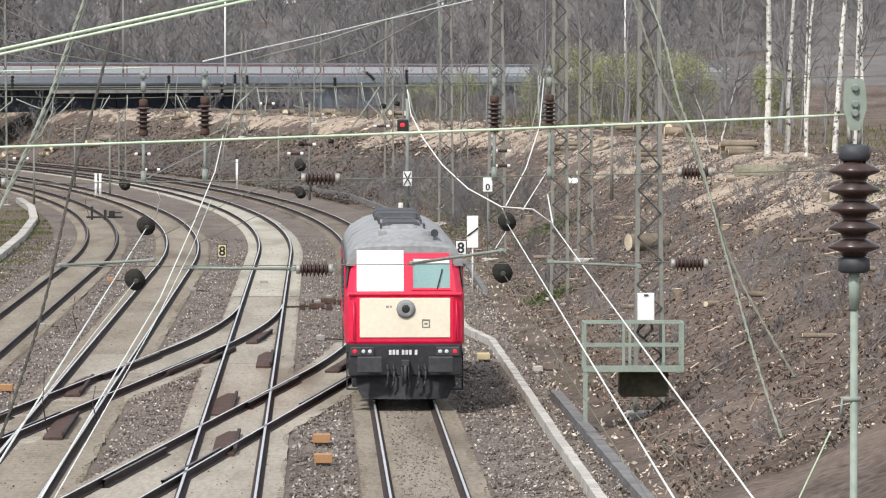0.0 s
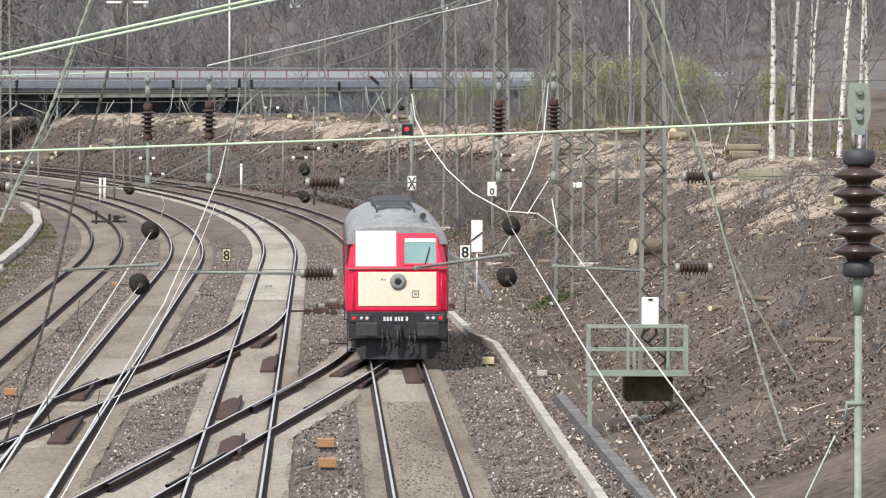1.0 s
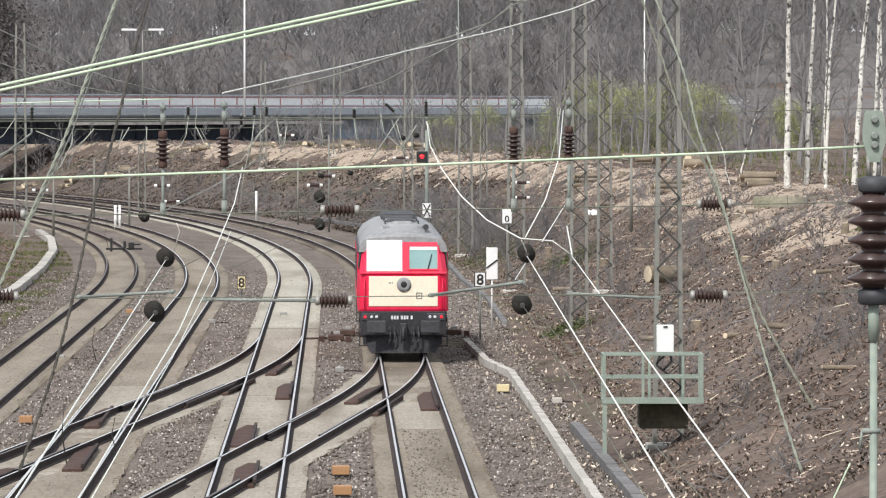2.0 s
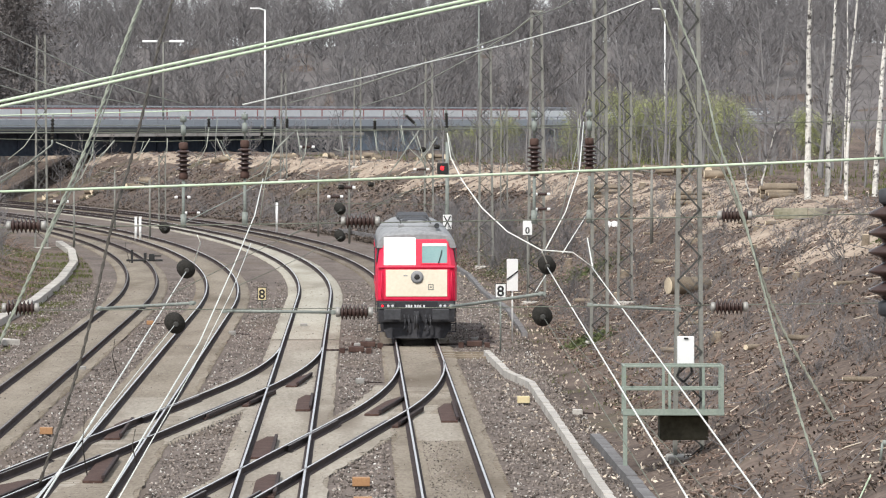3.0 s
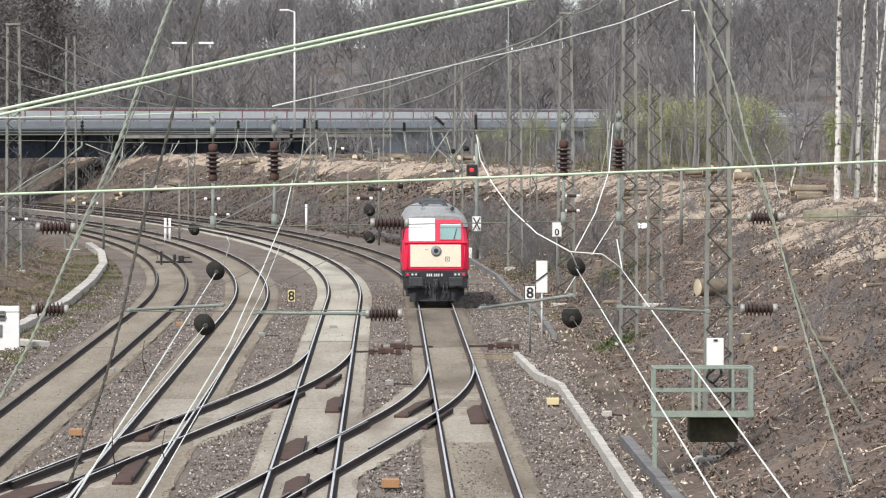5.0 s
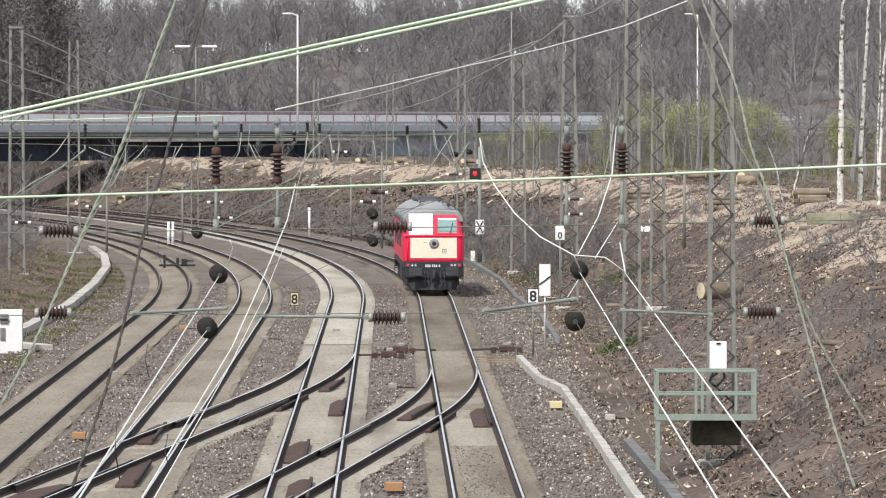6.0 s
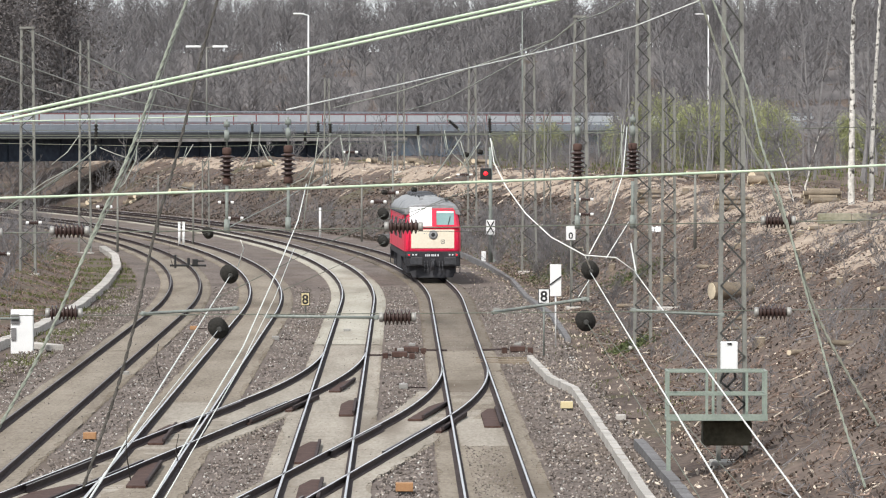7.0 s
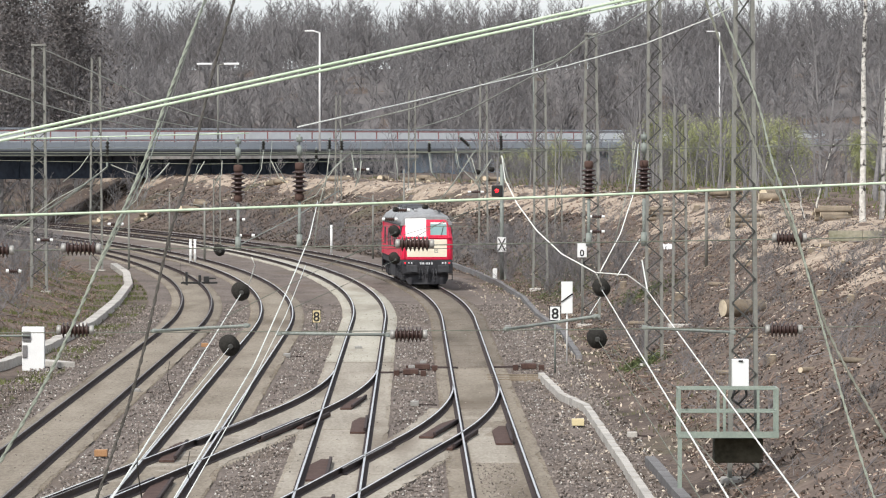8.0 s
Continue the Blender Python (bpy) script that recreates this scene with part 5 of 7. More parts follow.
lattice_mast(7.21, 121.5, 14.5, 0.66, 0.33, "tall grey-green lattice mast behind the railed platform", leg=0.095, panel=0.56)
lattice_mast(7.50, 180.0, 15.0, 0.58, 0.36, "tall grey-green lattice mast on the cutting slope", leg=0.105, panel=0.45)
lattice_mast(6.72, 230.0, 13.0, 0.80, 0.44, "lattice mast with a flat cap beside the line", leg=0.115, panel=0.50, cap=True)
lattice_mast(9.35, 200.0, 9.6, 0.55, 0.42, "short dark lattice mast on the cutting slope", leg=0.09, panel=0.45)
lattice_mast(5.42, 282.0, 12.0, 0.80, 0.52, "slim lattice mast beyond the signals", leg=0.12, panel=0.6, cap=True)
lattice_mast(2.75, 345.0, 12.3, 0.60, 0.42, "slim far lattice mast near the curve", leg=0.13, panel=0.8)
lattice_mast(-20.9, 262.0, 13.1, 0.78, 0.58, "grey lattice mast on the low bank with a flat cap", leg=0.13, panel=0.55, cap=True)
lattice_mast(-22.6, 330.0, 13.6, 0.80, 0.52, "grey lattice mast farther along the low bank", leg=0.12, panel=0.7)
lattice_mast(-9.1, 440.0, 12.1, 0.55, 0.35, "far slim lattice mast by the bridge", leg=0.12, panel=0.9)
lattice_mast(-2.6, 425.0, 12.4, 0.60, 0.50, "far lattice mast on the bank by the bridge", leg=0.12, panel=0.9)
lattice_mast(-18.3, 410.0, 5.2, 0.55, 0.50, "short dark lattice post near the curve", leg=0.10, panel=0.7)
lattice_mast(7.3, 320.0, 9.0, 0.45, 0.35, "thin lattice post on the far slope", leg=0.08, panel=0.8)


def board(bm, w, h, z, t=0.03):
    return box(bm, -w / 2, w / 2, -t, 0, z, z + h, bevel=0.008)


def digit(parent, text, size, z, y, mat=None):
    cu = bpy.data.curves.new("digit", 'FONT')
    cu.body, cu.size, cu.align_x, cu.extrude = text, size, 'CENTER', 0.004
    cu.offset = size * 0.02
    tmp = new("digit_text", cu)
    dg = bpy.context.evaluated_depsgraph_get()
    me = bpy.data.meshes.new_from_object(tmp.evaluated_get(dg))
    bpy.data.objects.remove(tmp)
    me.materials.clear()
    me.materials.append(mat or BLACK)
    ob = new("numeral", me)
    ob.parent = parent
    ob.matrix_local = Matrix.Translation((0, y, z)) @ Matrix.Rotation(math.pi / 2, 4, 'X')
    return ob


def sign(x, y, foot, z0, w, h, mat, label, text="", post=GALV, diagonal=False, cross=False, post_r=0.035, edge=None, kind="sign"):
    root = tagged(empty("track_sign", Matrix.Translation((x, y, foot))), label, kind)
    bm = bmesh.new()
    bar(bm, (0, 0.06, 0), (0, 0.06, z0 + h * 0.8 - foot), post_r, sides=8)
    part("post", bm, post, root)
    bm = bmesh.new()
    board(bm, w, h, z0 - foot)
    bd = part("board", bm, mat, root)
    if edge:
        bm = bmesh.new()
        for a, b, c, d in ((-w / 2, w / 2, h - 0.03, h), (-w / 2, w / 2, 0, 0.03), (-w / 2, -w / 2 + 0.03, 0.03, h - 0.03), (w / 2 - 0.03, w / 2, 0.03, h - 0.03)):
            box(bm, a, b, -0.036, -0.031, z0 - foot + c, z0 - foot + d)
        part("rim", bm, edge, bd)
    if text:
        k = 0.98 if text == "8" else 0.62
        digit(bd, text, h * k, z0 - foot + h * 0.15 * k, -0.036)
    if diagonal:
        bm = bmesh.new()
        bar(bm, (-w / 2, -0.036, z0 - foot + h * 0.36), (w / 2, -0.036, z0 - foot + h * 0.62), 0.035, square=True)
        part("stripe", bm, BLACK, bd, "black slanting stripe")
    if cross:
        for s in (-1, 1):
            bm = bmesh.new()
            bar(bm, (-s * w / 2 * 0.8, -0.034, z0 - foot + 0.08), (s * w / 2 * 0.8, -0.034, z0 - foot + h - 0.08), 0.05, square=True)
            part("stripe", bm, BLACK, bd, "black crossing stripe")
    return root


sign(4.03, 182.0, -0.2, 1.69, 0.42, 0.54, WHITE, "white board with a black figure eight on a thin post", "8", edge=BLACK)
sign(4.65, 190.0, -0.2, 1.68, 0.42, 1.20, WHITE, "tall white board with a black slanting stripe", diagonal=True, post=WHITE)
sign(-5.62, 225.0, -0.23, 0.06, 0.40, 0.60, YELLOW, "low yellow board with a dark figure eight", "8", edge=BLACK)
sign(6.30, 229.5, -0.2, 2.88, 0.42, 0.66, WHITE, "small white board with a figure zero", "0", post=MAST)

# signal mast with red lamp
sm = tagged(empty("signal_mast", Matrix.Translation((3.53, 304.0, -0.25))), "grey signal mast showing a red light above a crossed board", "railway signal")
bm = bmesh.new()
bar(bm, (0, 0.1, 0), (0, 0.1, 7.0), 0.14, 0.11, 8)
part("mast", bm, GALV, sm)
bm = bmesh.new()
box(bm, -0.62, 0.05, -0.12, 0.1, 5.05, 5.75, bevel=0.05)
head = part("signal_head", bm, BLACK, sm)
bm = bmesh.new()
lathe(bm, [(0, 0.03), (0.5, 0.10), (1, 0.12)], (-0.30, -0.17, 5.42), (-0.30, -0.12, 5.42), 12)
part("lamp", bm, RED_LAMP, head, "lit red lamp")
bm = bmesh.new()
board(bm, 0.52, 0.88, 1.75)
bd = part("board", bm, WHITE, sm, "white board with a black cross")
for s in (-1, 1):
    bm = bmesh.new()
    bar(bm, (-s * 0.2, -0.034, 1.82), (s * 0.2, -0.034, 2.56), 0.05, square=True)
    part("stripe", bm, BLACK, bd)
bm = bmesh.new()
box(bm, -0.55, -0.28, -0.1, 0.1, 0.0, 0.75, bevel=0.02)
part("relay_box", bm, WHITE, sm)
bm = bmesh.new()
box(bm, 0.15, 0.30, -0.1, 0.1, 0.0, 0.75, bevel=0.02)
part("relay_box", bm, GALV, sm)

# slim grey posts and tubular masts along the far curve
for x, y, top in ((-20.52, 380.00, 4.33), (-20.47, 330.00, 3.66), (-4.98, 360.00, 4.33), (-16.48, 350.00, 3.93), (-2.62, 340.00, 6.25), (12.48, 240.00, 5.87)):
    root = tagged(empty("catenary_post", Matrix.Translation((x, y, float(terrain(x, y)) - 0.1))), "slim grey tubular post with a short arm by the curve", "catenary post", "slim catenary posts")
    h = top - float(terrain(x, y)) + 0.1
    bm = bmesh.new()
    bar(bm, (0, 0, 0), (0, 0, h), 0.085, 0.06, 8)
    part("pole", bm, MAST, root)
    bm = bmesh.new()
    bar(bm, (0, 0, h * 0.93), (-1.1, 0, h * 0.98), 0.035, sides=6)
    part("arm", bm, MAST, root)

# white marker posts beyond the curve
for x, y, z0, z1 in ((-8.2, 372.0, -0.3, 2.0), (-17.2, 345.0, -0.3, 1.35), (-16.9, 345.0, -0.3, 1.35)):
    root = tagged(empty("marker_post", Matrix.Translation((x, y, z0))), "thin white marker post beside the curved tracks", "marker post", "white marker posts")
    bm = bmesh.new()
    bar(bm, (0, 0, 0), (0, 0, z1 - z0), 0.09, sides=8)
    part("post", bm, WHITE, root)
    bm = bmesh.new()
    box(bm, -0.1, 0.1, -0.1, 0.1, z1 - z0, z1 - z0 + 0.12, bevel=0.02)
    part("cap", bm, BLACK if z1 > 1.5 else WHITE, root)


# railed platform on the slope
def platform():
    x0, x1, y, z = 5.52, 7.90, 119.0, 1.22
    root = tagged(empty("service_platform", Matrix.Translation((x0, y, z))), "mint-grey steel service platform with railings on the slope", "platform")
    w = x1 - x0
    deep = 1.0
    bm = bmesh.new()
    box(bm, 0, w, 0, deep, -0.06, 0.04, bevel=0.01)
    part("floor", bm, CAGE, root)
    for px, py in ((0.04, 0.03), (w - 0.04, 0.03), (0.95, 0.03), (0.04, deep - 0.03), (w - 0.04, deep - 0.03), (1.15, deep - 0.03), (1.95, deep - 0.03)):
        bm = bmesh.new()
        box(bm, px - 0.032, px + 0.032, py - 0.026, py + 0.026, 0.04, 1.10)
        part("post", bm, CAGE, root)
    for zz in (0.56, 1.10):
        for py in (0.03, deep - 0.03):
            bm = bmesh.new()
            box(bm, 0, w, py - 0.028, py + 0.028, zz - 0.024, zz + 0.024, bevel=0.008)
            part("rail", bm, CAGE, root)
        for px in (0.03, w - 0.03):
            bm = bmesh.new()
            box(bm, px - 0.028, px + 0.028, 0.06, deep - 0.06, zz - 0.024, zz + 0.024, bevel=0.008)
            part("rail", bm, CAGE, root)
    bm = bmesh.new()
    box(bm, 0, w, -0.02, 0.0, -0.05, 0.10)
    part("toe_board", bm, CAGE, root)
    for px in (0.05,):
        bm = bmesh.new()
        g = float(terrain(x0 + px, y)) - 0.3
        box(bm, px - 0.05, px + 0.05, 0.0, 0.10, g - z, -0.06)
        part("leg", bm, CAGE, root)
    # foundation block; the shade under the floor is painted into its dark colour
    bm = bmesh.new()
    box(bm, 0.90, 2.05, 0.60, 1.6, -0.68, -0.10, bevel=0.04)
    part("foundation", bm, FOUNDATION, root, "olive concrete foundation with the platform's shade in its colour")


platform()
rb = tagged(empty("control_box", Matrix.Translation((7.08, 120.4, 2.30))), "white metal control box fixed to the lattice mast", "control box")
bm = bmesh.new()
box(bm, -0.20, 0.20, 0, 0.3, 0.0, 0.66, bevel=0.02)
part("case", bm, WHITE, rb)
bm = bmesh.new()
box(bm, -0.05, 0.05, -0.03, 0.01, 0.60, 0.64)
part("latch", bm, BLACK, rb)
bm = bmesh.new()
box(bm, -0.16, 0.16, 0.25, 1.0, -0.05, 0.0)
part("bracket", bm, MAST, rb)
bm = bmesh.new()
pts = [(-0.12, 0.15, 0.0), (-0.2, 0.1, -0.3), (-0.05, 0.1, -0.42), (0.15, 0.12, -0.2), (0.12, 0.15, 0.0)]
for a, b in zip(pts[:-1], pts[1:]):
    bar(bm, a, b, 0.03)
part("cable", bm, BLACK, rb)


# cable troughs: runs of concrete lids
def trough(points, width, height, mat, label, step=1.0, jitter=0.02, name="cable_trough"):
    root = tagged(empty(name), label, "cable trough")
    pts = [Vector(p) for p in points]
    bmx = bmesh.new()
    box(bmx, -width / 2, width / 2, 0.01, step - 0.01, -height, 0)
    me = bpy.data.meshes.new("trough_lid")
    bmx.to_mesh(me)
    bmx.free()
    me.materials.append(mat)
    r = random.Random(3)
    for a, b in zip(pts[:-1], pts[1:]):
        d = b - a
        n = max(1, round(d.length / step))
        h = math.atan2(d.x, d.y)
        for i in range(n):
            p = a.lerp(b, i / n)
            ob = new("trough_lid", me)
            ob.parent = root
            ob.matrix_local = Matrix.Translation((p.x, p.y, p.z + r.uniform(-jitter, jitter))) @ Matrix.Rotation(-h + r.uniform(-0.006, 0.006), 4, 'Z') @ Matrix.Rotation(math.asin(d.z / d.length), 4, 'X')
    return root


trough([(4.95, 90, 0.0), (4.72, 115.6, 0.0), (4.60, 135, 0.0), (4.43, 157, 0.0), (3.85, 163.5, 0.0), (3.62, 172, 0.0), (3.45, 178, 0.0)], 0.21, 0.30, CONCRETE, "pale concrete cable trough along the foot of the slope")
trough([(5.25, 195, -0.08), (5.2, 220, -0.08), (4.55, 242, -0.06), (4.25, 268, -0.05), (3.2, 296, 0.0), (1.95, 318, 0.05), (0.0, 345, 0.1), (-3.5, 370, 0.1)], 0.22, 0.4, DUCT, "grey weathered cable trough following the curve")
trough([(5.9, 92, -0.05), (5.70, 106, -0.05), (5.55, 117, -0.02), (5.35, 131, 0.0)], 0.26, 0.35, DUCT, "grey concrete duct beside the platform leg", 1.2)
trough([(-16.0, 205, 0.0), (-16.0, 230, 0.02), (-16.75, 259, 0.02), (-18.0, 290, 0.02), (-19.7, 315, 0.02), (-21.9, 337, 0.02)], 0.45, 0.35, CONCRETE, "pale concrete cable trough along the outer track")
trough([(-18.6, 172, 0.1), (-16.3, 186, 0.05), (-15.9, 204, 0.0)], 0.4, 0.35, CONCRETE, "pale concrete duct leading to the white cabinet")

# white cabinet by the low bank
cb = tagged(empty("trackside_cabinet", Matrix.Translation((-15.05, 186.0, -0.3))), "open white trackside cabinet with grey fittings", "cabinet")
bm = bmesh.new()
box(bm, -0.42, 0.40, 0, 0.4, 0.0, 1.62, bevel=0.02)
part("case", bm, WHITE, cb)
for a, b, c, d in ((-0.40, -0.10, 1.10, 1.45), (-0.40, -0.22, 0.50, 0.95)):
    bm = bmesh.new()
    box(bm, a, b, -0.06, 0.0, c, d, bevel=0.015)
    part("fitting", bm, DUCT, cb)
bm = bmesh.new()
bar(bm, (-1.6, -0.1, 1.3), (-0.1, -0.1, 1.3), 0.04)
part("conduit", bm, GALV, cb)
cb2 = tagged(empty("concrete_slab", Matrix.Translation((-13.9, 187.5, -0.25)) @ Matrix.Rotation(0.5, 4, 'Z')), "tilted pale concrete slab beside the cabinet", "slab")
bm = bmesh.new()
box(bm, -0.3, 0.3, 0, 2.5, 0.0, 0.22, bevel=0.02)
part("slab", bm, CONCRETE, cb2)

# derailer frame on the outer curve
dr = tagged(empty("derailer", Matrix.Translation((-14.1, 292.0, -0.2))), "black derailer frame with lever posts on the outer track", "derailer")
for nm, q in (("beam", (-1.0, 1.1, -0.1, 0.1, 0.12, 0.24)), ("post", (-0.75, -0.62, -0.08, 0.08, 0.0, 0.8)), ("post", (0.0, 0.16, -0.08, 0.08, 0.0, 0.62)), ("weight", (0.30, 0.62, -0.15, 0.15, 0.2, 0.55)), ("arm", (0.5, 1.0, -0.05, 0.05, 0.40, 0.48))):
    bm = bmesh.new()
    box(bm, *q, bevel=0.015)
    part(nm, bm, BLACK, dr)

# pale infill panels between the rails
for s0, s1, off in ((130.5, 143.0, 0.0), (146.0, 158.0, -4.13), (160.0, 172.0, -4.13), (137.0, 151.0, -8.31), (116.0, 124.0, -4.13)):
    x, y, h = line_point(s0, off)
    root = tagged(empty("infill_panel", Matrix.Translation((x, y, -0.176)) @ Matrix.Rotation(-h, 4, 'Z')), "pale dusty concrete panel laid between the rails", "infill panel", "infill panels")
    count = int((s1 - s0) / 2.0)
    for i in range(count):
        bm = bmesh.new()
        box(bm, -0.61, 0.61, i * 2.0 + 0.01, i * 2.0 + 1.985, -0.1, 0.016)
        part("slab", bm, SLEEPER_NEW, root)

# small cable boxes lying in the ballast
for x, y, tint in ((-10.2, 168.0, CAP), (-6.05, 196.0, CAP), (-3.4, 203.0, CAP), (-9.7, 206.0, ORANGE), (2.9, 226.0, CAP), (5.35, 143.0, CONCRETE), (-0.9, 160.0, CAP)):
    root = tagged(empty("cable_box", Matrix.Translation((x, y, -0.235))), "small weathered cable box lying in the ballast", "cable box", "small cable boxes")
    bm = bmesh.new()
    box(bm, -0.14, 0.14, 0, 0.35, 0.0, 0.16, bevel=0.02)
    part("case", bm, tint, root)
    bm = bmesh.new()
    bar(bm, (0.12, 0.2, 0.05), (0.7, 0.4, 0.02), 0.02)
    part("lead", bm, RUST, root)

# orange covers and small boxes between the tracks
for x, y, w, h in ((-9.03, 133.5, 0.34, 0.18), (3.95, 148.0, 0.36, 0.20), (-0.62, 114.5, 0.40, 0.20), (-0.55, 108.5, 0.40, 0.20)):
    root = tagged(empty("marker_box", Matrix.Translation((x, y, -0.235))), "small orange-yellow cover box in the ballast", "marker box", "orange marker boxes")
    bm = bmesh.new()
    box(bm, -w / 2, w / 2, 0, 0.3, 0.06, 0.06 + h, bevel=0.015)
    part("cover", bm, YELLOW if x > 3.0 else ORANGE, root)
    bm = bmesh.new()
    box(bm, -w / 2 + 0.05, w / 2 - 0.05, 0.02, 0.28, 0.0, 0.08)
    part("base", bm, BLACK, root)


def point_machine(x, y, side, label):
    root = tagged(empty("point_machine", Matrix.Translation((x, y, -0.235))), label, "point machine", "point machines")
    bm = bmesh.new()
    box(bm, -0.28, 0.28, -0.5, 0.5, 0.03, 0.22, bevel=0.03)
    part("case", bm, PLATE, root, "brown metal case")
    for dy in (-0.35, 0.0, 0.4):
        bm = bmesh.new()
        bar(bm, (side * 0.3, dy, 0.10), (side * 1.3, dy + 0.05, 0.08), 0.018)
        part("rod", bm, RUST, root)
    bm = bmesh.new()
    box(bm, -0.10, 0.14, 0.7, 1.0, 0.0, 0.30, bevel=0.02)
    part("junction_box", bm, CAP, root)
    for dx in (-0.5, 0.45):
        bm = bmesh.new()
        box(bm, dx - 0.1, dx + 0.1, -1.4, -1.0, 0.0, 0.22, bevel=0.02)
        part("bracket", bm, PLATE, root)


point_machine(-1.15, 181.5, -1, "rusty point machine with rods between the tracks")
point_machine(-0.75, 185.5, 1, "rusty point machine with rods beside the locomotive's track")
point_machine(3.15, 186.0, -1, "brown point machine with rods reaching under the rails")
for y in (176.5, 178.2, 180.0):
    root = tagged(empty("timber", Matrix.Translation((2.75, y, -0.20))), "long brown wooden timber under the switch rods", "timber", "switch timbers")
    bm = bmesh.new()
    box(bm, -1.2, 0.9, -0.13, 0.13, -0.1, 0.06, bevel=0.02)
    part("beam", bm, LOGWOOD, root)

# rust-brown plates in the turnouts: foot of the check rails
for s, off, ln, w, turn in ((127.5, -4.13 - 0.38, 8.0, 0.50, 0.0), (147.5, -4.13 + 0.42, 7.5, 0.42, 0.0), (142.5, 0.36, 8.5, 0.46, 0.0), (135.0, -8.31 - 0.2, 8.0, 0.40, 0.0),
                            (145.0, -5.95, 11.0, 0.42, 0.11), (146.0, -1.32, 9.0, 0.40, 0.1), (111.5, -10.2, 9.0, 0.9, 0.11), (119.5, -8.31 + 0.1, 8.0, 0.45, 0.0), (160.0, -4.0, 7.0, 0.35, 0.06),
                            (149.5, -5.05, 7.0, 0.18, 0.1), (140.0, -0.75, 8.0, 0.16, 0.1), (114.0, -4.13 - 0.1, 7.0, 0.5, 0.0)):
    x, y, h = line_point(s, off)
    root = tagged(empty("check_plate", Matrix.Translation((x, y, -0.165)) @ Matrix.Rotation(-h - turn, 4, 'Z')), "flat rust-brown steel plate between the rails", "steel plate", "turnout plates")
    bm = bmesh.new()
    loft(bm, [[(-w / 2, -ln / 2, z), (w / 2, -ln / 2, z), (w / 2, ln / 2, z), (0.0, ln / 2, z), (-w / 2, ln * 0.22, z)] for z in (0.0, 0.06)])
    part("plate", bm, PLATE, root)
    bm = bmesh.new()
    box(bm, w / 2 - 0.04, w / 2 + 0.04, -ln / 2 + 0.4, ln / 2 - 0.4, 0.06, 0.15, bevel=0.012)
    part("edge_rail", bm, RUST, root)


# ---- overhead line: wires, insulators, fittings ----
def wire(pts, r, mat, label, sag=0.0, group="overhead wires", n=12):
    pts = [Vector(p) for p in pts]
    root = pts[0]
    path = []
    if len(pts) == 2:
        for i in range(n + 1):
            t = i / n
            p = pts[0].lerp(pts[1], t)
            path.append(p - Vector((0, 0, sag * 4 * t * (1 - t))))
    else:
        path = pts
    bm = bmesh.new()
    rings = []
    for i, p in enumerate(path):
        d = path[min(i + 1, len(path) - 1)] - path[max(i - 1, 0)]
        q = d.to_track_quat('Z', 'Y').to_matrix()
        rings.append([bm.verts.new(p - root + q @ Vector((math.cos(k * math.pi / 3) * r, math.sin(k * math.pi / 3) * r, 0))) for k in range(6)])
    for u, v in zip(rings[:-1], rings[1:]):
        for k in range(6):
            bm.faces.new((u[k], u[(k + 1) % 6], v[(k + 1) % 6], v[k])).smooth = True
    bm.faces.new(rings[0][::-1])
    bm.faces.new(rings[-1])
    ob = part("overhead_wire", bm, mat)
    ob.location = root
    return tagged(ob, label, "overhead wire", group)


def insulator(a, b, r, ribs, label="brown ribbed porcelain insulator with pale end caps", caps=CAP, share=0.13, body=CERAMIC, cap_r=0.62):
    a, b = Vector(a), Vector(b)
    root = tagged(empty("insulator", Matrix.Translation(a)), label, "insulator", "ribbed insulators")
    d = b - a
    p0, p1 = d * share, d * (1 - share)
    prof = [(0, r * 0.45)]
    for i in range(ribs):
        s0 = i / ribs
        prof += [(s0 + 0.10 / ribs, r * 0.48), (s0 + 0.42 / ribs, r), (s0 + 0.58 / ribs, r), (s0 + 0.80 / ribs, r * 0.55), (s0 + 0.98 / ribs, r * 0.48)]
    prof.append((1, r * 0.45))
    bm = bmesh.new()
    lathe(bm, prof, p0, p1, 16)
    part("ribbed_body", bm, body, root)
    for q0, q1 in ((Vector((0, 0, 0)), p0), (p1, d)):
        bm = bmesh.new()
        lathe(bm, [(0, r * cap_r * 0.6), (0.15, r * cap_r), (0.85, r * cap_r), (1, r * cap_r * 0.8)], q0, q1, 12)
        part("cap", bm, caps, root)
    return root


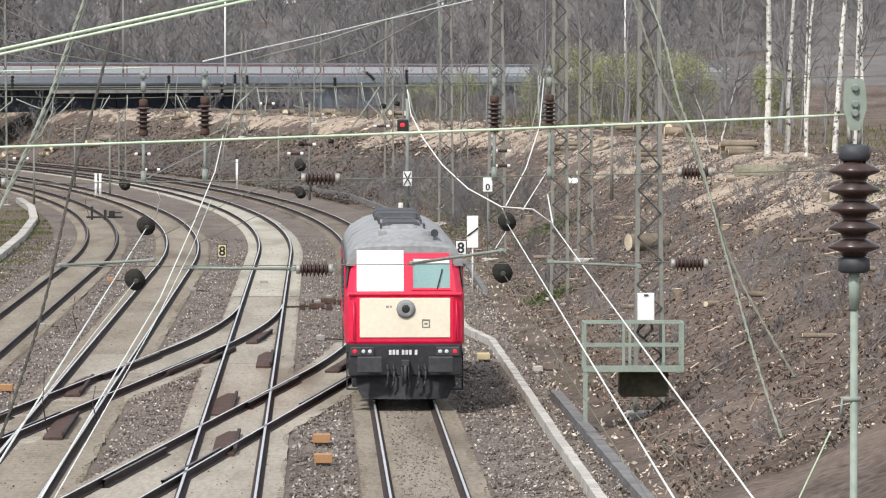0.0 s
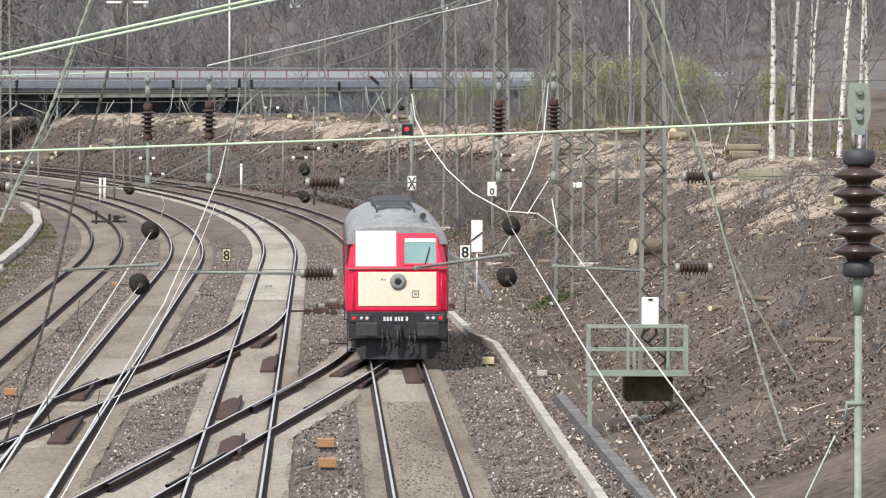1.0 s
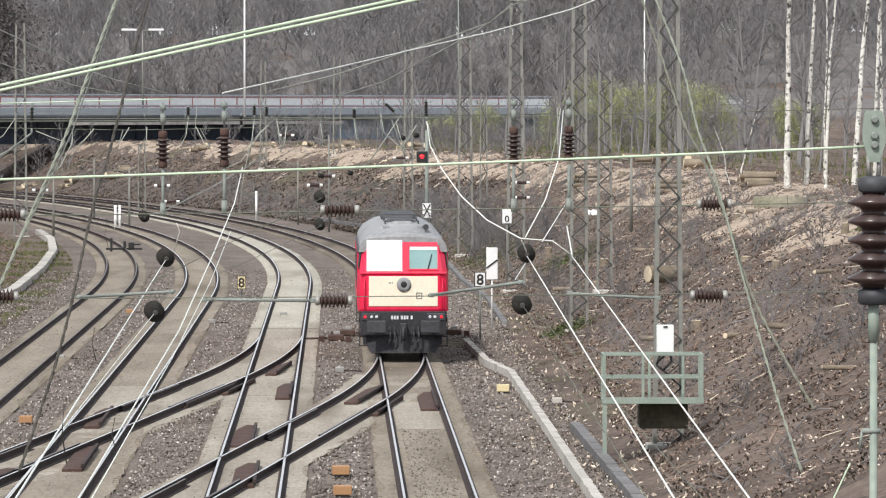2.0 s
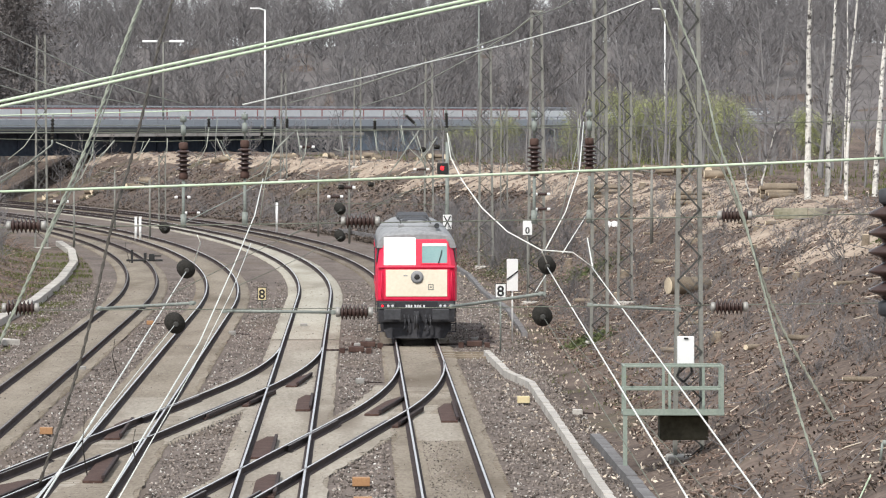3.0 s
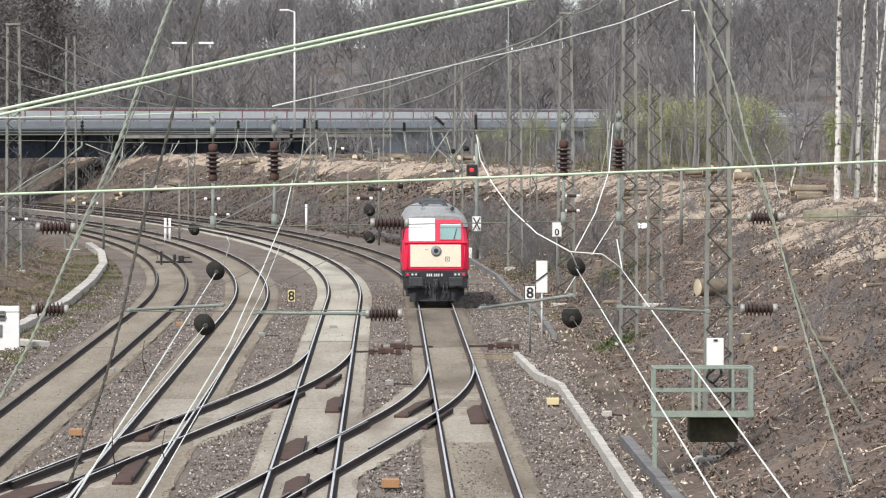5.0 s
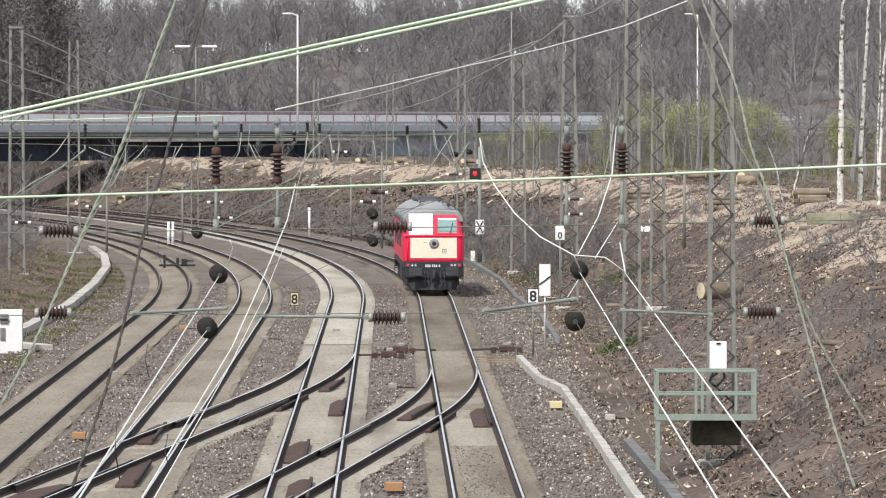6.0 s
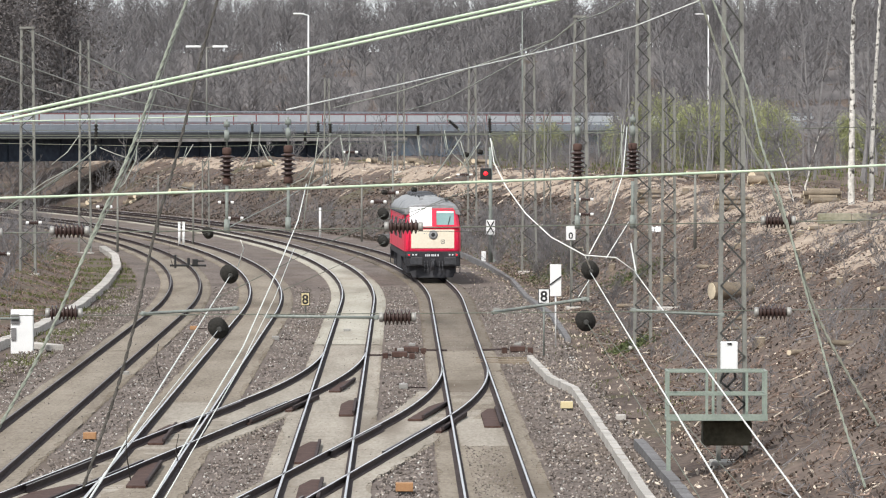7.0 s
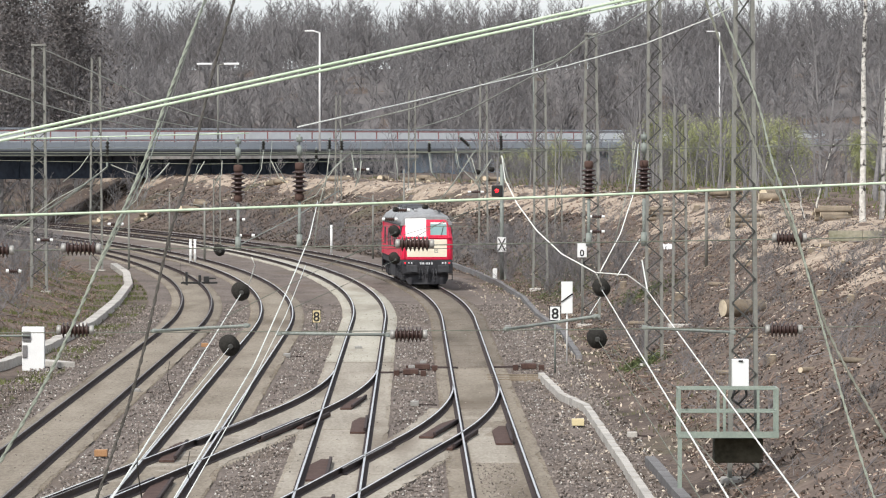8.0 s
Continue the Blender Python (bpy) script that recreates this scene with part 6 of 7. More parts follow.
def twisted_wire(pts, r, mat, label, pitch=0.22, group="overhead wires"):
    """A guy wire of two strands laid round each other along a smooth way through the points."""
    pts = [Vector(p) for p in pts]
    path = []
    for i in range(len(pts) - 1):
        a, b, c, d = pts[max(i - 1, 0)], pts[i], pts[i + 1], pts[min(i + 2, len(pts) - 1)]
        n = max(3, int((c - b).length / 0.08))
        for k in range(n):
            t = k / n
            path.append(0.5 * (2 * b + (c - a) * t + (2 * a - 5 * b + 4 * c - d) * t * t + (3 * b - a - 3 * c + d) * t ** 3))
    path.append(pts[-1])
    verts, faces, run = [], [], 0.0
    for strand in (0, 1):
        run, base = 0.0, len(verts)
        for i, p in enumerate(path):
            if i:
                run += Vector((p.x - path[i - 1].x, 0, p.z - path[i - 1].z)).length
            q = (path[min(i + 1, len(path) - 1)] - path[max(i - 1, 0)]).to_track_quat('Z', 'Y').to_matrix()
            w = run / pitch * 2 * math.pi + strand * math.pi
            c = p - pts[0] + q @ Vector((math.cos(w) * r * 0.5, math.sin(w) * r * 0.5, 0))
            for k in range(5):
                verts.append(c + q @ Vector((math.cos(k * 1.2566) * r * 0.6, math.sin(k * 1.2566) * r * 0.6, 0)))
        for i in range(len(path) - 1):
            for k in range(5):
                u, v = base + i * 5 + k, base + i * 5 + (k + 1) % 5
                faces.append((u, v, v + 5, u + 5))
    ob = raw("overhead_wire", verts, faces, mat, smooth=True)
    ob.location = pts[0]
    return tagged(ob, label, "overhead wire", group)


# nearest wires crossing over the line
wire([(-2.390, 22.00, 8.071), (-1.948, 22.00, 8.167), (-0.672, 22.00, 8.444), (0.897, 22.00, 8.785), (1.339, 22.00, 8.883)], 0.0072, WIRE_PALE, "thick pale green wire rising across the view")
wire([(-2.390, 22.00, 8.047), (-1.948, 22.00, 8.145), (-0.672, 22.00, 8.423), (0.897, 22.00, 8.765), (1.339, 22.00, 8.863)], 0.0072, WIRE_PALE, "second pale green wire close to the first")
wire([(-2.46, 22.00, 7.81), (2.20, 22.00, 7.98)], 0.0065, WIRE_PALE, "thin pale green wire crossing over all tracks", sag=0.01)
twisted_wire([(-2.18, 54.00, 9.80), (-2.17, 52.70, 9.62), (-2.33, 51.40, 8.86), (-2.42, 50.10, 8.23), (-2.51, 48.90, 7.66), (-2.59, 47.60, 7.18), (-2.81, 46.30, 5.96), (-3.10, 45.00, 4.91)], 0.0165, WIRE_DARK, "dark twisted guy wire coming down beside the tracks")
twisted_wire([(-2.47, 54.00, 9.80), (-2.48, 53.00, 9.63), (-2.64, 52.00, 9.09), (-2.81, 51.00, 8.48), (-2.93, 50.00, 7.99), (-3.09, 49.00, 7.48), (-3.19, 48.00, 7.14), (-3.62, 47.00, 6.05), (-4.08, 46.00, 5.14)], 0.0185, GUY, "grey-green stranded wire coming down over the outer track")
wire([(-2.36, 52.00, 9.83), (-2.21, 38.00, 7.98), (-2.13, 34.00, 7.66), (-2.12, 31.00, 7.35)], 0.005, WIRE_GREY, "thin grey wire beside the stranded one")
twisted_wire([(2.74, 54.00, 9.80), (2.74, 52.90, 9.62), (2.96, 51.70, 8.77), (3.15, 50.60, 8.01), (3.27, 49.40, 7.64), (3.40, 48.30, 7.14), (3.62, 47.10, 6.30), (4.06, 46.00, 5.40)], 0.0155, WIRE_OLIVE, "dark grey stranded wire descending over the slope")
twisted_wire([(2.86, 54.00, 9.80), (2.86, 53.00, 9.63), (3.04, 52.00, 9.04), (3.18, 51.00, 8.50), (3.25, 50.00, 7.95), (3.31, 49.00, 7.61), (3.35, 48.00, 7.28), (3.58, 47.00, 6.22), (3.75, 46.00, 5.42), (3.86, 45.00, 4.91)], 0.013, GUY, "second grey stranded wire crossing the first")
wire([(1.95, 22.00, 6.28), (2.10, 22.00, 6.60)], 0.004, WIRE_PALE, "thin pale wire end tied to the mast tube")

# strut with a large insulator close to the camera
insulator((2.20, 22.00, 7.85), (2.20, 22.00, 7.29), 0.112, 5, "large brown insulator hanging from a pale forged clamp", LOCO_DARK, 0.13)
cl = tagged(empty("wire_clamp", Matrix.Translation((2.20, 22.00, 7.85))), "pale forged steel clamp with bolts", "clamp")
bm = bmesh.new()
loft(bm, [[(x * w, y, z) for x, y in ((-1, -0.02), (1, -0.02), (1, 0.02), (-1, 0.02))] for z, w in ((0.06, 0.022), (0.10, 0.035), (0.15, 0.05), (0.20, 0.05), (0.27, 0.042), (0.285, 0.03))])
part("plate", bm, CAGE, cl)
for z in (0.135, 0.175, 0.245):
    bm = bmesh.new()
    lathe(bm, [(0, 0.012), (0.5, 0.018), (1, 0.018)], (0, -0.04, z), (0, -0.02, z), 8)
    part("bolt", bm, GALV, cl)
for sx in (-1, 1):
    bm = bmesh.new()
    bar(bm, (sx * 0.02, 0, 0.0), (sx * 0.025, 0, 0.09), 0.01)
    part("shackle", bm, CAP, cl)
tube = tagged(empty("support_tube", Matrix.Translation((2.20, 22.00, 7.29))), "pale grey-green steel tube with a sleeve and wire clip", "support tube")
bm = bmesh.new()
bar(bm, (0, 0, -0.03), (0, 0, -9.0), 0.0165, sides=12)
part("tube", bm, CAGE, tube)
bm = bmesh.new()
bar(bm, (0, 0, 0.02), (0, 0, -0.16), 0.024, sides=12)
part("sleeve", bm, CAGE, tube)
bm = bmesh.new()
bar(bm, (-0.05, -0.01, -0.55), (0.03, -0.01, -0.55), 0.012)
bar(bm, (-0.05, -0.01, -0.55), (-0.06, -0.01, -0.63), 0.006)
part("clip", bm, GALV, tube)

# cross spans over the tracks
wire([(-7.69, 70.00, 6.62), (7.62, 70.00, 6.85)], 0.009, WIRE_GREY, "upper cross-span wire over the tracks", sag=0.02)
wire([(-7.47, 68.00, 5.57), (7.41, 68.00, 5.68)], 0.007, WIRE_GREY, "lower cross-span wire over the tracks", sag=0.02)
wire([(-9.88, 90.00, 8.13), (-3.45, 90.00, 8.29)], 0.012, WIRE_PALE, "pale cross-span wire before the bridge", sag=0.0)
wire([(-9.88, 90.00, 7.90), (9.80, 90.00, 8.15)], 0.009, WIRE_GREY, "grey cross-span wire before the bridge", sag=0.08)
for A, B in (((-5.28, 70.00, 6.67), (-4.73, 70.00, 6.67)),
             ((-0.66, 70.00, 6.73), (-0.12, 70.00, 6.73)),
             ((4.55, 70.00, 6.81), (5.03, 70.00, 6.81)),
             ((-5.19, 68.00, 5.61), (-4.69, 68.00, 5.61)),
             ((-0.71, 68.00, 5.55), (-0.21, 68.00, 5.55)),
             ((4.33, 68.00, 5.62), (4.83, 68.00, 5.62)),
             ((-6.44, 70.00, 6.64), (-5.93, 70.00, 6.64)),):
    insulator(A, B, 0.105, 7)
for A, B in (((-3.64, 90.00, 7.73), (-3.64, 90.00, 7.07)),
             ((-2.55, 90.00, 7.77), (-2.55, 90.00, 7.09)),
             ((2.59, 90.00, 7.80), (2.59, 90.00, 7.13)),
             ((3.57, 90.00, 7.81), (3.57, 90.00, 7.19)),):
    insulator(A, B, 0.13, 5, "brown hanging insulator with flared top rib", PLATE, 0.2)
    f = tagged(empty("hanger", Matrix.Translation(A)), "grey-green forged hanger rod with clamps", "hanger", "insulator hangers")
    for z0, z1, rr in ((0.0, 0.50, 0.018), (0.12, 0.30, 0.05), (0.36, 0.46, 0.06), (-0.68, -1.45, 0.03), (-1.28, -1.52, 0.055)):
        bm = bmesh.new()
        bar(bm, (0, 0, z0), (0, 0, z1), rr, sides=8)
        part("rod" if rr < 0.04 else "clamp", bm, GALV, f)

# steady arms with wires
for p, q in (((-3.97, 69.00, 5.56), (-2.56, 67.00, 5.71)), ((-2.28, 69.00, 5.53), (-0.71, 69.00, 5.51)), ((0.83, 69.00, 5.58), (2.03, 66.00, 5.87)), ((2.71, 69.00, 5.61), (3.99, 69.00, 5.54))):
    o = Vector(p)
    ob = tagged(empty("steady_arm", Matrix.Translation(o)), "grey tubular steady arm with clamp ends", "steady arm", "steady arms")
    bm = bmesh.new()
    bar(bm, (0, 0, 0), Vector(q) - o, 0.022, sides=8)
    part("tube", bm, GALV, ob)
    for e in (0.03, 0.97):
        bm = bmesh.new()
        c = (Vector(q) - o) * e
        box(bm, c.x - 0.035, c.x + 0.035, c.y - 0.025, c.y + 0.025, c.z - 0.03, c.z + 0.03, bevel=0.01)
        part("clamp", bm, GALV, ob)

# insulators in line with the tracks, and the wires that they end
for A, B, d in (((-3.50, 88.00, 5.51), (-3.56, 88.50, 5.55), 88),
             ((-3.23, 77.00, 5.02), (-3.29, 77.50, 5.05), 77),
             ((2.77, 88.00, 5.58), (2.75, 88.50, 5.62), 88),
             ((2.35, 77.00, 5.13), (2.34, 77.50, 5.16), 77),
             ((-5.72, 130.00, 5.31), (-5.80, 130.50, 5.38), 130),):
    insulator(A, B, 0.15 if d < 100 else 0.13, 6, "dark ribbed insulator seen along its wire", MAST_DARK, 0.08, DISC, 0.28)
wire([(-3.50, 87.50, 5.50), (-2.45, 31.00, 5.29)], 0.0095, WIRE_WHITE, "bright contact wire running towards the camera")
wire([(-3.24, 76.50, 5.02), (-3.16, 38.00, 4.63)], 0.006, WIRE_WHITE, "thin bright wire below the contact wire")
wire([(2.75, 87.50, 5.57), (2.51, 36.00, 4.82)], 0.010, WIRE_WHITE, "bright contact wire over the slope side")
wire([(2.36, 76.50, 5.12), (2.47, 38.00, 4.63)], 0.006, WIRE_GREY, "thin wire running down past the platform")
wire([(2.53, 76.50, 5.06), (3.03, 38.00, 4.63)], 0.0045, WIRE_GREY, "thin grey wire beside the bright one")
wire([(3.38, 84.00, 5.68), (3.29, 38.00, 4.63)], 0.010, WIRE_WHITE, "second bright contact wire over the slope")
wire([(-2.08, 84.00, 7.15), (-2.11, 80.00, 6.63), (-2.20, 72.00, 6.06), (-2.31, 62.00, 5.42), (-2.43, 48.00, 4.96), (-2.52, 38.00, 4.63)], 0.0095, WIRE_WHITE, "bright catenary wire curving down over the middle track")
wire([(-2.01, 74.00, 6.33), (-2.18, 70.00, 5.73), (-2.23, 58.00, 5.30), (-2.41, 38.00, 4.63)], 0.006, WIRE_WHITE, "thin bright wire beside the catenary wire")
wire([(1.02, 88.00, 7.90), (1.08, 88.00, 7.48), (1.27, 87.00, 7.08), (1.59, 86.00, 6.63), (2.00, 85.00, 6.25), (2.53, 84.00, 5.97)], 0.011, WIRE_WHITE, "bright sagging wire over the locomotive's track")
wire([(2.53, 84.00, 5.97), (3.06, 84.00, 5.93), (3.40, 84.00, 5.68)], 0.010, WIRE_WHITE, "short bright bridle wire")
wire([(2.61, 84.00, 5.99), (3.01, 86.00, 6.57), (3.32, 88.00, 7.27), (3.47, 90.00, 8.09)], 0.010, WIRE_WHITE, "bright dropper rising to the hanger")
wire([(2.89, 84.00, 5.92), (3.42, 88.00, 6.44)], 0.009, WIRE_WHITE, "short bright stay wire")
wire([(3.39, 84.00, 5.67), (3.38, 86.00, 6.12)], 0.012, WIRE_WHITE, "short thick bright stay")
wire([(2.55, 84.00, 5.94), (2.72, 87.00, 5.67)], 0.012, WIRE_WHITE, "short bright link to the insulator")
wire([(2.38, 82.00, 5.35), (2.67, 86.00, 5.49)], 0.008, WIRE_WHITE, "short bright link between the insulators")
wire([(-3.30, 86.00, 5.70), (-3.19, 86.00, 6.04), (-3.25, 86.00, 6.18)], 0.010, WIRE_WHITE, "short bright link above the insulator")

# upper catenary wires far off
wire([(-2.61, 91.00, 8.40), (-1.79, 98.00, 8.65), (-0.68, 104.00, 8.95), (0.82, 110.00, 9.36), (2.77, 115.00, 9.85), (4.76, 119.00, 10.44), (6.31, 121.00, 11.06), (7.42, 122.00, 11.60)], 0.014, WIRE_WHITE, "pale feeder wire strung from mast to mast")
wire([(-4.85, 250.00, 8.93), (-1.48, 246.00, 9.74), (1.21, 242.00, 10.60), (4.10, 236.00, 11.51), (5.61, 233.00, 12.04), (6.43, 229.00, 12.72)], 0.028, JUMPER, "pale grey wire strung from mast to mast")
wire([(6.43, 229.00, 12.72), (6.99, 205.00, 12.67), (7.48, 180.00, 12.92), (7.59, 172.00, 13.02)], 0.022, JUMPER, "pale grey wire between the capped mast and the tall mast")
wire([(-1.81, 300.00, 8.82), (0.91, 290.00, 9.60), (2.09, 280.00, 10.21), (4.38, 255.00, 11.36), (5.73, 238.00, 12.13), (6.89, 229.00, 13.00)], 0.026, JUMPER, "thin pale grey wire to the capped mast")
wire([(7.00, 230.00, 9.05), (7.34, 205.00, 9.79), (7.37, 181.00, 10.47), (7.29, 150.00, 11.43), (6.93, 130.00, 11.70)], 0.01, WIRE_DARK, "thin dark wire from the tall mast over the bank")
wire([(-23.19, 262.00, 11.97), (-21.13, 264.00, 11.18), (-19.50, 290.00, 10.12), (-17.33, 300.00, 9.42), (-14.97, 310.00, 8.94)], 0.032, JUMPER, "pale grey wire strung along the low bank")
wire([(-23.19, 262.00, 10.89), (-21.30, 266.00, 10.16), (-20.31, 285.00, 9.58), (-18.22, 310.00, 8.94)], 0.032, JUMPER, "lower pale grey wire strung along the low bank")
wire([(-20.97, 262.00, 12.99), (-20.58, 266.00, 12.80), (-20.01, 290.00, 12.09), (-17.26, 300.00, 10.55), (-15.10, 305.00, 9.75), (-12.34, 310.00, 9.01)], 0.032, JUMPER, "pale grey wire between the two masts of the low bank")
wire([(-26.43, 262.00, 7.57), (-20.88, 262.00, 7.80), (-8.12, 200.00, 7.88)], 0.012, WIRE_GREY, "thin grey wire before the bridge")

# droppers and small fittings before the bridge
for pts in ([(-4.05, 92.00, 8.03), (-4.02, 92.00, 7.64), (-4.17, 92.00, 7.31)],
            [(-3.32, 92.00, 8.03), (-3.31, 92.00, 7.68), (-3.49, 92.00, 7.43)],
            [(-3.10, 92.00, 8.15), (-3.14, 92.00, 7.74), (-3.14, 92.00, 7.43)],
            [(-3.05, 92.00, 7.76), (-2.87, 92.00, 7.45)],
            [(-2.11, 92.00, 8.15), (-2.09, 92.00, 7.64), (-2.18, 92.00, 7.07)]):
    wire(pts, 0.007, GALV, "short pale dropper hanging before the bridge", group="droppers")
for pts in ([(-1.68, 92.00, 7.94), (-1.93, 92.00, 7.72), (-2.51, 92.00, 7.10)],
            [(-1.63, 92.00, 7.74), (-1.60, 92.00, 7.45), (-1.54, 92.00, 7.41)],
            [(-1.50, 92.00, 8.15), (-1.50, 92.00, 7.64), (-1.60, 92.00, 7.31)],
            [(-6.10, 92.00, 7.68), (-6.71, 92.00, 7.23), (-7.64, 92.00, 6.61)],
            [(-5.36, 92.00, 7.64), (-5.40, 92.00, 7.41), (-5.81, 92.00, 6.77)]):
    wire(pts, 0.007, GALV, "short pale dropper hanging before the bridge", group="droppers")
for pts in ([(-4.97, 92.00, 7.74), (-5.17, 92.00, 7.51), (-5.48, 92.00, 7.12)],
            [(-4.44, 92.00, 7.74), (-4.50, 92.00, 7.55), (-4.58, 92.00, 7.47)],
            [(-0.86, 92.00, 7.94), (-0.82, 92.00, 7.43)],
            [(-0.23, 92.00, 8.15), (-0.21, 92.00, 7.64), (-0.10, 92.00, 7.45)],
            [(0.22, 92.00, 7.94), (0.27, 92.00, 7.64), (0.37, 92.00, 7.33)]):
    wire(pts, 0.007, GALV, "short pale dropper hanging before the bridge", group="droppers")
for pts in ([(0.43, 92.00, 7.92), (0.57, 92.00, 7.53), (0.68, 92.00, 7.23)],
            [(0.60, 92.00, 8.00), (0.16, 92.00, 7.33), (-0.12, 92.00, 7.02)],
            [(0.80, 92.00, 7.74), (0.49, 92.00, 7.28)],
            [(3.00, 92.00, 8.15), (3.04, 92.00, 7.53)],
            [(-1.93, 92.00, 7.64), (-1.89, 92.00, 7.12)]):
    wire(pts, 0.007, GALV, "short pale dropper hanging before the bridge", group="droppers")
for A, B in (((-9.93, 150.00, 5.69), (-9.46, 150.00, 5.69)),
             ((-6.33, 150.00, 5.82), (-5.86, 150.00, 5.82)),
             ((-6.45, 160.00, 5.17), (-5.95, 160.00, 5.17)),
             ((-1.34, 140.00, 6.24), (-0.91, 140.00, 6.24)),
             ((-1.69, 140.00, 5.99), (-1.25, 140.00, 5.99)),
             ((4.61, 160.00, 5.76), (5.11, 160.00, 5.76)),
             ((4.61, 160.00, 5.29), (5.11, 160.00, 5.29)),
             ((-12.02, 150.00, 5.22), (-11.55, 150.00, 5.22)),
             ((-10.36, 120.00, 5.07), (-9.99, 120.00, 5.07)),
             ((-3.00, 170.00, 7.20), (-2.47, 170.00, 7.20)),
             ((1.08, 220.00, 5.94), (1.77, 220.00, 5.94)),):
    insulator(A, B, 0.07, 5, "small dark insulator with white end caps", WHITE, 0.2)
for A, B, d in (((-0.73, 78.00, 6.74), (-0.77, 78.50, 6.78), 78),
             ((-0.73, 78.00, 6.32), (-0.77, 78.50, 6.36), 78),):
    insulator(A, B, 0.08, 4, "small dark ribbed insulator seen along its wire", MAST_DARK, 0.08, DISC, 0.28)
wire([(-0.73, 78.00, 6.74), (-1.50, 60.00, 6.61), (-2.14, 50.00, 6.42)], 0.004, WIRE_GREY, "thin grey stay wire over the middle tracks")
wire([(-0.73, 78.00, 6.32), (-1.20, 62.00, 6.39), (-1.62, 55.00, 6.34)], 0.004, WIRE_GREY, "second thin grey stay wire over the middle tracks")
wire([(1.10, 150.00, 6.06), (-1.03, 110.00, 6.06), (-1.95, 95.00, 5.92)], 0.007, WIRE_GREY, "thin grey stay wire above the locomotive's track")
wire([(-5.97, 90.00, 7.67), (-6.22, 84.00, 7.21), (-6.73, 80.00, 6.77)], 0.010, WIRE_GREY, "grey stay wire falling over the low bank")
wire([(-9.26, 110.00, 5.33), (-8.00, 108.00, 5.74), (-5.85, 100.00, 6.64), (-4.81, 95.00, 7.20)], 0.006, WIRE_GREY, "thin pale stay wire over the outer track")
wire([(-8.42, 110.00, 5.20), (-6.72, 115.00, 5.33), (-5.14, 120.00, 5.61)], 0.004, WIRE_GREY, "thin wire over the curve")
# insulators, discs and jumpers hung in the cross span
for A, B in (((0.28, 92.00, 8.24), (0.51, 92.00, 8.03)),
             ((1.05, 92.00, 8.31), (1.06, 92.00, 7.92)),
             ((-2.06, 92.00, 8.21), (-2.06, 92.00, 7.96)),
             ((-1.84, 92.00, 8.19), (-1.84, 92.00, 7.94)),
             ((-3.26, 92.00, 8.18), (-3.26, 92.00, 7.96)),
             ((-2.30, 92.00, 8.03), (-2.30, 92.00, 7.79)),
             ((-6.09, 92.00, 8.23), (-6.10, 92.00, 7.68)),
             ((-0.25, 92.00, 8.15), (-0.25, 92.00, 7.89))):
    insulator(A, B, 0.038, 6, "short dark insulator hung in the cross span", GALV, 0.16, DISC, 0.5)
for A, B in (((0.84, 92.00, 7.64), (0.92, 92.10, 7.63)), ((0.58, 92.00, 7.60), (0.67, 92.10, 7.58)), ((-0.36, 92.00, 6.96), (-0.28, 92.10, 6.95)), ((-0.90, 92.00, 6.91), (-0.82, 92.10, 6.90))):
    insulator(A, B, 0.045, 3, "small dark disc insulator on a jumper wire", MAST_DARK, 0.1, DISC, 0.4)
wire([(0.57, 92.00, 7.96), (0.32, 92.00, 7.58), (0.01, 92.00, 7.14)], 0.009, JUMPER, "pale slack jumper wire hung before the bridge", group="droppers")
wire([(0.23, 92.00, 8.03), (0.29, 92.00, 7.69), (0.55, 92.00, 7.45), (0.70, 92.00, 7.26)], 0.009, JUMPER, "pale slack jumper wire hung before the bridge", group="droppers")
wire([(0.52, 92.00, 7.84), (0.61, 92.00, 7.53), (0.70, 92.00, 7.33)], 0.009, JUMPER, "pale slack jumper wire hung before the bridge", group="droppers")
wire([(-0.25, 92.00, 7.88), (-0.21, 92.00, 7.58), (-0.12, 92.00, 7.48)], 0.009, JUMPER, "pale slack jumper wire hung before the bridge", group="droppers")
wire([(1.09, 92.00, 7.84), (1.16, 92.00, 7.53), (1.29, 92.00, 7.23)], 0.009, JUMPER, "pale slack jumper wire hung before the bridge", group="droppers")
wire([(-3.26, 92.00, 7.96), (-3.30, 92.00, 7.64), (-3.46, 92.00, 7.33)], 0.009, JUMPER, "pale slack jumper wire hung before the bridge", group="droppers")
wire([(-3.12, 92.00, 7.79), (-2.97, 92.00, 7.48), (-2.84, 92.00, 7.38)], 0.009, JUMPER, "pale slack jumper wire hung before the bridge", group="droppers")
wire([(-4.01, 92.00, 7.79), (-4.02, 92.00, 7.55), (-4.17, 92.00, 7.33)], 0.009, JUMPER, "pale slack jumper wire hung before the bridge", group="droppers")
wire([(-4.33, 92.00, 7.78), (-4.45, 92.00, 7.58), (-4.56, 92.00, 7.43)], 0.009, JUMPER, "pale slack jumper wire hung before the bridge", group="droppers")
wire([(-4.97, 92.00, 7.76), (-5.12, 92.00, 7.58), (-5.30, 92.00, 7.41)], 0.009, JUMPER, "pale slack jumper wire hung before the bridge", group="droppers")
wire([(-5.36, 92.00, 7.74), (-5.36, 92.00, 7.51), (-5.58, 92.00, 7.07), (-5.84, 92.00, 6.84)], 0.009, JUMPER, "pale slack jumper wire hung before the bridge", group="droppers")
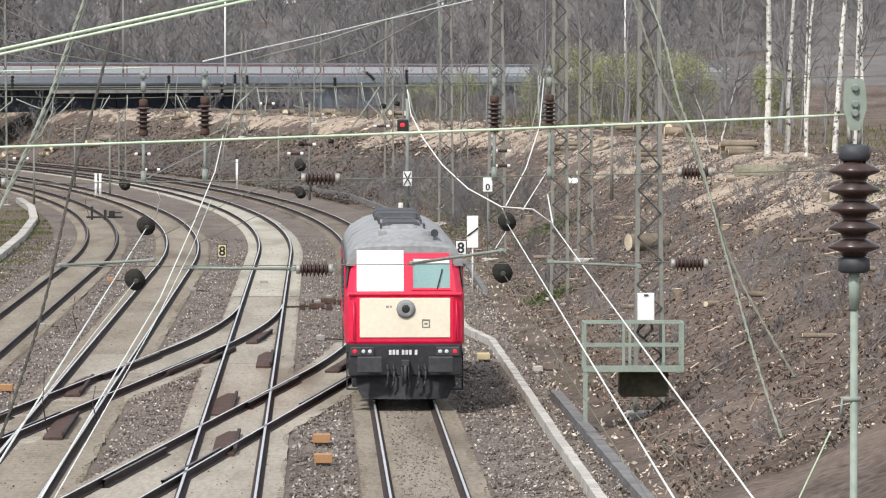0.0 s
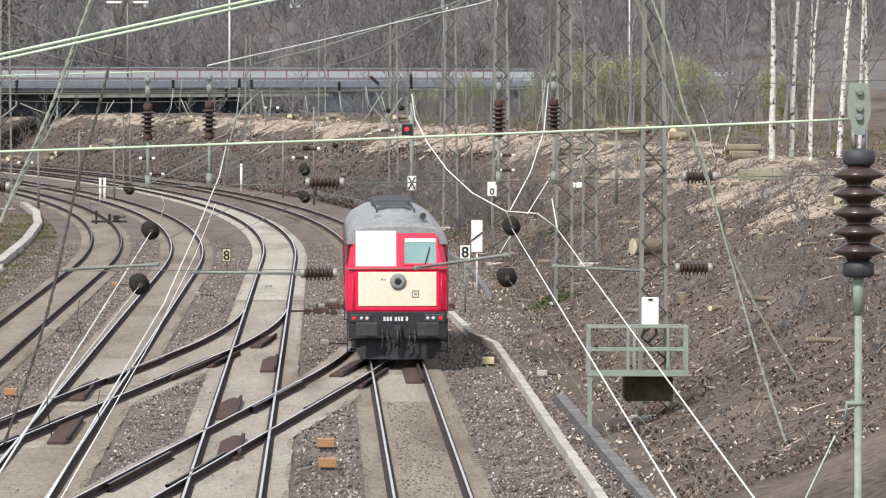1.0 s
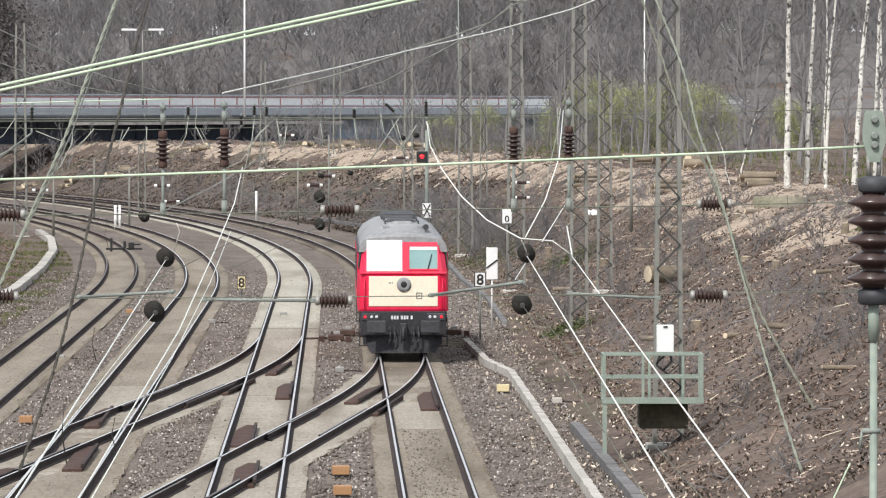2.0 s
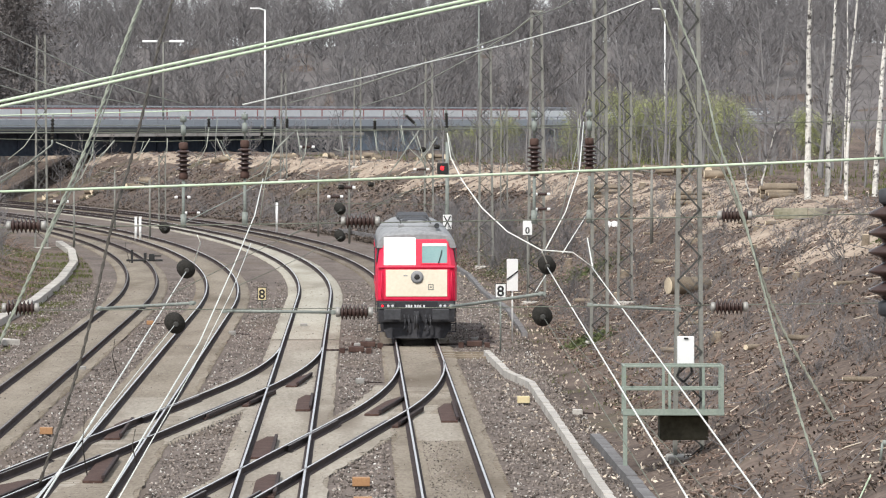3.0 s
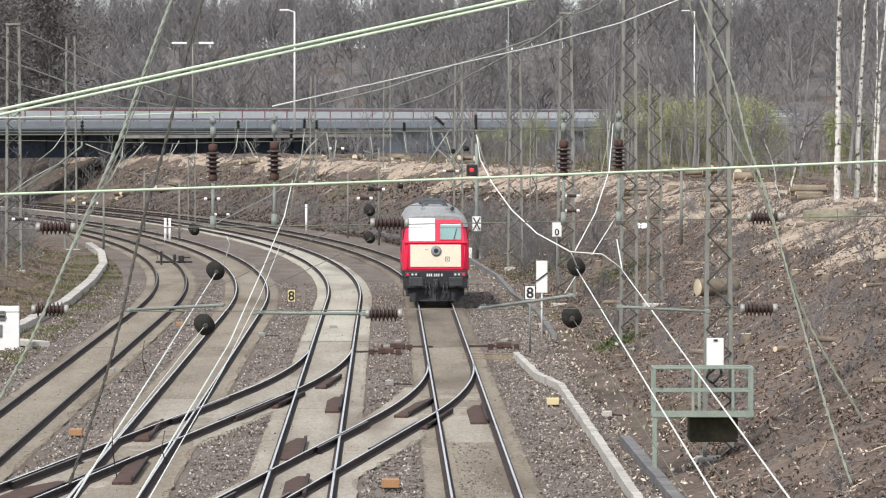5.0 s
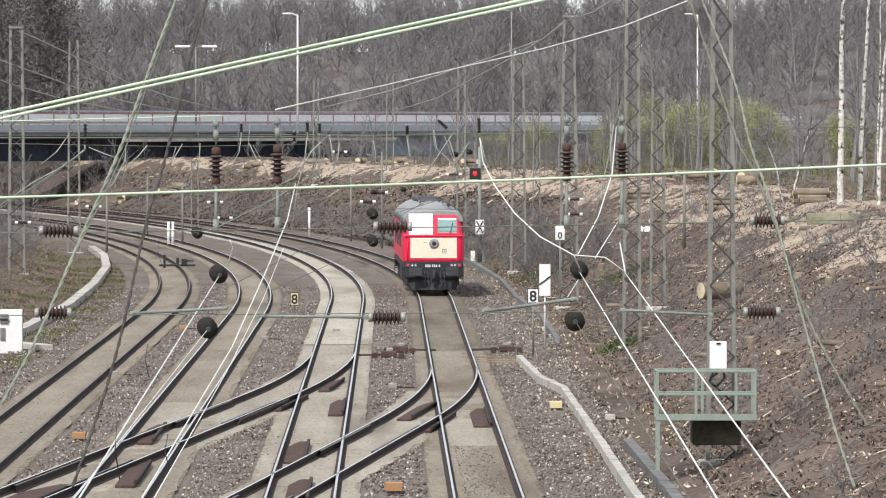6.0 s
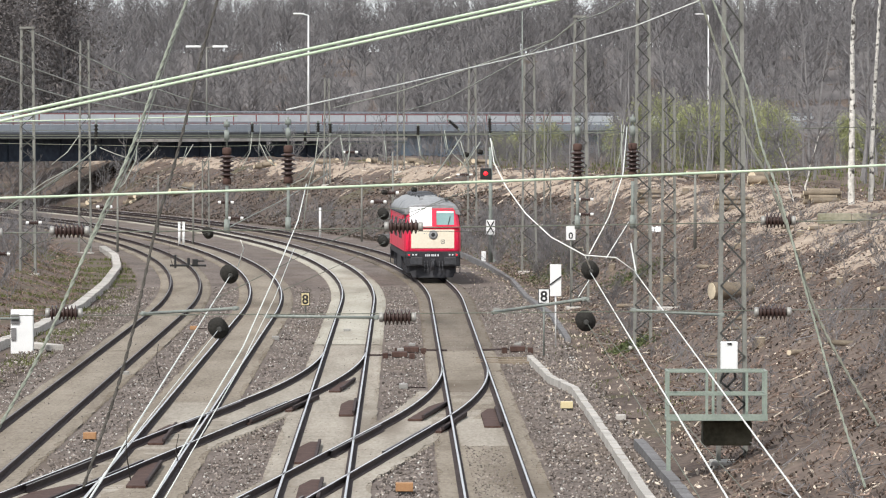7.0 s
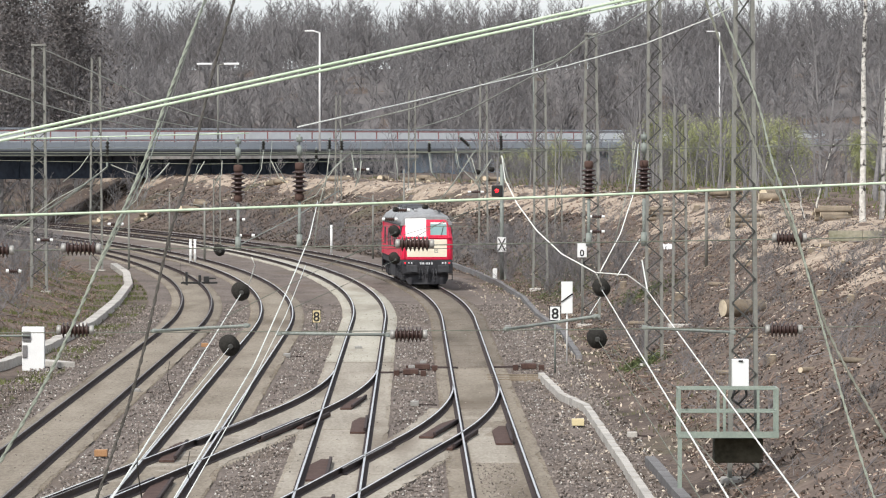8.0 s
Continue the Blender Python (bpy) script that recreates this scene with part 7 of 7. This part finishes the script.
wire([(-6.10, 92.00, 7.69), (-6.40, 92.00, 7.43), (-7.02, 92.00, 7.10), (-7.94, 92.00, 6.46)], 0.009, JUMPER, "pale slack jumper wire hung before the bridge", group="droppers")
wire([(-6.03, 92.00, 7.72), (-5.74, 92.00, 7.60), (-5.48, 92.00, 7.51)], 0.009, JUMPER, "pale slack jumper wire hung before the bridge", group="droppers")
wire([(-6.40, 92.00, 7.94), (-6.61, 92.00, 7.64), (-6.90, 92.00, 7.41)], 0.009, JUMPER, "pale slack jumper wire hung before the bridge", group="droppers")
wire([(-1.81, 92.00, 7.82), (-1.99, 92.00, 7.64), (-2.30, 92.00, 7.17), (-2.56, 92.00, 7.04)], 0.009, JUMPER, "pale slack jumper wire hung before the bridge", group="droppers")
wire([(-2.06, 92.00, 7.94), (-2.11, 92.00, 7.53), (-2.24, 92.00, 7.02), (-2.35, 92.00, 6.20)], 0.009, JUMPER, "pale slack jumper wire hung before the bridge", group="droppers")
wire([(-1.66, 92.00, 7.94), (-1.61, 92.00, 7.64), (-1.52, 92.00, 7.38)], 0.009, JUMPER, "pale slack jumper wire hung before the bridge", group="droppers")
wire([(-1.48, 92.00, 7.79), (-1.51, 92.00, 7.51), (-1.60, 92.00, 7.31)], 0.009, JUMPER, "pale slack jumper wire hung before the bridge", group="droppers")
wire([(-0.86, 92.00, 7.84), (-0.83, 92.00, 7.64), (-0.82, 92.00, 7.48)], 0.009, JUMPER, "pale slack jumper wire hung before the bridge", group="droppers")
wire([(3.45, 92.00, 8.15), (3.45, 92.00, 7.43)], 0.009, JUMPER, "pale slack jumper wire hung before the bridge", group="droppers")
wire([(3.50, 92.00, 8.13), (3.43, 92.00, 7.64), (3.29, 92.00, 7.02), (3.09, 92.00, 6.22)], 0.009, JUMPER, "pale slack jumper wire hung before the bridge", group="droppers")
wire([(0.88, 92.00, 7.82), (0.73, 92.00, 7.58), (0.55, 92.00, 7.33)], 0.009, JUMPER, "pale slack jumper wire hung before the bridge", group="droppers")
wire([(-8.15, 92.00, 7.94), (-3.94, 92.00, 7.94), (0.00, 92.00, 7.96), (3.34, 92.00, 8.03)], 0.008, WIRE_GREY, "thin grey cross-span wire before the girder")
wire([(-8.15, 92.00, 7.80), (-4.35, 92.00, 7.73), (-0.45, 92.00, 7.81)], 0.006, WIRE_GREY, "lower thin cross-span wire before the girder")
wire([(-3.90, 96.00, 6.16), (-2.95, 100.00, 6.64), (-2.13, 104.00, 7.13)], 0.01, GALV, "pale stay rising from the hanger foot")
wire([(-2.72, 96.00, 6.11), (-0.94, 100.00, 6.03), (1.17, 104.00, 5.94)], 0.006, WIRE_GREY, "thin registration wire over the far curve")
wire([(-0.94, 100.00, 6.03), (0.00, 104.00, 6.50), (1.16, 108.00, 6.88)], 0.007, WIRE_GREY, "thin stay rising behind the locomotive's track")
wire([(-2.75, 110.00, 6.25), (-1.03, 110.00, 6.31), (1.28, 110.00, 6.28)], 0.007, WIRE_GREY, "thin far cross wire over the curve")
# hanging rods that hold the outer catenary
for pts in ([(-2.64, 44.00, 5.57), (-2.66, 44.00, 5.31), (-2.62, 44.00, 5.05)],
            [(-2.30, 46.00, 5.33), (-2.33, 46.00, 5.17), (-2.29, 46.00, 5.02)],
            [(-6.69, 130.00, 5.32), (-6.75, 130.00, 4.89), (-6.64, 130.00, 4.45)],
            [(-3.24, 60.00, 5.54), (-3.27, 60.00, 5.34), (-3.22, 60.00, 5.14)]):
    wire(pts, 0.006, WIRE_DARK, "short dark dropper between the wires", group="droppers")


# ---- pieces last ----
for t in TRACKS:
    lay_sleepers(*t)
for t in CROSSOVERS:
    lay_turnout_sleepers(*t)


# ---- what moves ----
def motions():
    rows = []
    for i in range(0, 41):
        t = i * 0.2
        rows.append((t, loco_pose(124.7 + 19.8 * t)))
    walk(LOCO, rows)
    for w, y in WHEELSETS:
        walk(w, [(i / 30.0, Matrix.Translation((0, y, 0.525)) @ Matrix.Rotation(-i / 30.0 * 19.8 / 0.525, 4, 'X')) for i in range(0, 241)])


motions()
